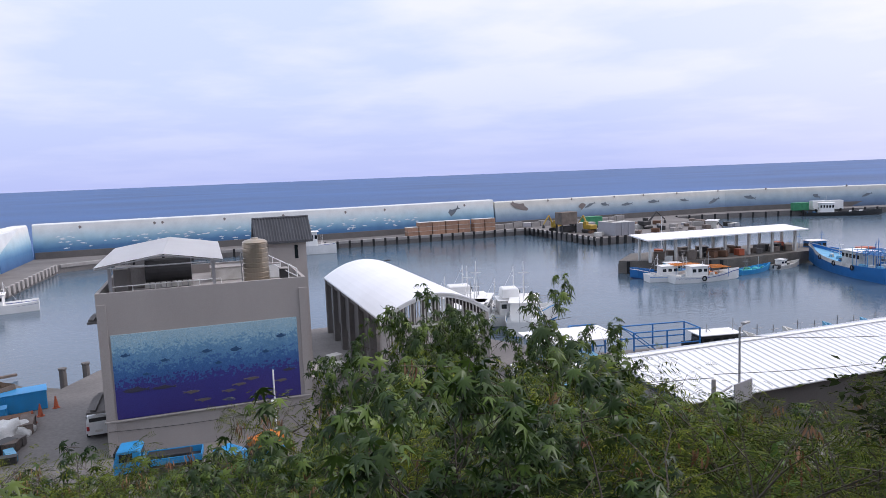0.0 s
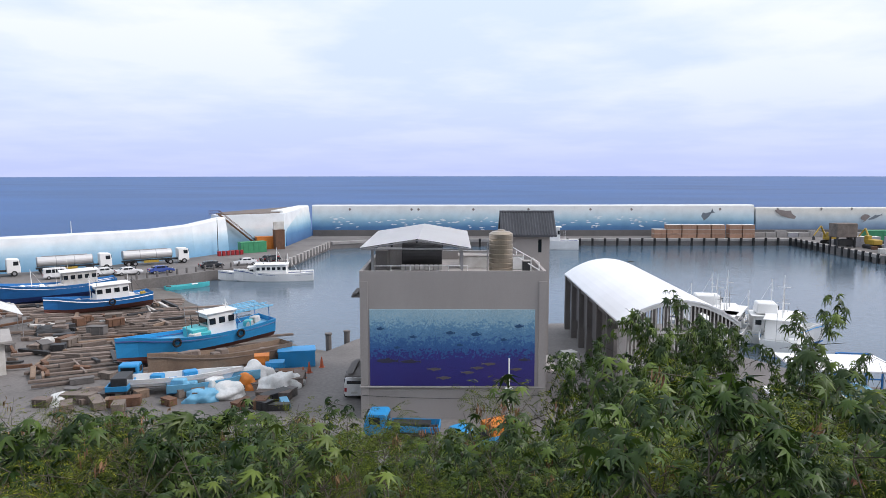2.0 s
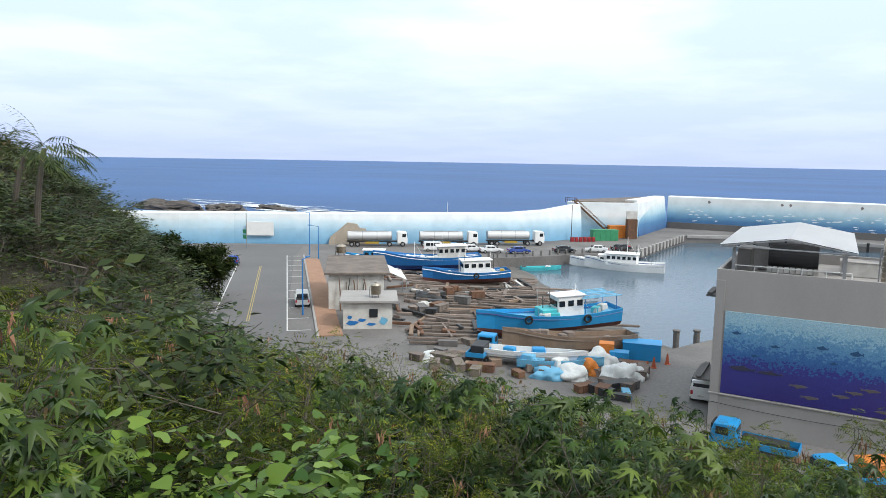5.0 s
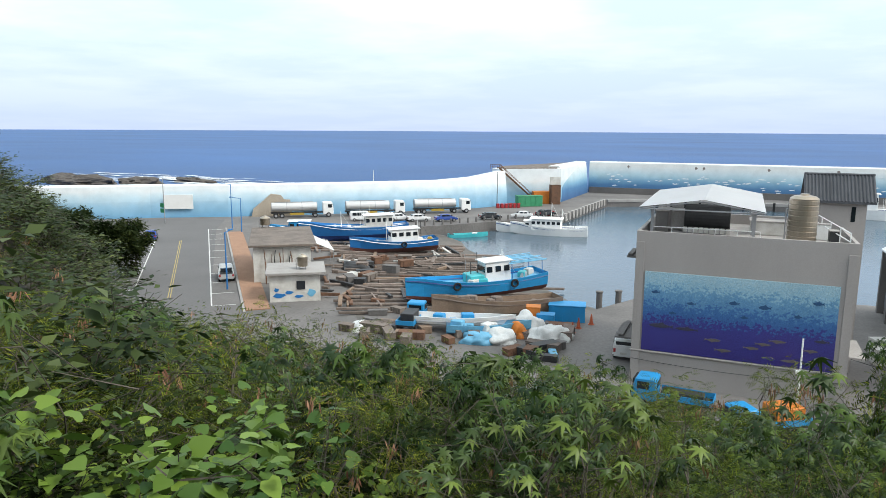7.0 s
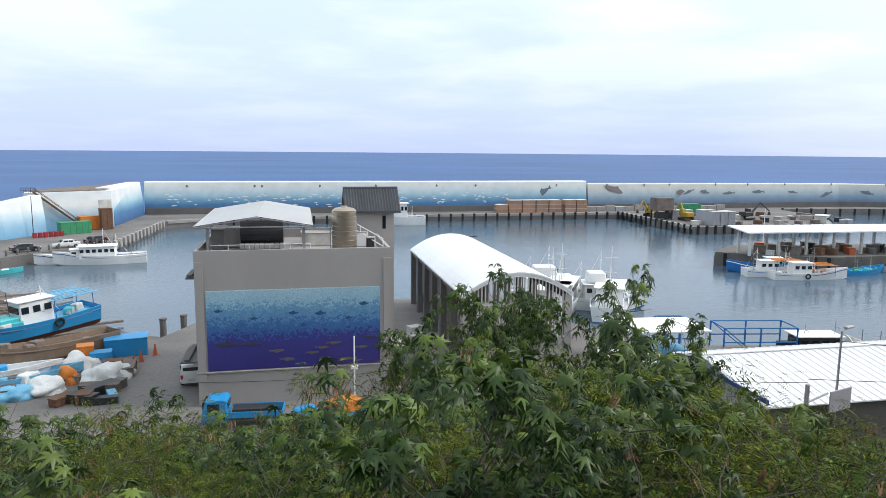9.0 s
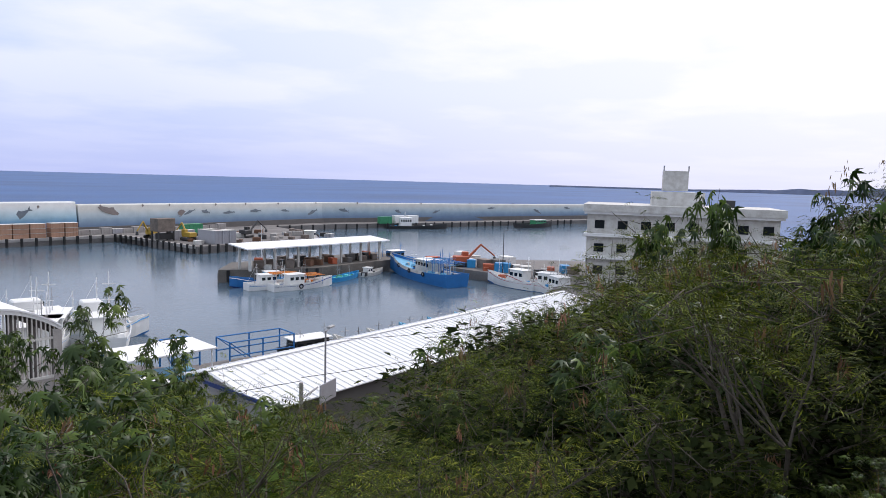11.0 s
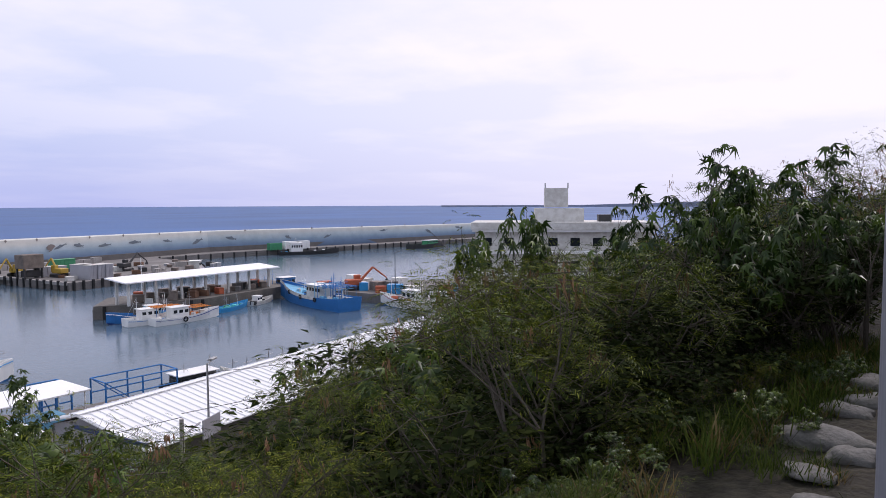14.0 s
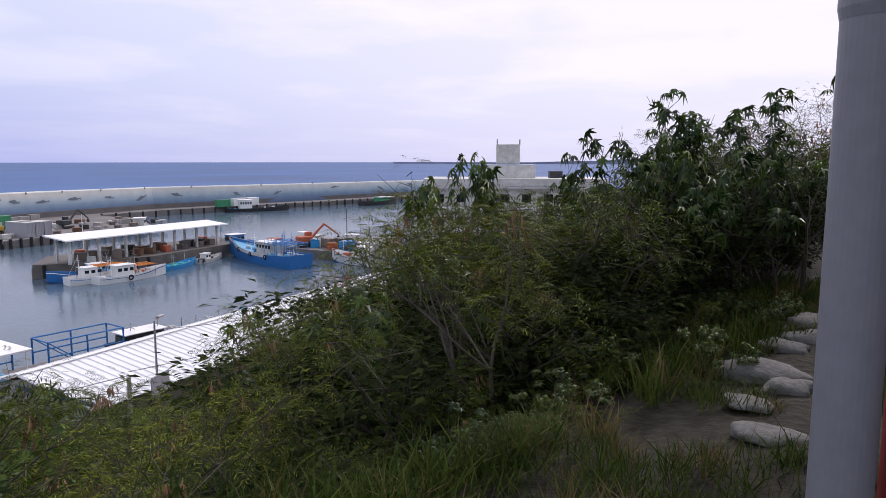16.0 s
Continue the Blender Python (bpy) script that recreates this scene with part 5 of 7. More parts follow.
water_tank("water_tank", pose(-59.8, 76.2, 4.55, 0, 0, 35), 0.7, 1.6, "rusty steel water tank on the long hut roof")
aw = thing("awning", pose(-51.2, 74.6, 0, 0, 0, 37), "white fabric awning beside the long hut", "awning")
bm = B()
vs = [bm.verts.new(p) for p in ((0, -3.5, 3.9), (2.6, -3.2, 2.7), (2.4, 3.2, 2.7), (0, 3.5, 3.9), (0, -3.5, 3.85), (2.6, -3.2, 2.65), (2.4, 3.2, 2.65), (0, 3.5, 3.85))]
bm.faces.new(vs[:4]), bm.faces.new(vs[4:][::-1])
for i in range(4):
    bm.faces.new((vs[i], vs[4 + i], vs[4 + (i + 1) % 4], vs[(i + 1) % 4]))
part("cloth", bm, "tarp", aw)
for y in (-3.0, 3.0):
    bm = B()
    tube(bm, (2.5, y, 0), (2.5, y, 2.7), 0.04, seg=6)
    part("post", bm, "grey_metal", aw)

# ---- hotel on the shore ----
hot = thing("shore_hotel", pose(114.0, 57.0, 0, 0, 0, -66), "pale flat roofed seaside hotel block", "building")
bm = B()
bx(bm, (16, 7, 6.6), (32, 14, 13.2))
part("wall_block", bm, "dirty_white", hot)
for z in (4.6, 8.6, 12.6):
    bm = B()
    bx(bm, (16, 6.6, z + 0.3), (33, 15.4, 0.5))
    part("floor_band", bm, "white", hot)
bm = B()
bx(bm, (16, 6.6, 13.75), (33.4, 16, 1.3))
part("roof_parapet", bm, "dirty_white", hot)
for k, z in enumerate((2.6, 6.6, 10.8)):
    for i in range(8):
        bm = B()
        bx(bm, (2.2 + 4 * i, -0.02, z), (1.7, 0.1, 1.5))
        part("window", bm, "glass", hot)
bm = B()
bx(bm, (15.5, 5.5, 15.6), (9, 6, 2.6))
part("stair_block", bm, "dirty_white", hot)
bm = B()
bx(bm, (15.0, 5.5, 18.9), (4.3, 4, 3.6), bevel=0.05)
part("roof_tank", bm, "dirty_white", hot, "cream panelled roof tank enclosure")
for sx in (12.9, 17.1):
    bm = B()
    tube(bm, (sx, 3.6, 20.6), (sx, 3.6, 21.6), 0.12, seg=6)
    part("lightning_rod", bm, "grey_metal", hot)
bm = B()
bx(bm, (24, 5, 15.0), (2.4, 2.4, 1.4))
part("roof_unit", bm, "dark_metal", hot)

# ---- car park ----
random.seed(11)
bm = B()
prism(bm, [(-43, 46), (-86.0, 96.0), (-93.5, 107), (-111.5, 99.5), (-92, 82.5), (-63.5, 52.5), (-52, 43)], -0.5, 0.006)
lot = structure("parking_lot", bm, "asphalt", "smooth grey asphalt car park with faded markings", "car park")
U = Vector((-38.4, 42.4)).normalized()          # along the lot
V = Vector((U.y, -U.x))                         # across it, to the huts


def stripe(p, q, w, material, z=0.012):
    p, q = Vector(p), Vector(q)
    n = Vector((-(q - p).y, (q - p).x)).normalized() * w / 2
    bm = B()
    prism(bm, [tuple(p - n), tuple(q - n), tuple(q + n), tuple(p + n)], 0.0, z)
    part("road_line", bm, material, lot)


R0 = Vector((-49.2, 53.4)) + V * 2.4
stripe(R0 - V * 2.4, R0 + U * 57 - V * 2.4, 0.14, "road_paint")
for i in range(11):
    p = R0 + U * (5.6 * i)
    stripe(p, p - V * 2.4, 0.13, "road_paint")
L0 = Vector((-62.1, 55.5))
stripe(L0, L0 + U * 36, 0.14, "road_paint")
for i in range(7):
    p = L0 + U * (5.6 * i)
    stripe(p, p - V * 2.6 - U * 0.6, 0.13, "road_paint")
C0 = Vector((-55.7, 54.2))
for k in (-0.12, 0.12):
    stripe(C0 + V * k, C0 + U * 40 + V * k, 0.1, "yellow_paint")
bm = B()
q = [R0 + V * 0.5 - U * 4, R0 + V * 0.5 + U * 57, R0 + V * 0.75 + U * 57, R0 + V * 0.75 - U * 4]
prism(bm, [tuple(p) for p in q], -0.2, 0.16)
structure("kerb", bm, "concrete", "pale concrete kerb along the car park", "kerb")
bm = B()
q = [R0 + V * 0.78 - U * 3, R0 + V * 0.78 + U * 52, R0 + V * 3.2 + U * 52, R0 + V * 3.2 - U * 3]
prism(bm, [tuple(p) for p in q], -0.2, 0.1)
M["brick_path"] = mat("orange_brown_paving", (0.34, 0.2, 0.13), 0.9, 0.2, 0.6, 8, 0.2)
structure("pavement", bm, "brick_path", "orange brown paved strip beside the car park", "pavement")


def lamp_post(x, y, z, h, arm, rz, label, material="grey_metal", group="lamp posts"):
    th = thing("street_lamp", pose(x, y, z, 0, 0, rz), label, "lamp post", group)
    bm = B()
    tube(bm, (0, 0, 0), (0, 0, h), 0.10, 0.06, 8)
    part("pole", bm, material, th)
    if arm:
        bm = B()
        tube(bm, (0, 0, h - 0.1), (arm, 0, h + 0.15), 0.045, seg=6)
        part("arm", bm, material, th)
        bm = B()
        bx(bm, (arm, 0, h + 0.14), (0.7, 0.28, 0.14), bevel=0.03)
        part("lamp_head", bm, material, th)
    return th


lamp_post(-100.5, 98.5, 0, 8.5, 0, 0, "tall grey sign pole by the seawall")
lamp_post(-84.5, 98.5, 0, 8.0, 2.0, 200, "grey street lamp at the end of the car park", "blue")
lamp_post(-79.5, 95.0, 0, 6.0, 1.6, 200, "blue street lamp beside the car park", "blue")
lamp_post(-52.8, 60.0, 0, 6.5, 1.2, 100, "blue metal pole by the painted hut", "blue")
lamp_post(-73.5, 131.3, 0, 9.0, 0, 0, "slim pole in front of the seawall", "white")
lamp_post(-52.5, 152.5, 0, 8.2, 0, 0, "slim pole at the end of the seawall", "dark_metal")
lamp_post(30.4, 33.0, 0, 8.0, 0.7, 20, "grey street lamp beside the ribbed shed")
lamp_post(113.6, 74.6, 0, 8.3, 1.4, 0, "twin arm lamp post on the quay", "dark_metal")
lamp_post(20.0, 83.0, 0, 7.3, 1.5, 0, "twin arm lamp post behind the hall", "dark_metal")
lamp_post(88.5, 118.0, 0.5, 7.0, 0, 0, "slim pole on the pier", "white")
sg = thing("road_sign", pose(-100.6, 98.3, 0), "green and white sign plates on a pole", "sign")
for z, mm in ((3.4, "green"), (2.4, "green")):
    bm = B()
    bx(bm, (0, -0.2, z), (0.9, 0.06, 0.8))
    part("plate", bm, mm, sg)
# white board and patches on the western wall
w0, w1 = Vector((-108.7, 103)), Vector((-96, 111))
ang = math.degrees(math.atan2((w1 - w0).y, (w1 - w0).x))
bd = thing("white_board", pose(-103.9, 105.7, 3.2, 0, 0, ang), "blank white panel fixed to the painted seawall", "panel")
bm = B()
bx(bm, (0, -0.05, 0), (5.6, 0.12, 2.9), bevel=0.02)
part("panel_sheet", bm, "white", bd)
pt = thing("old_wall_facing", pose(-88.0, 116.6, 0, 0, 0, 39), "crumbling bare stone patch before the painted wall", "ruin")
bm = B()
extrude(bm, [(-5.2, 0), (-4.8, 1.6), (-2.8, 3.2), (-1.2, 4.6), (0.8, 4.3), (1.4, 3.4), (2.6, 3.3), (3.0, 1.2), (2.8, 0)], -0.3, 0.4)
part("masonry", bm, mat("bare_stone", (0.42, 0.36, 0.29), 0.9, 0.2, 0.8, 6, 0.4), pt)

# bollards and tyres along the quays
for k in range(17):
    f = k / 16
    p = Vector((-55, 114.5)).lerp(Vector((-36.8, 139)), f)
    bo = thing("bollard", pose(p.x - 0.5, p.y + 0.4, 0), "dark concrete bollard at the quay edge", "bollard", "quay bollards")
    bm = B()
    lathe(bm, [(0.2, 0), (0.2, 0.9), (0.14, 1.0)], seg=8)
    part("post", bm, "dark_plaster", bo)
for k in range(14):
    p = Vector((-34.9, 142)).lerp(Vector((-32.9, 179)), k / 13)
    bo = thing("quay_fender", pose(p.x + 0.25, p.y, -0.9, 0, 0, 0), "grey concrete fender block on the quay face", "fender", "quay fenders")
    bm = B()
    bx(bm, (0, 0, 0.35), (0.7, 1.5, 1.7), bevel=0.08)
    part("block", bm, "concrete", bo)


def slots(a, b, n, zc, group):
    """Black boxes set on a quay face in place of its shaded recesses."""
    a, b = Vector(a), Vector(b)
    ang = math.degrees(math.atan2((b - a).y, (b - a).x))
    me = None
    for k in range(n):
        p = a.lerp(b, k / (n - 1))
        th = thing("quay_pile", pose(p.x, p.y, zc, 0, 0, ang), "black box in place of a shaded slot in the quay face", "pile", group)
        bm = B()
        bx(bm, (0, 0, 0), (0.55, 0.5, 2.3), bevel=0.06)
        part("post", bm, "rubber", th)


slots((-20, 185.9), (93, 190.2), 34, -0.75, "far quay piles")
slots((93.4, 188), (93.7, 152), 14, -0.75, "jetty piles")
slots((95, 150.8), (128, 150.4), 15, -0.75, "jetty front piles")
slots((73.5, 107.7), (88, 100.1), 9, -0.65, "pier piles")
slots((153, 195.8), (300, 159.8), 34, -0.75, "outer quay piles")
# pale deck edge of the far quay, dark foot of the mural wall
for nm, line in (("quay_edge", [(-32, 181.2, -22, 186.6), (-22, 186.6, 34, 191), (34, 191, 95, 191), (94.4, 190, 94.3, 151.6)]),):
    for x0, y0, x1, y1 in line:
        bm = B()
        p, q = Vector((x0, y0)), Vector((x1, y1))
        n = Vector((-(q - p).y, (q - p).x)).normalized() * 0.6
        prism(bm, [tuple(p - n), tuple(q - n), tuple(q + n), tuple(p + n)], -0.6, 0.12)
        structure(nm, bm, "concrete", "pale concrete coping of the quay", "quay edge")
for x0, y0, x1, y1 in ((-40.6, 199.6, 34, 199.6), (34, 199.6, 88, 201.6), (88, 201.6, 181, 203.6), (181, 203.6, 206, 196.6), (206, 196.6, 285, 173.6), (285, 173.6, 400, 142.6)):
    bm = B()
    p, q = Vector((x0, y0)), Vector((x1, y1))
    n = Vector((-(q - p).y, (q - p).x)).normalized() * 0.25
    prism(bm, [tuple(p - n), tuple(q - n), tuple(q + n), tuple(p + n)], -0.5, 1.7)
    structure("wall_foot", bm, "dark_plaster", "dark weathered footing of the breakwater wall", "footing")

# stair block between the two walls
sb = thing("stair_block", pose(0, 0, 0), "pale blue painted seawall block with a steep stair", "sea stair")
bm = B()
prism(bm, [(-57.5, 163), (-55, 160.5), (-41.7, 169.5), (-42, 199.5), (-46, 203), (-58, 172)], -3.0, 8.3)
part("block", bm, "wall_paint_west", sb)
bm = B()
prism(bm, [(-57, 165), (-54, 162.5), (-43, 170), (-43, 198), (-46, 201), (-57, 172)], 8.3, 8.55)
part("top_slab", bm, "hut_roof", sb)
for s_ in (-0.6, 0.6):
    bm = B()
    tube(bm, (-54.5 + s_ * 0.5, 159.8 - s_ * 0.6, 8.6), (-46.5 + s_ * 0.5, 165.0 - s_ * 0.6, 0.3), 0.14, seg=6)
    tube(bm, (-54.5 + s_ * 0.5, 159.8 - s_ * 0.6, 9.5), (-46.5 + s_ * 0.5, 165.0 - s_ * 0.6, 1.2), 0.06, seg=6)
    part("stringer", bm, "rust", sb)
for k in range(22):
    f = (k + 0.5) / 22
    bm = B()
    bx(bm, (-54.5 + 8 * f, 159.8 + 5.2 * f, 8.5 - 8.2 * f), (0.35, 1.3, 0.06), rz=0.57)
    part("tread", bm, "rust", sb)
bm = B()
for i in range(7):
    tube(bm, (-57.2 + i * 0.5, 160.9 - 0.1 * i, 8.3), (-57.2 + i * 0.5, 160.9 - 0.1 * i, 9.4), 0.05, seg=5)
tube(bm, (-57.2, 160.9, 9.4), (-54.2, 160.3, 9.4), 0.05, seg=5)
tube(bm, (-57.2, 160.9, 8.85), (-54.2, 160.3, 8.85), 0.04, seg=5)
part("landing_rail", bm, "rust", sb)


def crate(name, x, y, z, rz, s, material, label, group="", cat="container", ribs=5):
    th = thing(name, pose(x, y, z, 0, 0, rz), label, cat, group)
    bm = B()
    bx(bm, (0, 0, s[2] / 2), s, bevel=0.04)
    body = part("body", bm, material, th)
    bm = B()
    bx(bm, (0, 0, s[2] + 0.04), (s[0] * 1.03, s[1] * 1.03, 0.08))
    part("lid", bm, "dirty_white" if material in ("pallet", "grey_box") else material, th)
    for k in range(ribs):
        for sy in (-1, 1):
            bm = B()
            bx(bm, (-s[0] / 2 + (k + 0.5) * s[0] / ribs, sy * (s[1] / 2 + 0.03), s[2] / 2), (0.09, 0.06, s[2] * 0.94))
            part("rib", bm, material, body)
    return th


crate("skip", -46.3, 157.6, 0, 35, (6.0, 2.4, 2.4), "green", "green metal skip on the quay")
crate("crate", -44.4, 165.6, 0, 30, (6.5, 2.4, 2.9), "orange", "rusty orange crates piled on the quay")
crate("crate", -41.9, 164.8, 0, 30, (2.3, 2.3, 4.6), "rust", "tall rusty steel frame box on the quay", ribs=3)
crate("notice_box", -41.9, 164.8, 4.7, 30, (2.6, 0.5, 1.8), "dirty_white", "white notice panel on a rusty frame", ribs=2)
for k in range(6):
    crate("red_drum", -51.5 + 0.8 * k, 150.2 + 0.6 * k, 0, 37, (0.7, 0.7, 0.95), "red", "red drum standing by the seawall", "red drums", "drum", 2)
for k in range(3):
    crate("red_drum", -38.3 + 0.9 * k, 141.2 + 0.4 * k, 0, 20, (0.7, 0.7, 0.95), "red", "red drum beside parked cars", "red drums", "drum", 2)
x = 56.2
for w, n_ in ((3.6, 2), (4.2, 3), (4.2, 3), (4.0, 3), (4.0, 3), (3.6, 3), (3.6, 3)):
    for k in range(n_):
        crate("pallet_crate", x + w / 2, 194.2, k * 1.25, 0, (w - 0.35, 3.0, 1.15), "pallet", "red brown boxed pallet stacked on the quay", "stacked pallet crates", "crate", 4)
    x += w * (1.0 if x < 70 or x > 73 else 1.25)
for k in range(16):
    crate("block_stack", 84 + 5.2 * k * 0.6, 196.6, 0, 0, (2.9, 1.6, 1.3 if k % 3 else 1.7), "concrete" if k % 4 else "grey_box", "low grey block stacked by the wall", "block stacks", "block", 2)
for k in range(5):
    crate("container", 101.4 + 2.1 * (k % 3), 155.6 + 3 * (k // 3), 0, 3, (2.0, 4.6, 3.4), "grey_box", "grey sheet metal container with a pale top", "grey containers")
crate("container", 108.8, 178, 0, 0, (6.0, 2.5, 3.4), "green", "green container behind the jetty machines")
crate("container", 101.5, 171, 0, 0, (7.0, 2.5, 2.4), "grey_box", "pale grey shed container on the jetty")
crate("container", 206, 186.6, 0, -20, (5.0, 2.6, 3.0), "white", "white container on the outer quay", "outer quay containers")
crate("container", 211.6, 184.6, 0, -20, (4.6, 2.6, 3.0), "white", "white container on the outer quay", "outer quay containers")
crate("container", 199.8, 188.6, 0, -20, (5.2, 2.6, 2.6), "green", "green container on the outer quay", "outer quay containers")


def excavator(m, paint, label, reach=5.0):
    th = thing("excavator", m, label, "excavator")
    for sy in (-1, 1):
        bm = B()
        bx(bm, (0, sy * 1.1, 0.45), (3.6, 0.6, 0.9), bevel=0.25)
        part("track", bm, "dark_metal", th)
    bm = B()
    bx(bm, (-0.4, 0, 1.6), (3.0, 2.4, 1.2), bevel=0.12)
    bx(bm, (0.7, 0.6, 2.2), (1.3, 1.1, 1.7), bevel=0.1)
    part("housing", bm, paint, th)
    bm = B()
    tube(bm, (1.0, -0.3, 1.8), (reach * 0.55, -0.3, 4.6), 0.3, 0.22, 6)
    part("boom", bm, paint, th)
    bm = B()
    tube(bm, (reach * 0.55, -0.3, 4.6), (reach, -0.3, 2.2), 0.2, 0.15, 6)
    part("arm", bm, paint, th)
    bm = B()
    bx(bm, (reach, -0.3, 1.6), (0.8, 0.9, 1.0), bevel=0.2, taper=0.6)
    part("bucket", bm, "dark_metal", th)


excavator(pose(119, 166, 0, 0, 0, 10), "dark_metal", "dark excavator working on the jetty", 7.5)
excavator(pose(101, 166.5, 0, 0, 0, 100), "yellow", "yellow excavator parked on the jetty")
excavator(pose(97.0, 178, 0, 0, 0, 200), "yellow", "yellow loader parked on the jetty")
excavator(pose(115.5, 86.0, 0, 0, 0, -35), "red_orange", "red crane machine standing on the quay", 7.0)
mc = thing("screening_machine", pose(95.6, 169.6, 0, 0, 0, 4), "dark framed plant machine on the jetty", "machine")
bm = B()
bx(bm, (0, 0, 4.2), (5.2, 3.4, 3.4), bevel=0.1)
part("hopper", bm, "hut_roof", mc)
for sx in (-2.2, 2.2):
    for sy in (-1.4, 1.4):
        bm = B()
        bx(bm, (sx, sy, 1.3), (0.35, 0.35, 2.6))
        part("leg", bm, "dark_metal", mc)
bm = B()
bx(bm, (0.4, 0, 1.2), (4.0, 2.2, 1.6), bevel=0.15)
part("engine_box", bm, "dark_metal", mc)
for k in range(46):
    x, y = random.uniform(97, 142), random.uniform(154, 178)
    sz = random.uniform(0.5, 1.6)
    crate("rubble_box", x, y, 0, random.uniform(0, 180), (sz * 1.8, sz * 1.2, sz * 0.8), random.choice(("concrete", "old_wood", "rust", "dark_metal", "dirty_white", "grey_box")), "worn gear and rubble stacked on the jetty", "jetty gear", "gear", 2)
boat("work_boat", pose(136, 158, WATER - 0.6, 0, 0, 40), 16, 5, 2.2, 0.8, "dark_metal", "dark_metal", "dark work barge beside the jetty end", 0.3, "grey_box", house=(-2, 4, 3, 2.6, "dirty_white"), clutter=(("dark_metal", 6), ("dirty_white", 5)))

# slipway rails and gear
D1 = Vector((math.cos(radians(37)), math.sin(radians(37))))
D2 = Vector((-D1.y, D1.x))


def ramp_z(x, y):
    """Height of the slipway ramp."""
    t = ((Vector((x, y)) - Vector((-44, 68))).dot(D1)) / 40.0
    return 0.06 - 2.6 * max(0.0, t) ** 1.2


for k in range(30):
    p = Vector((-35, 56)) + D2 * (k * 1.62) + D1 * random.uniform(-1.5, 3)
    ln = random.uniform(15, 27)
    q = p + D1 * ln
    th = thing("slip_rail", pose(0, 0, 0), "weathered timber slip rail running into the water", "slip rail", "slipway rails")
    bm = B()
    tube(bm, (p.x, p.y, 0.28), (q.x, q.y, max(ramp_z(q.x, q.y), -2.4) + 0.25), 0.17, seg=5)
    part("beam", bm, "old_wood", th)
for k in range(120):
    p = Vector((-37, 57)) + D2 * random.uniform(0, 44) + D1 * random.uniform(-3, 22)
    w_ = random.choice(("old_wood", "old_wood", "hull_wood", "rust", "dark_metal", "dirty_white"))
    a = random.uniform(0, 180)
    th = thing("timber_baulk", pose(p.x, p.y, max(ramp_z(p.x, p.y), -1.9) + 0.15, random.uniform(-4, 4), random.uniform(-6, 6), a if k % 3 else -53 + random.uniform(-8, 8)), "old timber baulk lying across the slipway", "timber", "slipway timbers")
    bm = B()
    bx(bm, (0, 0, 0.15), (random.uniform(1.2, 5.0), random.uniform(0.2, 0.5), random.uniform(0.2, 0.5)), bevel=0.03)
    part("beam", bm, w_, th)


def heap(x, y, s, material, label, seed):
    """A sagging tarpaulin or net heap."""
    th = thing("covered_heap", pose(x, y, 0, 0, 0, seed * 40), label, "heap")
    bm = B()
    bmesh.ops.create_icosphere(bm, subdivisions=4, radius=1.0)
    for v in bm.verts:
        k = 1 + 0.35 * noise.noise(v.co * 1.6 + Vector((seed, 0, 0))) + 0.12 * noise.noise(v.co * 5)
        v.co = Vector((v.co.x * s[0] * k, v.co.y * s[1] * k, max(v.co.z, -0.1) * s[2] * k))
    part("cover", bm, material, th, smooth=True)


for i, (x, y, s, m_) in enumerate(((-17.4, 58.4, (1.9, 1.5, 1.6), "tarp"), (-15.0, 56.6, (2.0, 1.4, 1.3), "tarp"), (-18.5, 54.6, (1.7, 1.3, 1.0), "tarp"), (-17.6, 56.4, (1.0, 0.8, 1.2), "orange"), (-20.2, 53.4, (1.5, 1.2, 0.9), "pale_blue"), (-29.5, 53.5, (1.6, 1.2, 0.8), "old_wood"), (-31.2, 52.8, (1.3, 1.0, 0.7), "tarp"), (-13.9, 57.4, (1.2, 0.9, 0.9), "tarp"), (-45.5, 76.0, (2.2, 1.2, 0.9), "dark_metal"), (-43.0, 72.5, (1.6, 1.1, 0.7), "dirty_white"))):
    heap(x, y, s, m_, "crumpled cover thrown over boat gear", i + 1)
gr = random.Random(23)
for k in range(46):
    x, y = gr.uniform(-33, -13), gr.uniform(50.5, 60)
    sz = gr.uniform(0.35, 1.0)
    crate("boat_gear", x, y, 0, gr.uniform(0, 180), (sz * gr.uniform(1.2, 3.0), sz, sz * 0.7), gr.choice(("dark_metal", "old_wood", "old_wood", "hut_roof", "pale_blue", "dark_plaster", "rust", "hull_wood", "dirty_white")), "worn boat gear piled on the yard", "yard gear", "gear", 2)
for k in range(26):
    x, y = gr.uniform(-47, -40), gr.uniform(66, 84)
    sz = gr.uniform(0.4, 1.1)
    crate("boat_gear", x, y, 0, gr.uniform(0, 180), (sz * gr.uniform(1.2, 2.4), sz, sz * 0.8), gr.choice(("dark_metal", "old_wood", "hut_roof", "dark_plaster", "rust")), "dark boat gear heaped beside the hut", "hut gear", "gear", 2)
crate("fish_tub", -14.9, 63.6, 0, 12, (3.4, 2.0, 1.5), "bright_blue", "large bright blue fish tub on the quay", ribs=4)
crate("fish_tub", -16.2, 60.6, 0, 10, (1.6, 1.2, 1.1), "bright_blue", "small bright blue fish tub", ribs=2)
crate("fish_tub", -17.5, 61.0, 0, 15, (1.3, 1.2, 1.6), "orange", "orange brown float tub", ribs=2)
boat("skiff", pose(-22.6, 55.9, 0.5, 0, 0, 16), 9.5, 2.0, 0.9, 0.3, "white", "dirty_white", "white raft boat lying ashore among gear", 0.3, "dirty_white", "grey_metal", clutter=(("bright_blue", 3),))
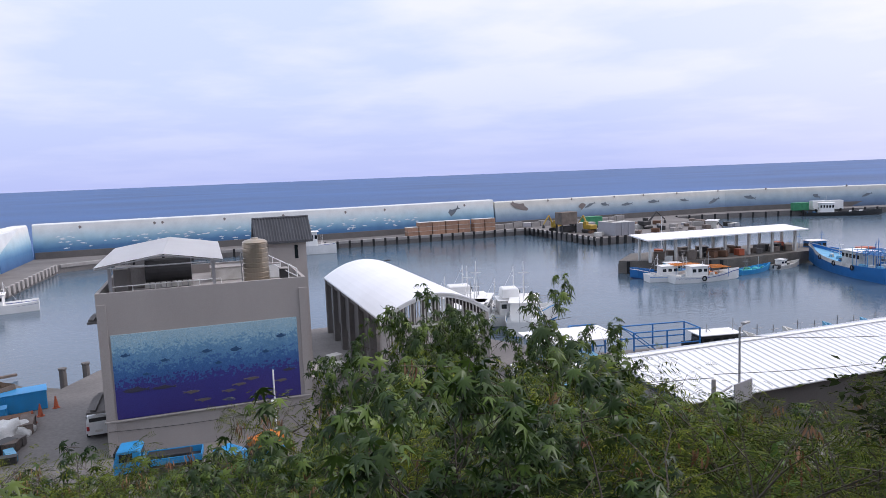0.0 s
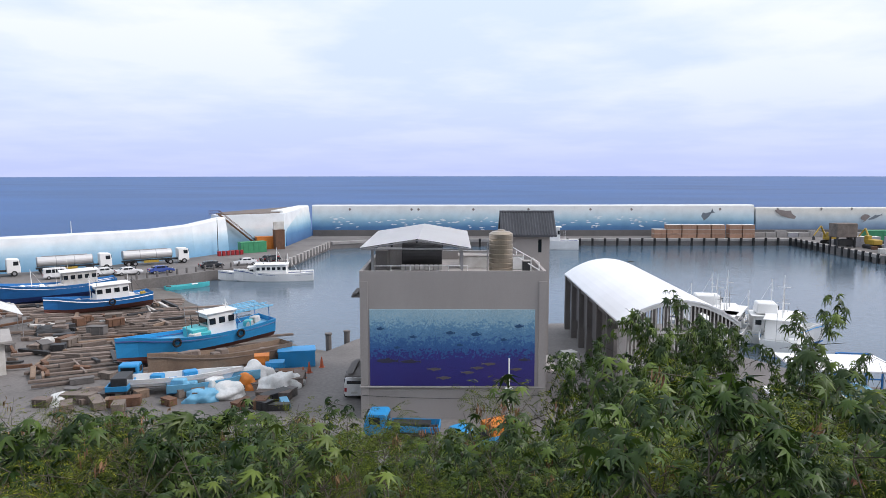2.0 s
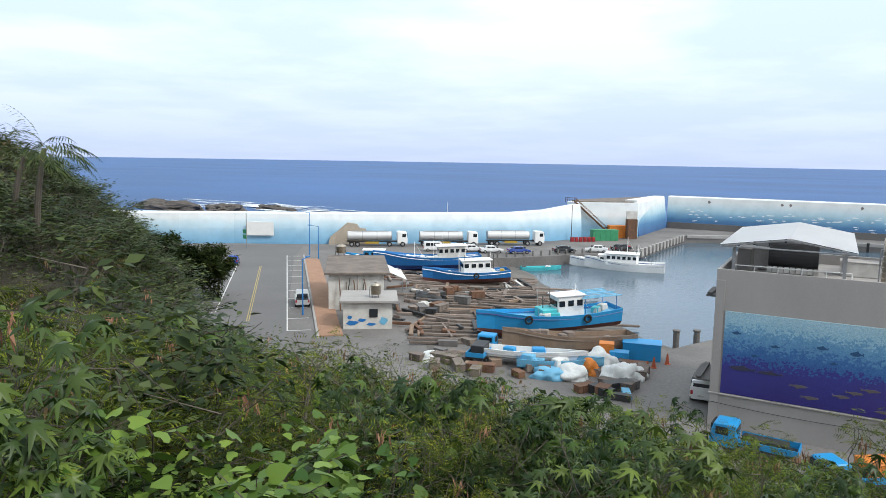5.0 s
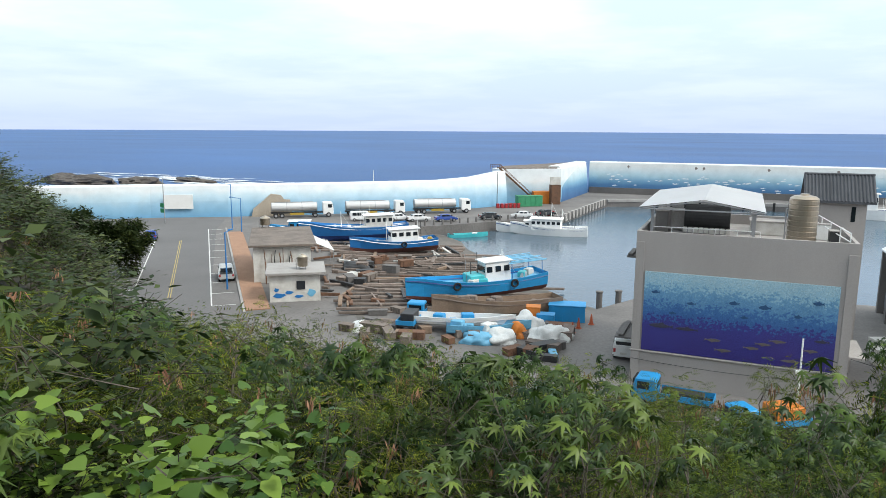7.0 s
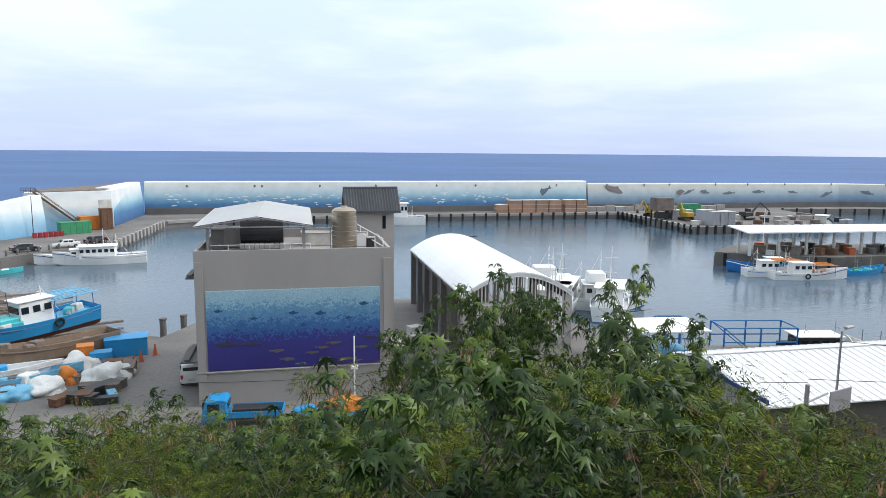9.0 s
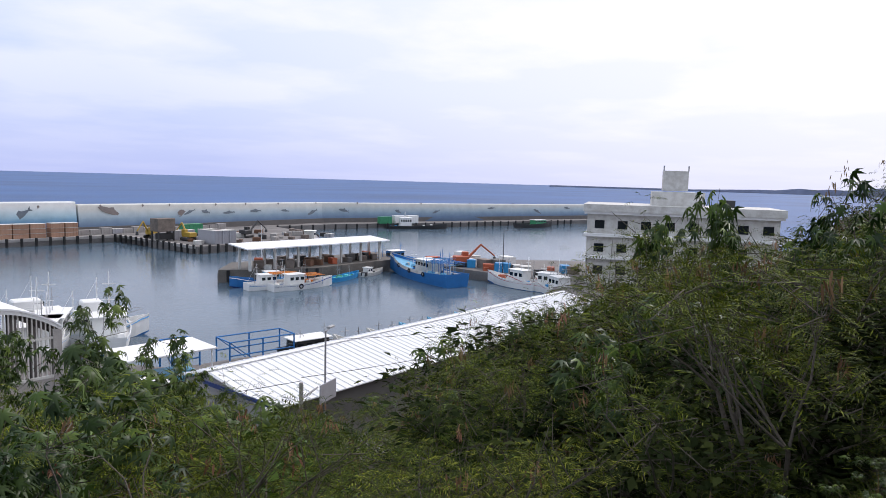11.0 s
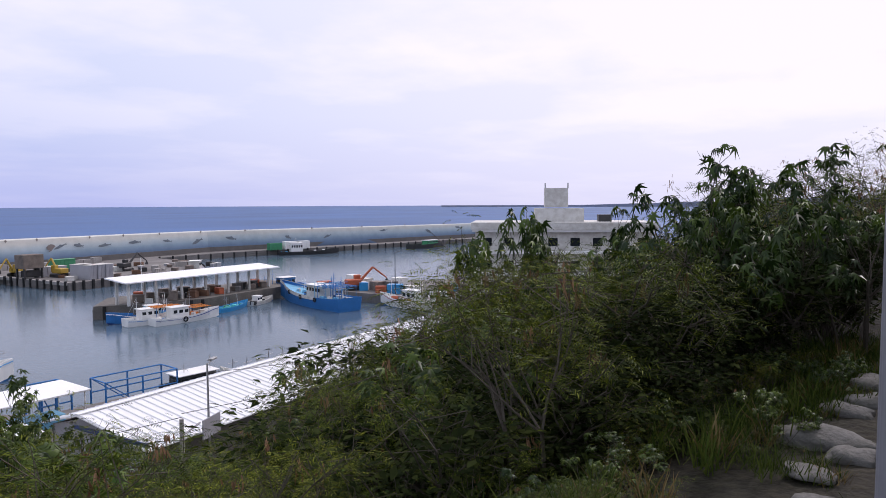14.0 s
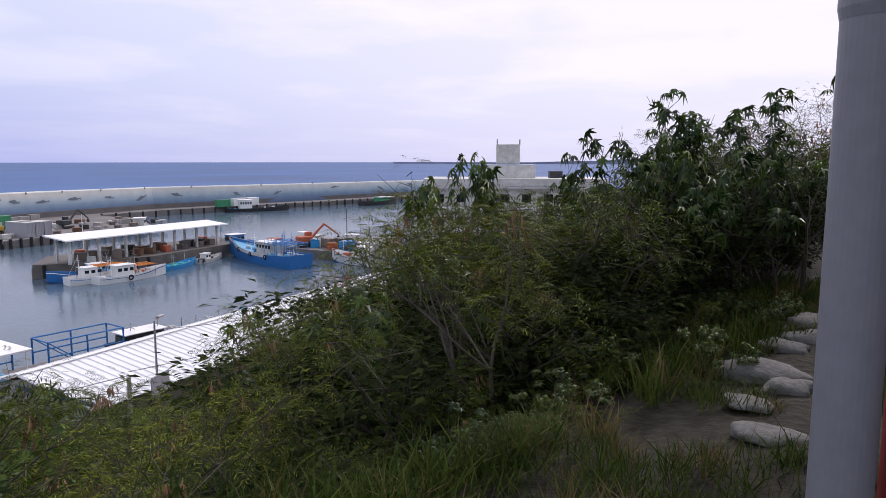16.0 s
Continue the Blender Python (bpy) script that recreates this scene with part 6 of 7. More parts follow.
boat("skiff", pose(-20.0, 55.6, 0.2, 0, 0, 25), 7.5, 1.9, 0.9, 0.3, "pale_blue", "bright_blue", "pale blue raft boat lying ashore", 0.3, "bright_blue", clutter=(("pale_blue", 4), ("tarp", 2)))
for x, y in ((-13.2, 61.0), (-12.4, 62.8), (-13.4, 59.4)):
    co = thing("traffic_cone", pose(x, y, 0), "orange traffic cone on the quay", "cone", "traffic cones")
    bm = B()
    lathe(bm, [(0.3, 0), (0.3, 0.05), (0.2, 0.06), (0.05, 1.0)], seg=10)
    part("cone_body", bm, "red_orange", co)
for x, y in ((-11.6, 73.2), (-13.4, 72.0), (-9.6, 74.6), (-8.8, 75.4)):
    co = thing("mooring_post", pose(x, y, -1.0), "dark mooring post at the water's edge", "post", "mooring posts")
    bm = B()
    lathe(bm, [(0.32, 0), (0.32, 1.9), (0.38, 1.95), (0.38, 2.1)], seg=10)
    part("post", bm, "dark_plaster", co)
for k in range(44):
    x, y = random.uniform(79, 109), random.uniform(102.6, 110)
    sz = random.uniform(0.5, 1.5)
    crate("pier_gear", x, y, 0.55, random.uniform(0, 180), (sz * 1.5, sz, sz), random.choice(("red_orange", "dark_metal", "old_wood", "dark_plaster", "rust", "dark_metal", "dark_plaster", "hut_roof", "dirty_white")), "nets and tubs heaped under the pier shelter", "pier gear", "gear", 2)
for k in range(34):
    x, y = random.uniform(112.5, 124), random.uniform(64, 93)
    sz = random.uniform(0.6, 2.2)
    crate("quay_gear", x, y, 0, random.uniform(0, 180), (sz * 1.5, sz, sz * 0.9), random.choice(("red_orange", "dark_metal", "old_wood", "bright_blue", "dirty_white", "dark_plaster", "white")), "fishing gear heaped on the quay", "quay gear", "gear", 2)
for x, y, rz_ in ((110, 70, 80), (109.5, 64, 95), (108, 60, 60)):
    boat("fishing_boat", pose(x, y, WATER - 0.7, 0, 0, rz_), 13, 3.8, 2.2, 1.0, "white", "blue", "white fishing boat with cluttered masts at the quay", 0.35, "dirty_white", "red", house=(-2, 3.4, 2.4, 2.4, "white"), masts=((-4, 5, "white"), (1, 4.5, "grey_metal"), (3.5, 4, "white")), clutter=(("dirty_white", 5), ("bright_blue", 4), ("red_orange", 2)))

# blue racks, boats and sheds on the near quay
def rack(m, L, W, H, label):
    th = thing("steel_rack", m, label, "rack", "blue steel racks")
    for sx in (-1, 0, 1):
        for sy in (-1, 1):
            bm = B()
            tube(bm, (sx * L / 2, sy * W / 2, 0), (sx * L / 2, sy * W / 2, H), 0.09, seg=6)
            part("upright", bm, "blue", th)
    for sy in (-1, 1):
        for z in (0.3, H * 0.55, H):
            bm = B()
            tube(bm, (-L / 2, sy * W / 2, z), (L / 2, sy * W / 2, z), 0.07, seg=6)
            part("side_bar", bm, "blue", th)
        bm = B()
        tube(bm, (-L / 2, sy * W / 2, H), (0, sy * W / 2, 0.2), 0.05, seg=5)
        part("brace", bm, "blue", th)
    for sx in (-1, 1):
        bm = B()
        tube(bm, (sx * L / 2, -W / 2, H), (sx * L / 2, W / 2, H), 0.07, seg=6)
        part("cross_bar", bm, "blue", th)


rack(pose(42.5, 57.0, -1.2, 0, 0, -9), 7.0, 3.0, 3.0, "blue painted steel landing rack at the quay")
rack(pose(35.0, 58.5, -1.0, 0, 0, -9), 2.6, 3.0, 3.2, "narrow blue steel frame at the quay")
boat("raft_boat", pose(49.5, 57.2, WATER - 0.5, 0, 0, 170), 7.5, 3.0, 1.6, 0.5, "dark_metal", "dark_metal", "dark hulled raft boat with a black cover", 0.3, "dark_metal", house=(0, 4.2, 2.4, 1.6, "dark_metal"), masts=((-2, 3, "grey_metal"), (1, 2.6, "grey_metal")))
for k in range(6):
    boat("raft_boat", pose(55 + 5.2 * k, 56.0 - 0.35 * k, WATER - 0.5, 0, 0, random.uniform(75, 100)), 6.5, 2.0, 1.3, 0.6, random.choice(("pale_blue", "dirty_white", "bright_blue")), "blue", "small raft boat moored behind the ribbed shed", 0.35, "dirty_white", masts=((-1, 2.6, "grey_metal"), (1.2, 2.2, "grey_metal")), clutter=(("dirty_white", 2),))
for x, y, sx, sy, h in ((30.5, 54.0, 8.0, 5.0, 3.0), (24.6, 47.0, 5.0, 3.5, 2.6), (20.0, 43.6, 4.2, 3.0, 2.2)):
    st = thing("market_stall", pose(x, y, 0, 0, 0, -6), "small stall with a flat white roof near the hall", "stall", "market stalls")
    bm = B()
    bx(bm, (0, 0, h), (sx, sy, 0.16), bevel=0.03)
    part("roof_sheet", bm, "white_roof", st)
    for px_ in (-1, 1):
        for py_ in (-1, 1):
            bm = B()
            tube(bm, (px_ * sx * 0.45, py_ * sy * 0.45, 0), (px_ * sx * 0.45, py_ * sy * 0.45, h), 0.06, seg=6)
            part("post", bm, "white", st)
    bm = B()
    bx(bm, (0, 0.3, 0.5), (sx * 0.7, sy * 0.4, 1.0), bevel=0.05)
    part("counter", bm, "pale_blue", st)
for x, y in ((11.6, 47.5), (12.4, 48.6), (13.2, 46.0), (10.6, 61), (10.9, 64)):
    crate("storage_box", x, y, 0, random.uniform(0, 60), (1.3, 1.0, 1.2), "dirty_white", "white storage box standing near the hall", "storage boxes", "box", 2)
up = thing("utility_pole", pose(26.4, 30.6, hill_z(26.4, 30.6) - 0.2), "grey utility pole with a bracket and back of a sign", "pole")
bm = B()
tube(bm, (0, 0, 0), (0, 0, 6.4), 0.16, 0.12, 8)
part("shaft", bm, "concrete", up)
bm = B()
tube(bm, (0, 0, 5.4), (1.8, 0.6, 5.6), 0.06, seg=6)
part("bracket", bm, "grey_metal", up)
bm = B()
bx(bm, (3.0, 1.0, 5.0), (1.9, 0.08, 1.2), rz=0.3)
part("sign_back", bm, "grey_box", up)
for a, b, sag in (((26.4, 30.6, 6.2), (75, 29, 6.4), 1.2), ((30.4, 33.0, 7.4), (75, 31, 6.9), 1.4), ((26.4, 30.6, 6.0), (6.8, 49.1, 3.6), 0.6), ((6.6, 49.1, 1.9), (-6.8, 49.1, 1.8), 0.25)):
    th = thing("cable", pose(0, 0, 0), "thin dark sagging cable", "cable", "cables")
    bm = B()
    pts = [Vector(a).lerp(Vector(b), i / 12) - Vector((0, 0, sag * 4 * (i / 12) * (1 - i / 12))) for i in range(13)]
    wire_of(bm, pts, 0.022)
    part("wire", bm, "dark_metal", th)

# sea creatures painted on the breakwater
M["paint_grey"] = mat("grey_creature_paint", (0.16, 0.19, 0.22), 0.8, 0.2, 0.6, 6, 0.1)
M["paint_brown"] = mat("brown_creature_paint", (0.22, 0.19, 0.18), 0.8, 0.2, 0.6, 6, 0.1)
M["paint_white"] = mat("white_creature_paint", (0.7, 0.74, 0.76), 0.8, 0.1, 0.6, 6, 0.1)


def painted(x, z, ln, h, material, tilt, label, line=FARWALL):
    for (x0, y0), (x1, y1) in zip(line, line[1:]):
        if x0 <= x <= x1:
            f = (x - x0) / (x1 - x0)
            ang = math.degrees(math.atan2(y1 - y0, x1 - x0))
            back = 0.28 * z / 4.4 if z < 4.4 else 0.28 + 0.52 * (z - 4.4) / 4.2
            th = thing("painted_creature", pose(x, y0 + (y1 - y0) * f + back - 0.06, z, -6, tilt, ang), label, "mural figure", "painted sea creatures")
            fish_mesh("figure", ln, h, material, th, pose(0, 0, 0))
            return


painted(73.5, 5.4, 6.5, 1.7, "paint_grey", -35, "leaping grey orca relief on the breakwater wall")
painted(98, 5.9, 8.5, 1.9, "paint_brown", 20, "brown sperm whale relief on the breakwater wall")
painted(121, 5.0, 2.2, 3.2, "paint_brown", 80, "upright brown figure relief on the breakwater wall")
for x in (124, 130, 139, 150, 163, 176, 190, 214, 232, 262, 290, 310):
    painted(x, random.uniform(3.6, 5.6), random.uniform(3.0, 6.0), random.uniform(0.7, 1.2), "paint_grey", random.uniform(-25, 25), "grey dolphin relief on the breakwater wall")
for k in range(110):
    painted(random.uniform(-38, 62), random.gauss(4.0, 1.1), random.uniform(0.7, 1.6), 0.28, "paint_white", random.uniform(-8, 8), "small white fish painted on the wall")
for x in (-30, -12, -10, 6, 22, 40, 52, 78, 95, 108, 117, 134, 146, 160, 178, 196, 225, 250, 275, 300):
    painted(x, 7.6, 0.9, 0.7, "paint_brown", 90, "small brown sea figure near the wall top")

# rocks, surf and the far coast
for x, y, s in ((-212, 172, (13, 6, 3.4)), (-196, 182, (9, 5, 2.6)), (-226, 176, (9, 5, 2.8)), (-190, 200, (7, 3.5, 1.8)), (-180, 197, (5, 2.5, 1.3))):
    th = thing("sea_rock", pose(x, y, -2.2), "dark rock standing in the surf", "rock", "sea rocks")
    bm = B()
    bmesh.ops.create_icosphere(bm, subdivisions=4, radius=1.0)
    for v in bm.verts:
        k = 1 + 0.5 * noise.noise(v.co * 1.8 + Vector((x, y, 0))) + 0.2 * noise.noise(v.co * 5 + Vector((x, y, 0)))
        v.co = Vector((v.co.x * s[0] * k, v.co.y * s[1] * k, v.co.z * s[2] * k))
    part("rock_body", bm, "rock", th)
bm = B()
for k in range(90):
    x, y = -203 + random.gauss(0, 24), 203 + random.gauss(0, 9)
    n = 14
    r = [random.uniform(0.5, 1.0) for _ in range(n)]
    sx, sy = random.uniform(3, 12), random.uniform(0.6, 1.8)
    vs = [bm.verts.new((x + sx * r[i] * math.cos(2 * math.pi * i / n), y + sy * r[i] * math.sin(2 * math.pi * i / n), WATER - 0.2 + 0.004 * k)) for i in range(n)]
    bm.faces.new(vs)
ob = structure("surf", bm, "foam", "white breaking surf round the rocks", "surf")
bm = B()
M["far_land"] = mat("hazy_far_land", (0.26, 0.28, 0.36), 0.95, 0.15, 0.004, 0.02, 0.0)
prev = None
for k in range(90):
    a = radians(60 + 50 * k / 89)
    d = 3300 - 12 * k
    h = 4 + 34 * min(1, max(0, (k - 20) / 30)) * (0.7 + 0.5 * noise.noise(Vector((k * 0.35, 0, 0)))) + (4 * random.random() if k > 30 else 1)
    row = [bm.verts.new((d * math.sin(a), d * math.cos(a), WATER - 0.3)), bm.verts.new((d * math.sin(a), d * math.cos(a), h)), bm.verts.new(((d + 300) * math.sin(a), (d + 300) * math.cos(a), h))]
    if prev:
        for i in range(2):
            bm.faces.new((prev[i], row[i], row[i + 1], prev[i + 1]))
    prev = row
structure("backdrop_coast", bm, "far_land", "hazy low coastline across the bay", "coast")

wp = thing("white_pole", pose(3.75, 46.2, 0), "thin white pole with a lamp before the mural", "pole")
bm = B()
tube(bm, (0, 0, 0), (0, 0, 5.4), 0.06, 0.05, 8)
part("shaft", bm, "white", wp)
bm = B()
bx(bm, (0, 0, 3.2), (0.5, 0.3, 0.25), bevel=0.04)
part("lamp_box", bm, "white", wp)

# ---- plants ----
rng = np.random.default_rng(7)


def scatter(name, tv, tf, pos, rot, scl, material, parent=None, label=""):
    """One mesh of many copies of a small leaf shape: tv its corners, tf its faces, rot 3x3 turns, scl sizes."""
    tv = np.asarray(tv, float)
    n, k = len(pos), len(tv)
    v = np.einsum("nij,kj->nki", rot, tv) * np.asarray(scl)[:, None, None] + np.asarray(pos)[:, None, :]
    faces = []
    loops = np.concatenate([np.asarray(f) for f in tf])
    lens = np.array([len(f) for f in tf])
    me = bpy.data.meshes.new(name)
    me.vertices.add(n * k)
    me.vertices.foreach_set("co", v.reshape(-1).astype(np.float32))
    alll = (loops[None, :] + (np.arange(n) * k)[:, None]).reshape(-1)
    me.loops.add(len(alll))
    me.loops.foreach_set("vertex_index", alll.astype(np.int32))
    ls = np.concatenate([[0], np.cumsum(np.tile(lens, n))[:-1]])
    me.polygons.add(n * len(tf))
    me.polygons.foreach_set("loop_start", ls.astype(np.int32))
    me.update(calc_edges=True)
    me.materials.append(M[material])
    ob = new(name, me)
    if parent is not None:
        ob.parent = parent
    if label:
        ob["label"] = label
    return ob


def turns(direction, roll=None):
    """3x3 turns that lay a leaf's x axis along each direction, with its face mostly up."""
    d = np.asarray(direction, float)
    d = d / np.linalg.norm(d, axis=1)[:, None]
    up = np.tile(np.array([0.0, 0.0, 1.0]), (len(d), 1)) + rng.normal(0, 0.35, (len(d), 3))
    y = np.cross(up, d)
    y /= np.linalg.norm(y, axis=1)[:, None] + 1e-9
    z = np.cross(d, y)
    return np.stack([d, y, z], axis=2)


# leaf shapes, 1 long
PALM_V, PALM_F = [(0, 0, 0.02)], []
for i in range(8):
    a = -2.5 + (i - 0.5) * 5.0 / 6
    PALM_V.append((0.30 * math.cos(a) + 0.06, 0.30 * math.sin(a), -0.05))
for i in range(7):
    a = -2.5 + i * 5.0 / 6
    r = 1.0 - 0.42 * (abs(i - 3) / 3) ** 1.4
    PALM_V.append((r * math.cos(a), r * math.sin(a), -0.12 - 0.42 * r))
    PALM_F.append((0, 1 + i, 9 + i, 2 + i))
FEATH_V, FEATH_F = [], []
for i in range(5):
    x = 0.16 + i * 0.18
    ln = 0.42 * (1 - abs(i - 2) * 0.14)
    for sg in (-1, 1):
        b0 = len(FEATH_V)
        z = -x * x * 0.3
        FEATH_V += [(x - 0.02, 0, z), (x + 0.09, sg * ln * 0.5, z - 0.02), (x + 0.13, sg * ln, z - 0.09), (x + 0.04, sg * ln * 0.55, z - 0.03)]
        FEATH_F += [(b0, b0 + 1, b0 + 2, b0 + 3)]
LEAF_V, LEAF_F = [(0, 0, 0), (0.45, -0.24, 0.03), (1, 0, -0.12), (0.45, 0.24, 0.03)], [(0, 1, 2, 3)]
HEART_V, HEART_F = [(0, 0, 0), (-0.14, -0.3, -0.03), (0.1, -0.5, -0.05), (0.55, -0.36, -0.05), (1, 0, -0.16), (0.55, 0.36, -0.05), (0.1, 0.5, -0.05), (-0.14, 0.3, -0.03)], [(0, 1, 2, 3, 4), (0, 4, 5, 6, 7)]
POD_V, POD_F = [(0, -0.05, 0), (0, 0.05, 0), (0.5, 0.09, -0.02), (1, 0.0, 0), (0.5, -0.09, -0.02)], [(0, 4, 3, 2, 1)]
NEEDLE_V, NEEDLE_F = [(0, -0.05, 0), (0, 0.05, 0), (1, 0.02, -0.1), (1, -0.02, -0.1)], [(0, 1, 2, 3)]


def skeleton_of(height, spread, stems, seed, crook=0.25, depth0=2, forks=(2, 3, 3), thick=0.04):
    """Stems and twigs of a shrub: a list of (a, b, r0, r1) and the twig ends with their directions."""
    r = random.Random(seed)
    bars, ends = [], []

    def grow(p, d, ln, rad, depth):
        q = p
        for _ in range(3):
            d2 = (d + Vector((r.uniform(-crook, crook), r.uniform(-crook, crook), r.uniform(-0.05, 0.15)))).normalized()
            e = q + d2 * ln / 3
            bars.append((q.copy(), e.copy(), rad, rad * 0.82))
            q, d, rad = e, d2, rad * 0.82
        if depth == 0:
            ends.append((q, d))
            return
        for _ in range(r.choice(forks)):
            a = r.uniform(0, 2 * math.pi)
            side = Vector((math.cos(a), math.sin(a), r.uniform(-0.1, 0.5)))
            grow(q, (d + side * r.uniform(0.6, 1.2)).normalized(), ln * r.uniform(0.5, 0.8), rad * 0.7, depth - 1)
    for i in range(stems):
        a = 2 * math.pi * i / stems + r.uniform(-0.4, 0.4)
        lean = spread * r.uniform(0.2, 0.7)
        d = Vector((math.cos(a) * lean, math.sin(a) * lean, 1)).normalized()
        grow(Vector((0.1 * math.cos(a), 0.1 * math.sin(a), -0.3)), d, height * r.uniform(0.3, 0.55), thick, depth0)
    return bars, ends


HEIGHT = {}
#        leaves at an end, size, spread of the clump, bare twigs at an end, leaf shape, material
LEAVES = {
    "palmate": (10, 0.18, 0.20, 1, PALM_V, PALM_F, "castor"),
    "feather": (15, 0.185, 0.26, 1, FEATH_V, FEATH_F, "feather"),
    "far": (13, 0.20, 0.28, 1, FEATH_V[8:32], [f for f in FEATH_F[:6]], "feather"),
    "vine": (26, 0.125, 0.34, 1, HEART_V, HEART_F, "vine"),
    "scrub": (20, 0.19, 0.40, 2, LEAF_V, LEAF_F, "scrub"),
    # filler bush, its leaves near black in place of shade between the shrubs
    "dark": (34, 0.15, 0.36, 2, LEAF_V, LEAF_F, "needle_shade_leaf"),
}


def shrub(name, kind, height, spread, stems, seed, label, depth=2, forks=(2, 3, 3), thick=0.035, category="shrub", group="shrubs on the hillside"):
    """A plant at the origin: stems, bare twigs and clumps of leaves at the twig ends."""
    th = thing(name, pose(0, 0, -90), label, category, group)
    bars, ends = skeleton_of(height, spread, stems, seed, 0.28, depth, forks, thick)
    n, size, rad, twigs, lv, lf, material = LEAVES[kind]
    r = np.random.default_rng(seed)
    bm = B()
    for a, b, r0, r1 in bars:
        tube(bm, a, b, r0, r1, 5, False)
    P, D, S = [], [], []
    for e, d in ends:
        for k in range(twigs):
            a = r.uniform(0, 2 * math.pi)
            o = Vector((math.cos(a), math.sin(a), r.uniform(-0.7, 0.7))) * r.uniform(0.25, 0.6)
            tube(bm, e - d * r.uniform(0.0, 0.7), e - d * 0.2 + o, 0.007, 0.003, 3, False)
        for i in range(n):
            a = 2 * math.pi * i / n + r.uniform(0, 1)
            if kind == "palmate":
                out = np.array([math.cos(a), math.sin(a), r.uniform(-1.1, 0.15)])
                base = np.array(e) + np.array([math.cos(a), math.sin(a), 0]) * r.uniform(0.05, 0.2) + np.array([0, 0, r.uniform(-0.22, 0.12)])
            else:
                out = np.array([math.cos(a), math.sin(a), r.uniform(-0.6, 0.45)])
                base = np.array(e) + out * rad * r.uniform(0.05, 1.0) + np.array(d) * r.uniform(-0.35, 0.15)
            P.append(base), D.append(out), S.append(size * r.uniform(0.55, 1.2))
    part("stem", bm, "bark", th)
    P, D, S = np.array(P), np.array(D), np.array(S)
    scatter("crown", lv, lf, P, turns(D), S, material, th)
    HEIGHT[th.name] = float(np.percentile(P[:, 2], 97)) + 0.1
    if kind in ("feather", "far"):
        pp, dd = [], []
        for i in range(seed % 3, len(ends), 4 if seed > 60 else 9):
            c = np.array(ends[i][0]) + r.normal(0, 0.12, 3)
            for j in range(11):
                pp.append(c + r.normal(0, 0.045, 3))
                dd.append([r.normal(0, 0.28), r.normal(0, 0.28), -1.0])
        scatter("pod_bunch", POD_V, POD_F, np.array(pp), turns(np.array(dd)), r.uniform(0.09, 0.15, len(pp)), "dry_leaf", th, "hanging dry brown seed pods")["kind"] = "stuff"
    return th


PROTO = {
    "palmate": [shrub("castor_shrub", "palmate", 3.0, 1.0, 5, s, "green shrub with drooping palmate leaves on the slope") for s in (11, 12, 13, 14)],
    "feather": [shrub("leucaena_shrub", "feather", 3.0, 0.9, 6, s, "feathery green shrub with dry brown seed pods") for s in (21, 22, 23, 24)],
    "scrub": [shrub("scrub_bush", "scrub", 2.8, 1.0, 5, s, "dense dull green scrub bush on the hillside") for s in (31, 32, 33)],
    "vine": [shrub("vine_tangle", "vine", 1.6, 0.6, 4, s, "bright green heart leaved vine climbing over scrub", forks=(1, 2, 2)) for s in (41, 42)],
    "far": [shrub("leucaena_shrub", "far", 3.0, 0.9, 5, s, "feathery green shrub with dry brown seed pods") for s in (25, 26, 27)],
    # added bushes, not a species of the slope: their colour carries the shade
    "dark": [shrub("dark_thicket", "dark", 2.4, 1.2, 6, s, "added near-black thicket standing in for shade under taller shrubs", group="dark thickets") for s in (71, 72, 73)],
    "open": [shrub("mulberry_tree", "palmate", 5.6, 0.35, 3, s, "open crowned young tree with drooping lobed leaves and bare grey limbs", 4, (2, 2, 3), 0.06, "tree", "young trees on the slope") for s in (51, 52, 53)],
    "sapling": [shrub("leucaena_sapling", "feather", 3.2, 0.5, 2, s, "slender feathery sapling hung with dry pods", forks=(1, 2, 2), group="saplings on the slope") for s in (61, 62, 63)],
}
USED = set()


def plant(kind, x, y, h, wide=1.0):
    """Stands a shrub of about the height h on the hill."""
    i = random.randrange(len(PROTO[kind]))
    p = PROTO[kind][i]
    k = h / HEIGHT[p.name]
    w = min(max(k, 0.55), 1.5) * wide
    m = pose(x, y, hill_z(x, y) - 0.1, random.uniform(-6, 6), random.uniform(-6, 6), random.uniform(0, 360)) @ Matrix.Diagonal((w, w, k, 1))
    if (kind, i) not in USED:
        USED.add((kind, i))
        p.matrix_basis = m
        return p
    c = copy_thing(p, m)
    c.matrix_basis = m
    return c


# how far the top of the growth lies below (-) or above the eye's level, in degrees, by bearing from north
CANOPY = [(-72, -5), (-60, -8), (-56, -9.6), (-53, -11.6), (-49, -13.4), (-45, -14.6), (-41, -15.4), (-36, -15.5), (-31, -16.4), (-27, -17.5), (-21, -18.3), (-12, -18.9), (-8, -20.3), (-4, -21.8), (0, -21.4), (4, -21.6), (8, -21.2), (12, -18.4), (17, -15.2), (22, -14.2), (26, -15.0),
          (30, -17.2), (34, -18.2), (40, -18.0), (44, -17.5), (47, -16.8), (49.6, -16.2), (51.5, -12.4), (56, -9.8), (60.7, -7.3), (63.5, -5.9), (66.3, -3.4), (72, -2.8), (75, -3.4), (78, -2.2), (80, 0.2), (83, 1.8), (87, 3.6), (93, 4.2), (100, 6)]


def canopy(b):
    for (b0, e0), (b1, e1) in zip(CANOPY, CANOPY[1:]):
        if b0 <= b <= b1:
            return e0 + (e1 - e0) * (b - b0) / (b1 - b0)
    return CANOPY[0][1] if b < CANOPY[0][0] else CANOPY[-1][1]


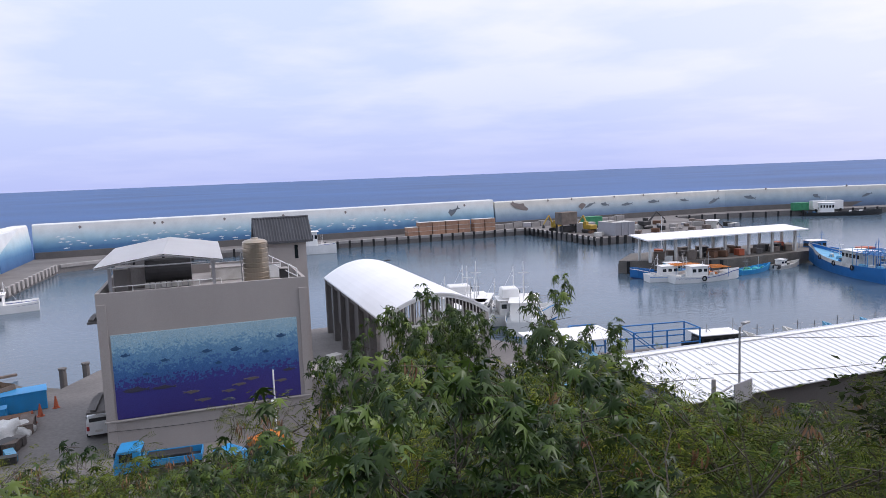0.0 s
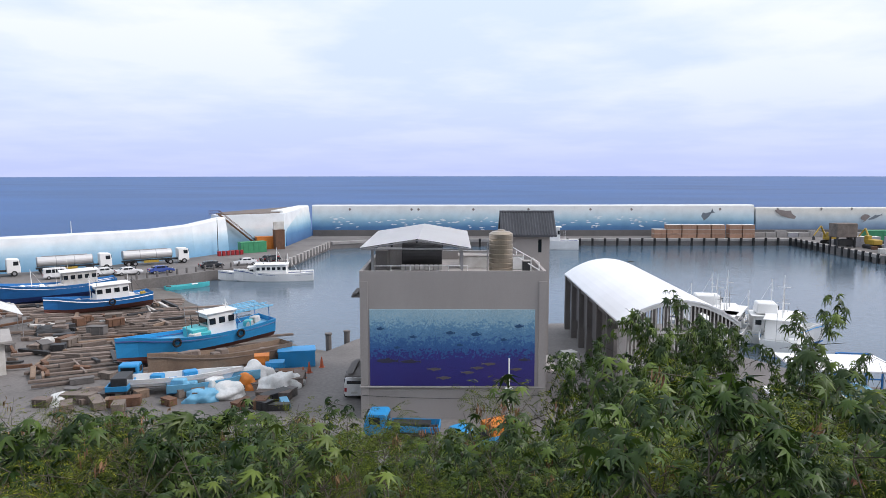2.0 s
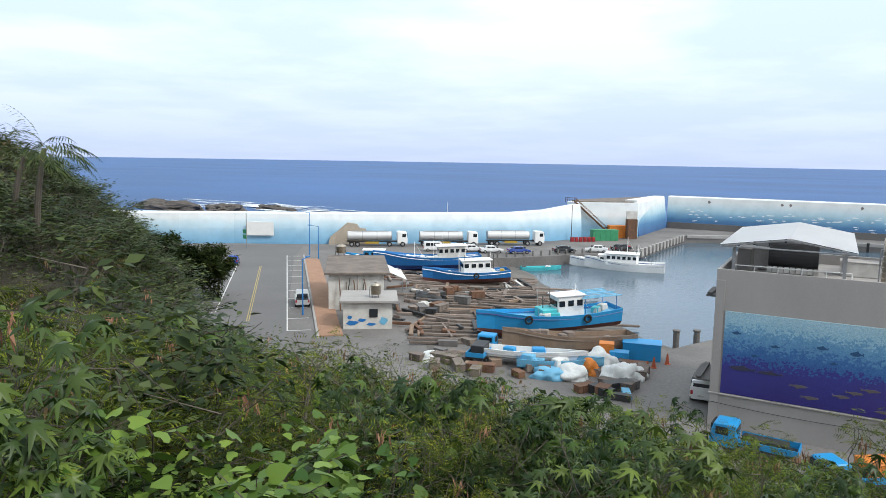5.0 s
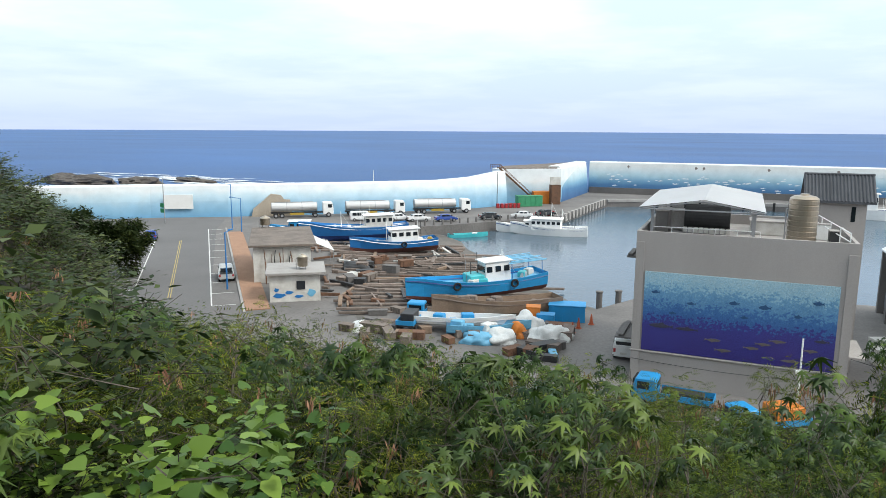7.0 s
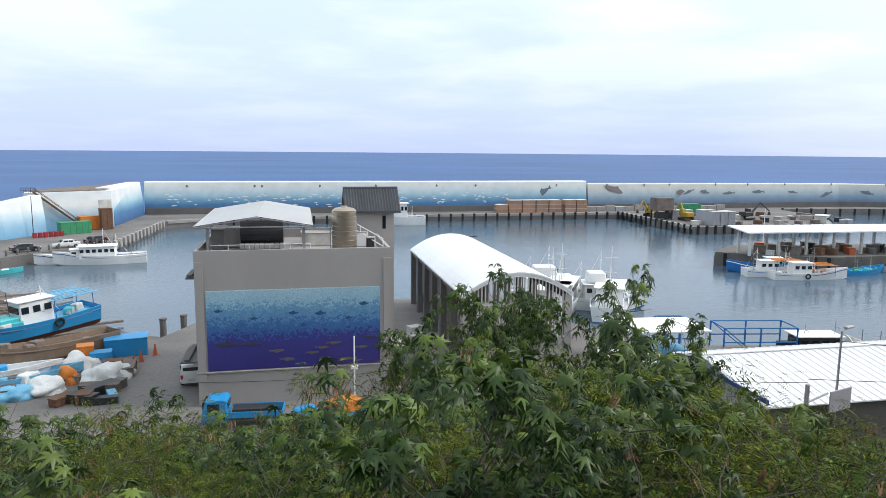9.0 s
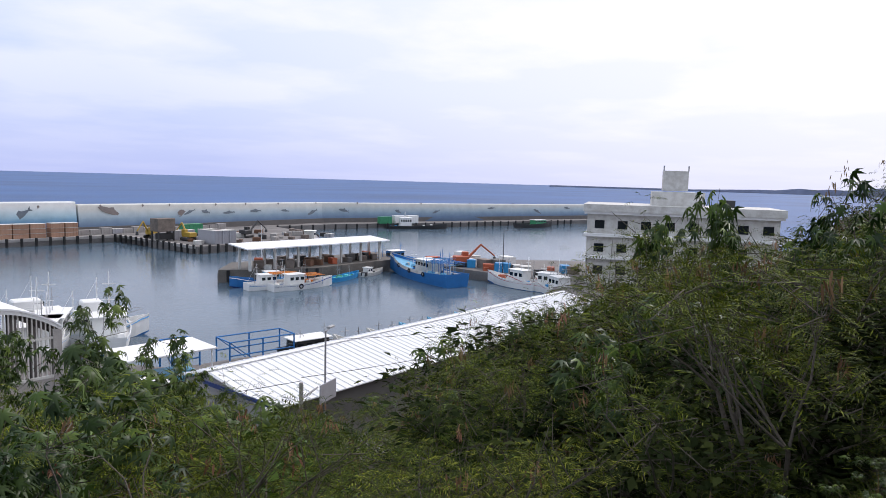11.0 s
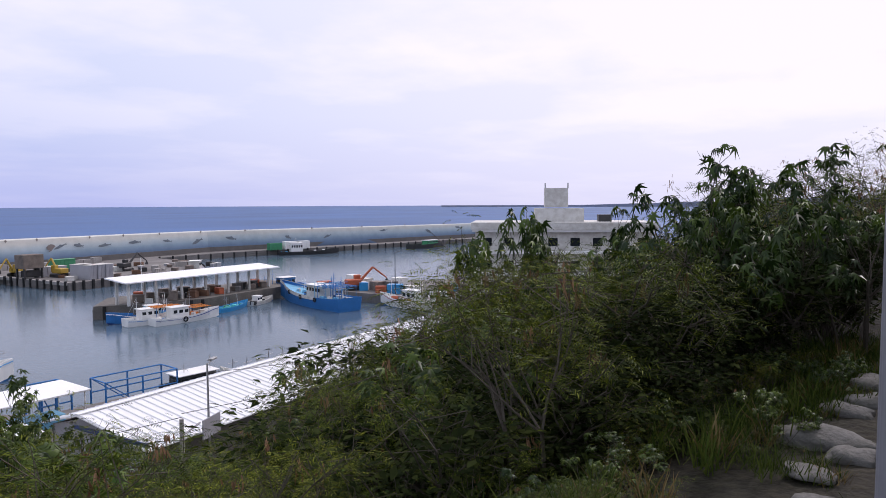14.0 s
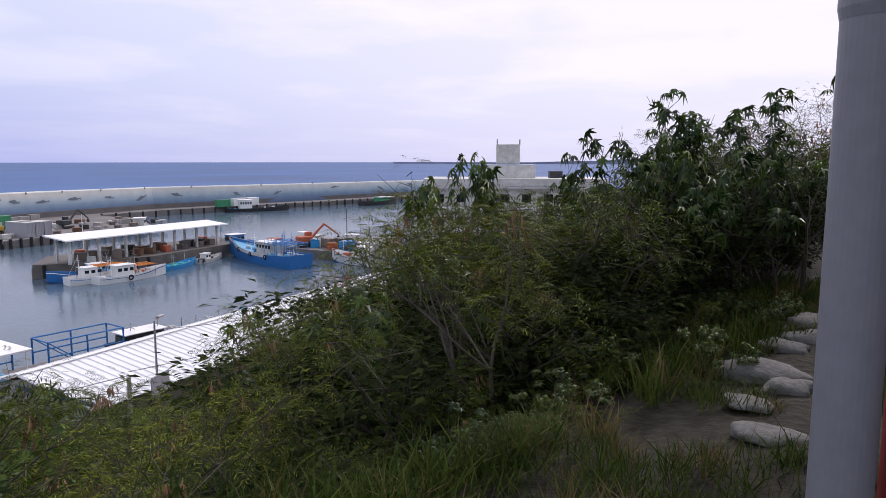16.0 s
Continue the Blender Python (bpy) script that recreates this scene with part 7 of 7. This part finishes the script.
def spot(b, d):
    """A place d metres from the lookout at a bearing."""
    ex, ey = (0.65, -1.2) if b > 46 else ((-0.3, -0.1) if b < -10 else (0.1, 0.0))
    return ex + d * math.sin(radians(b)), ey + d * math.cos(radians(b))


def lawn_edge(x):
    return 0.35 - 0.305 * (x - 3.4)


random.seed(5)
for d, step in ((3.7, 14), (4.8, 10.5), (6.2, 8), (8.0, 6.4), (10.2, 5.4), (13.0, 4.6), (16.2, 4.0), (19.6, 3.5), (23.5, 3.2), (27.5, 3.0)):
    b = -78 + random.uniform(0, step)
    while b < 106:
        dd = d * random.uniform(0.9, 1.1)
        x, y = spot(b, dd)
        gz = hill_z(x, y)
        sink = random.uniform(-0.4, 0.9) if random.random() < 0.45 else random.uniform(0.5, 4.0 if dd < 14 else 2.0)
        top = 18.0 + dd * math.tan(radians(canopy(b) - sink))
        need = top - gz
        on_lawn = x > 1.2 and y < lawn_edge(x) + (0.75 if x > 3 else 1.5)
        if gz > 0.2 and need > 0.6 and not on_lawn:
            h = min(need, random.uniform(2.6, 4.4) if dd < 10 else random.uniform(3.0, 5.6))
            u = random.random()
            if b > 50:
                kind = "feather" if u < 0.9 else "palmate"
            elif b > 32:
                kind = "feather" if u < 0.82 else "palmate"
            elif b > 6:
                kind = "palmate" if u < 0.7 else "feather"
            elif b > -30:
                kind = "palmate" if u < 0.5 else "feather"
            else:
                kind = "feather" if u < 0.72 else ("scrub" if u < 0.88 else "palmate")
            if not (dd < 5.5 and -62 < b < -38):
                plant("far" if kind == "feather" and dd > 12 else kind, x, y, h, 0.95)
            # a near-black filler bush behind, in place of the growth's inner shade
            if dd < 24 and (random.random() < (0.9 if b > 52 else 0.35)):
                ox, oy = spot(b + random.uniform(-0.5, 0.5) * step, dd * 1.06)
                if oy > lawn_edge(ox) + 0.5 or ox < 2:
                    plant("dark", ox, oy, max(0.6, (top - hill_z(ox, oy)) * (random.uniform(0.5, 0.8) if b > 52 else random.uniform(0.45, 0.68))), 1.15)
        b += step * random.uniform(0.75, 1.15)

# near-black filler bushes along the lawn, standing in for shade under the growth
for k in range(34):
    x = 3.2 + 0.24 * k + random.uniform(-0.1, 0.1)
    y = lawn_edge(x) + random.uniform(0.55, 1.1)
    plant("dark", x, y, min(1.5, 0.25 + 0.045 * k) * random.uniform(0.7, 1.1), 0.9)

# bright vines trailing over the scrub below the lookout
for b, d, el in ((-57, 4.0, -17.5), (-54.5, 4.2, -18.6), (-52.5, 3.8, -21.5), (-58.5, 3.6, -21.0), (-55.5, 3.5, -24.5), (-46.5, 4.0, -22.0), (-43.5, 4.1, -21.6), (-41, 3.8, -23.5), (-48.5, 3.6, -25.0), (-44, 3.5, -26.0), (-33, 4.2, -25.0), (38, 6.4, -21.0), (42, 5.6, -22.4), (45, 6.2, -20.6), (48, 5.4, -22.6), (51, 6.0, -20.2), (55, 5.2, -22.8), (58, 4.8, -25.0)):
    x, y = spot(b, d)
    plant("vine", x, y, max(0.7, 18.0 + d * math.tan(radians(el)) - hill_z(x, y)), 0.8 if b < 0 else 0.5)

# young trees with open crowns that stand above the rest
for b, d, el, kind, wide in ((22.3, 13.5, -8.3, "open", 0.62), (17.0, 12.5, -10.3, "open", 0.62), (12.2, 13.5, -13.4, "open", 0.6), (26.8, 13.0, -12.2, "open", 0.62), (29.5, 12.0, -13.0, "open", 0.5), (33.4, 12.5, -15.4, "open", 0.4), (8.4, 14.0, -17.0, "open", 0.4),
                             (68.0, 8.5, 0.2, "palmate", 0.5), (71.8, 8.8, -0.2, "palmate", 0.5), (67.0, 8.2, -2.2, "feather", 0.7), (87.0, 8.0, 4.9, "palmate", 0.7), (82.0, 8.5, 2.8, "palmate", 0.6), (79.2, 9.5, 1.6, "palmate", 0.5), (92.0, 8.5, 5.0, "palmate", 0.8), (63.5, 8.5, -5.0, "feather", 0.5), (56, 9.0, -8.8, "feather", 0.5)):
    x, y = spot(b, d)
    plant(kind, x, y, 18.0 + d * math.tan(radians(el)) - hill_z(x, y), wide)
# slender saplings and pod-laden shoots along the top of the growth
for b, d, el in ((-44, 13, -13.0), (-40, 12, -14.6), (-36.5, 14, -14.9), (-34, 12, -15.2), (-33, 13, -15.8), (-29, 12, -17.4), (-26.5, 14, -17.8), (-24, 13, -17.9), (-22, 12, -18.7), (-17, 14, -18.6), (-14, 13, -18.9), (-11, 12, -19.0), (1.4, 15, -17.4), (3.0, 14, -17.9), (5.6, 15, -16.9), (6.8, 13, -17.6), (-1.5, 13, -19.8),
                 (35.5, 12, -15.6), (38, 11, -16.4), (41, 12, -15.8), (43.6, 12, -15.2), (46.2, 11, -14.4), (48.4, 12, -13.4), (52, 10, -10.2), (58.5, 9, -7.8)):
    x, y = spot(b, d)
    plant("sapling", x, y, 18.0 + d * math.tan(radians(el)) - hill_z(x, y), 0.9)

# the wooded western hillside
for i in range(520):
    x, y = (random.uniform(-108, -50), random.uniform(18, 86)) if i % 5 > 1 else (random.uniform(-62, -18), random.uniform(6, 46))
    gz = hill_z(x, y)
    if gz > 0.4 and math.hypot(x, y) > 25:
        plant("scrub" if random.random() < 0.85 else "far", x, y, random.uniform(1.8, 3.2), 1.6)


def boulder(x, y, s, rz, label):
    th = thing("boulder", pose(x, y, hill_z(x, y) - s[2] * 0.1, 0, 0, rz), label, "stone", "stones along the path")
    bm = B()
    bmesh.ops.create_icosphere(bm, subdivisions=3, radius=1.0)
    off = Vector((x * 3, y * 5, 0))
    for v in bm.verts:
        k = 1 + 0.4 * noise.noise(v.co * 1.3 + off) + 0.12 * noise.noise(v.co * 3.5 + off)
        v.co = Vector((v.co.x * s[0] * k, v.co.y * s[1] * k, v.co.z * s[2] * k))
    part("stone_body", bm, "stone", th, smooth=True)


for x, y, s, rz_ in ((6.15, -1.28, (0.36, 0.2, 0.10), 75), (5.85, -1.46, (0.16, 0.14, 0.09), 80), (6.95, -1.42, (0.2, 0.14, 0.08), 70), (5.45, -1.2, (0.17, 0.12, 0.04), 60), (4.95, -1.33, (0.2, 0.15, 0.05), 85), (7.3, -1.66, (0.26, 0.18, 0.1), 85), (7.9, -1.75, (0.3, 0.22, 0.12), 80)):
    boulder(x, y, s, rz_, "smooth grey stone half sunk in the grass")
# grass in tufts over the lawn and the slope's edge, some of it dry straw
BL_V, BL_F = [(0, -0.02, 0), (0, 0.02, 0), (0.5, 0.016, 0.05), (0.5, -0.016, 0.05), (1, 0, -0.08)], [(0, 1, 2, 3), (3, 2, 4)]
for nm, tufts, blades, material, lab in (("grass", 1150, 22, "grass", "unmown tufts of green grass at the lookout"), ("dry_grass", 90, 34, "straw", "dry straw coloured grass tufts at the lookout")):
    gp, gd, gs = [], [], []
    k = 0
    while k < tufts:
        x, y = random.uniform(1.5, 10.0), random.uniform(-3.2, 1.6)
        edge = lawn_edge(x) + random.uniform(-0.2, 0.6)
        near_edge = abs(y - lawn_edge(x)) < 0.5
        if y > edge or noise.noise(Vector((x * 0.9, y * 0.9, 3))) < (-0.45 if near_edge else -0.12):
            continue
        if material == "straw" and math.hypot(x - 4.4, y + 0.75) > 0.5 and random.random() < 0.7:
            continue
        k += 1
        size = random.uniform(0.13, 0.30) * (1.0 if near_edge else 0.7)
        for _ in range(blades):
            gp.append((x + random.gauss(0, 0.05), y + random.gauss(0, 0.05), hill_z(x, y) - 0.02))
            gd.append((random.gauss(0, 0.55), random.gauss(0, 0.55), 1.0))
            gs.append(size * random.uniform(0.5, 1.25))
    gob = scatter(nm, BL_V, BL_F, np.array(gp), turns(np.array(gd)), np.array(gs), material)
    tagged(gob, lab, "grass", "", "stuff")
# low weeds between the stones
for k in range(26):
    x = random.uniform(3.0, 8.0)
    y = lawn_edge(x) + random.uniform(-0.5, 0.25)
    plant("feather" if k % 3 else "palmate", x, y, random.uniform(0.25, 0.5), 0.3)
# lookout post and the red post beside it
M["pvc"] = mat("pale_grey_pipe", (0.20, 0.20, 0.22), 0.5, 0.05, 0.8, 20, 0.03, dirt=(0.28, 0.28, 0.3))
cp = thing("lookout_post", pose(2.95, -1.53, hill_z(2.95, -1.53) - 0.1), "pale grey round pipe post of the lookout shelter", "post")
bm = B()
lathe(bm, [(0.088, 0), (0.088, 2.05)], seg=32)
part("shaft", bm, "pvc", cp, smooth=False)
bm = B()
lathe(bm, [(0.089, 2.03), (0.095, 2.06), (0.095, 2.32), (0.089, 2.36), (0.084, 2.4), (0.084, 3.6)], seg=32)
part("upper_sleeve", bm, "pvc", cp)
rp = thing("red_post", pose(3.0, -1.72, hill_z(3.0, -1.72) - 0.1), "red painted square post of the lookout shelter", "post")
bm = B()
bx(bm, (0, 0, 1.8), (0.16, 0.16, 3.6), bevel=0.01)
part("shaft", bm, "red", rp)
# unseen roof inferred from the posts, sized to shade them and the lawn
sh = thing("shelter_roof", pose(0, 0, 0), "unseen flat roof of the lookout shelter, placed to shade posts and lawn", "roof", "", "structure")
bm = B()
bx(bm, (4.95, -4.81, 20.2), (6.1, 6.78, 0.2))
part("slab", bm, "dark_plaster", sh)
# supports added under the unseen roof
for x, y in ((2.2, -7.6), (5.0, -7.6), (7.7, -7.6)):
    bm = B()
    tube(bm, (x, y, 15.8), (x, y, 20.1), 0.1, seg=12)
    part("support", bm, "pvc", sh)
# unseen wall added to keep southern sky light off the lawn and shrubs
bm = B()
bx(bm, (5.0, -8.6, 18.4), (16.0, 0.3, 5.2))
structure("wall_sky_block", bm, "dark_plaster", "unseen wall added behind the lookout to block the southern sky", "wall")
# yellow flower in the shrubs
fl = thing("yellow_flower", pose(1.15, 6.9, 14.35), "single yellow flower among the shrub leaves", "flower")
fp, fd = [], []
for i in range(12):
    fp.append((0, 0, 0)), fd.append((math.cos(i * 0.52), math.sin(i * 0.52), 0.5))
scatter("petals", LEAF_V, LEAF_F, np.array(fp, float), turns(np.array(fd)), np.full(12, 0.09), "petal", fl)
bm = B()
tube(bm, (0, 0, -0.9), (0, 0, 0), 0.012, seg=5)
part("stalk", bm, "bark", fl)

# dark feathery tree at the cliff foot and a wind-blown palm
tr_ = thing("casuarina_tree", pose(-68.0, 60.5, 0.0), "dark feathery windswept tree at the cliff foot", "tree")
bars, ends = skeleton_of(9.5, 0.8, 6, 77, 0.3, 2)
bm = B()
for a, b, r0, r1 in bars:
    tube(bm, a, b, r0 * 3, r1 * 3, 6, False)
part("trunk", bm, "bark", tr_)
pp, dd, ss = [], [], []
for a, b, r0, r1 in bars[6:]:
    for i in range(45):
        t = random.random()
        pp.append(np.array(a.lerp(b, t)) + np.random.normal(0, 0.35, 3)), dd.append((random.gauss(0.5, 0.6), random.gauss(0.3, 0.6), random.gauss(-0.1, 0.3))), ss.append(random.uniform(0.3, 0.8))
scatter("crown", [(0, -0.12, 0), (0, 0.12, 0), (1, 0.06, -0.15), (1, -0.06, -0.15)], NEEDLE_F, np.array(pp), turns(np.array(dd)), np.array(ss), "needle_shade_leaf", tr_)
copy_thing(tr_, pose(-71.0, 59.0, 0.6, 0, 0, 120))
copy_thing(tr_, pose(-70.5, 54.5, 2.0, 0, 0, 240))


def palm(m, h, seed):
    th = thing("palm_tree", m, "wind-blown coconut palm on the hilltop", "tree", "hilltop palms")
    r = random.Random(seed)
    bm = B()
    q = Vector((0, 0, 0))
    for i in range(6):
        e = q + Vector((0.12 * i * 0.4, 0, h / 6))
        tube(bm, q, e, 0.2 - 0.015 * i, 0.19 - 0.015 * i, 8, False)
        q = e
    part("trunk", bm, "bark", th)
    for k in range(15):
        a = 2 * math.pi * k / 15 + r.uniform(-0.2, 0.2)
        d = Vector((math.cos(a) + 0.7, math.sin(a), r.uniform(0.1, 1.1))).normalized()
        P, D, S = [], [], []
        p = q.copy()
        for j in range(14):
            d = (d + Vector((0.03, 0, -0.11))).normalized()
            p = p + d * 0.2
            sd = d.cross(Vector((0, 0, 1))).normalized()
            for sg in (-1, 1):
                P.append(tuple(p)), D.append(tuple(d * 0.5 + sd * sg * 0.8 + Vector((0.2, 0, -0.5)))), S.append(0.75 * (1 - abs(j - 6) / 11))
        scatter("frond", LEAF_V, LEAF_F, np.array(P), turns(np.array(D)) @ np.diag([1, 0.22, 1]), np.array(S), "scrub", th)


palm(pose(-35.5, 20.0, hill_z(-35.5, 20.0) - 0.3, 0, 0, 20), 18.6 - hill_z(-35.5, 20.0), 3)
palm(pose(-38.5, 20.5, hill_z(-38.5, 20.5) - 0.3, 0, 0, 50), 18.2 - hill_z(-38.5, 20.5), 4)
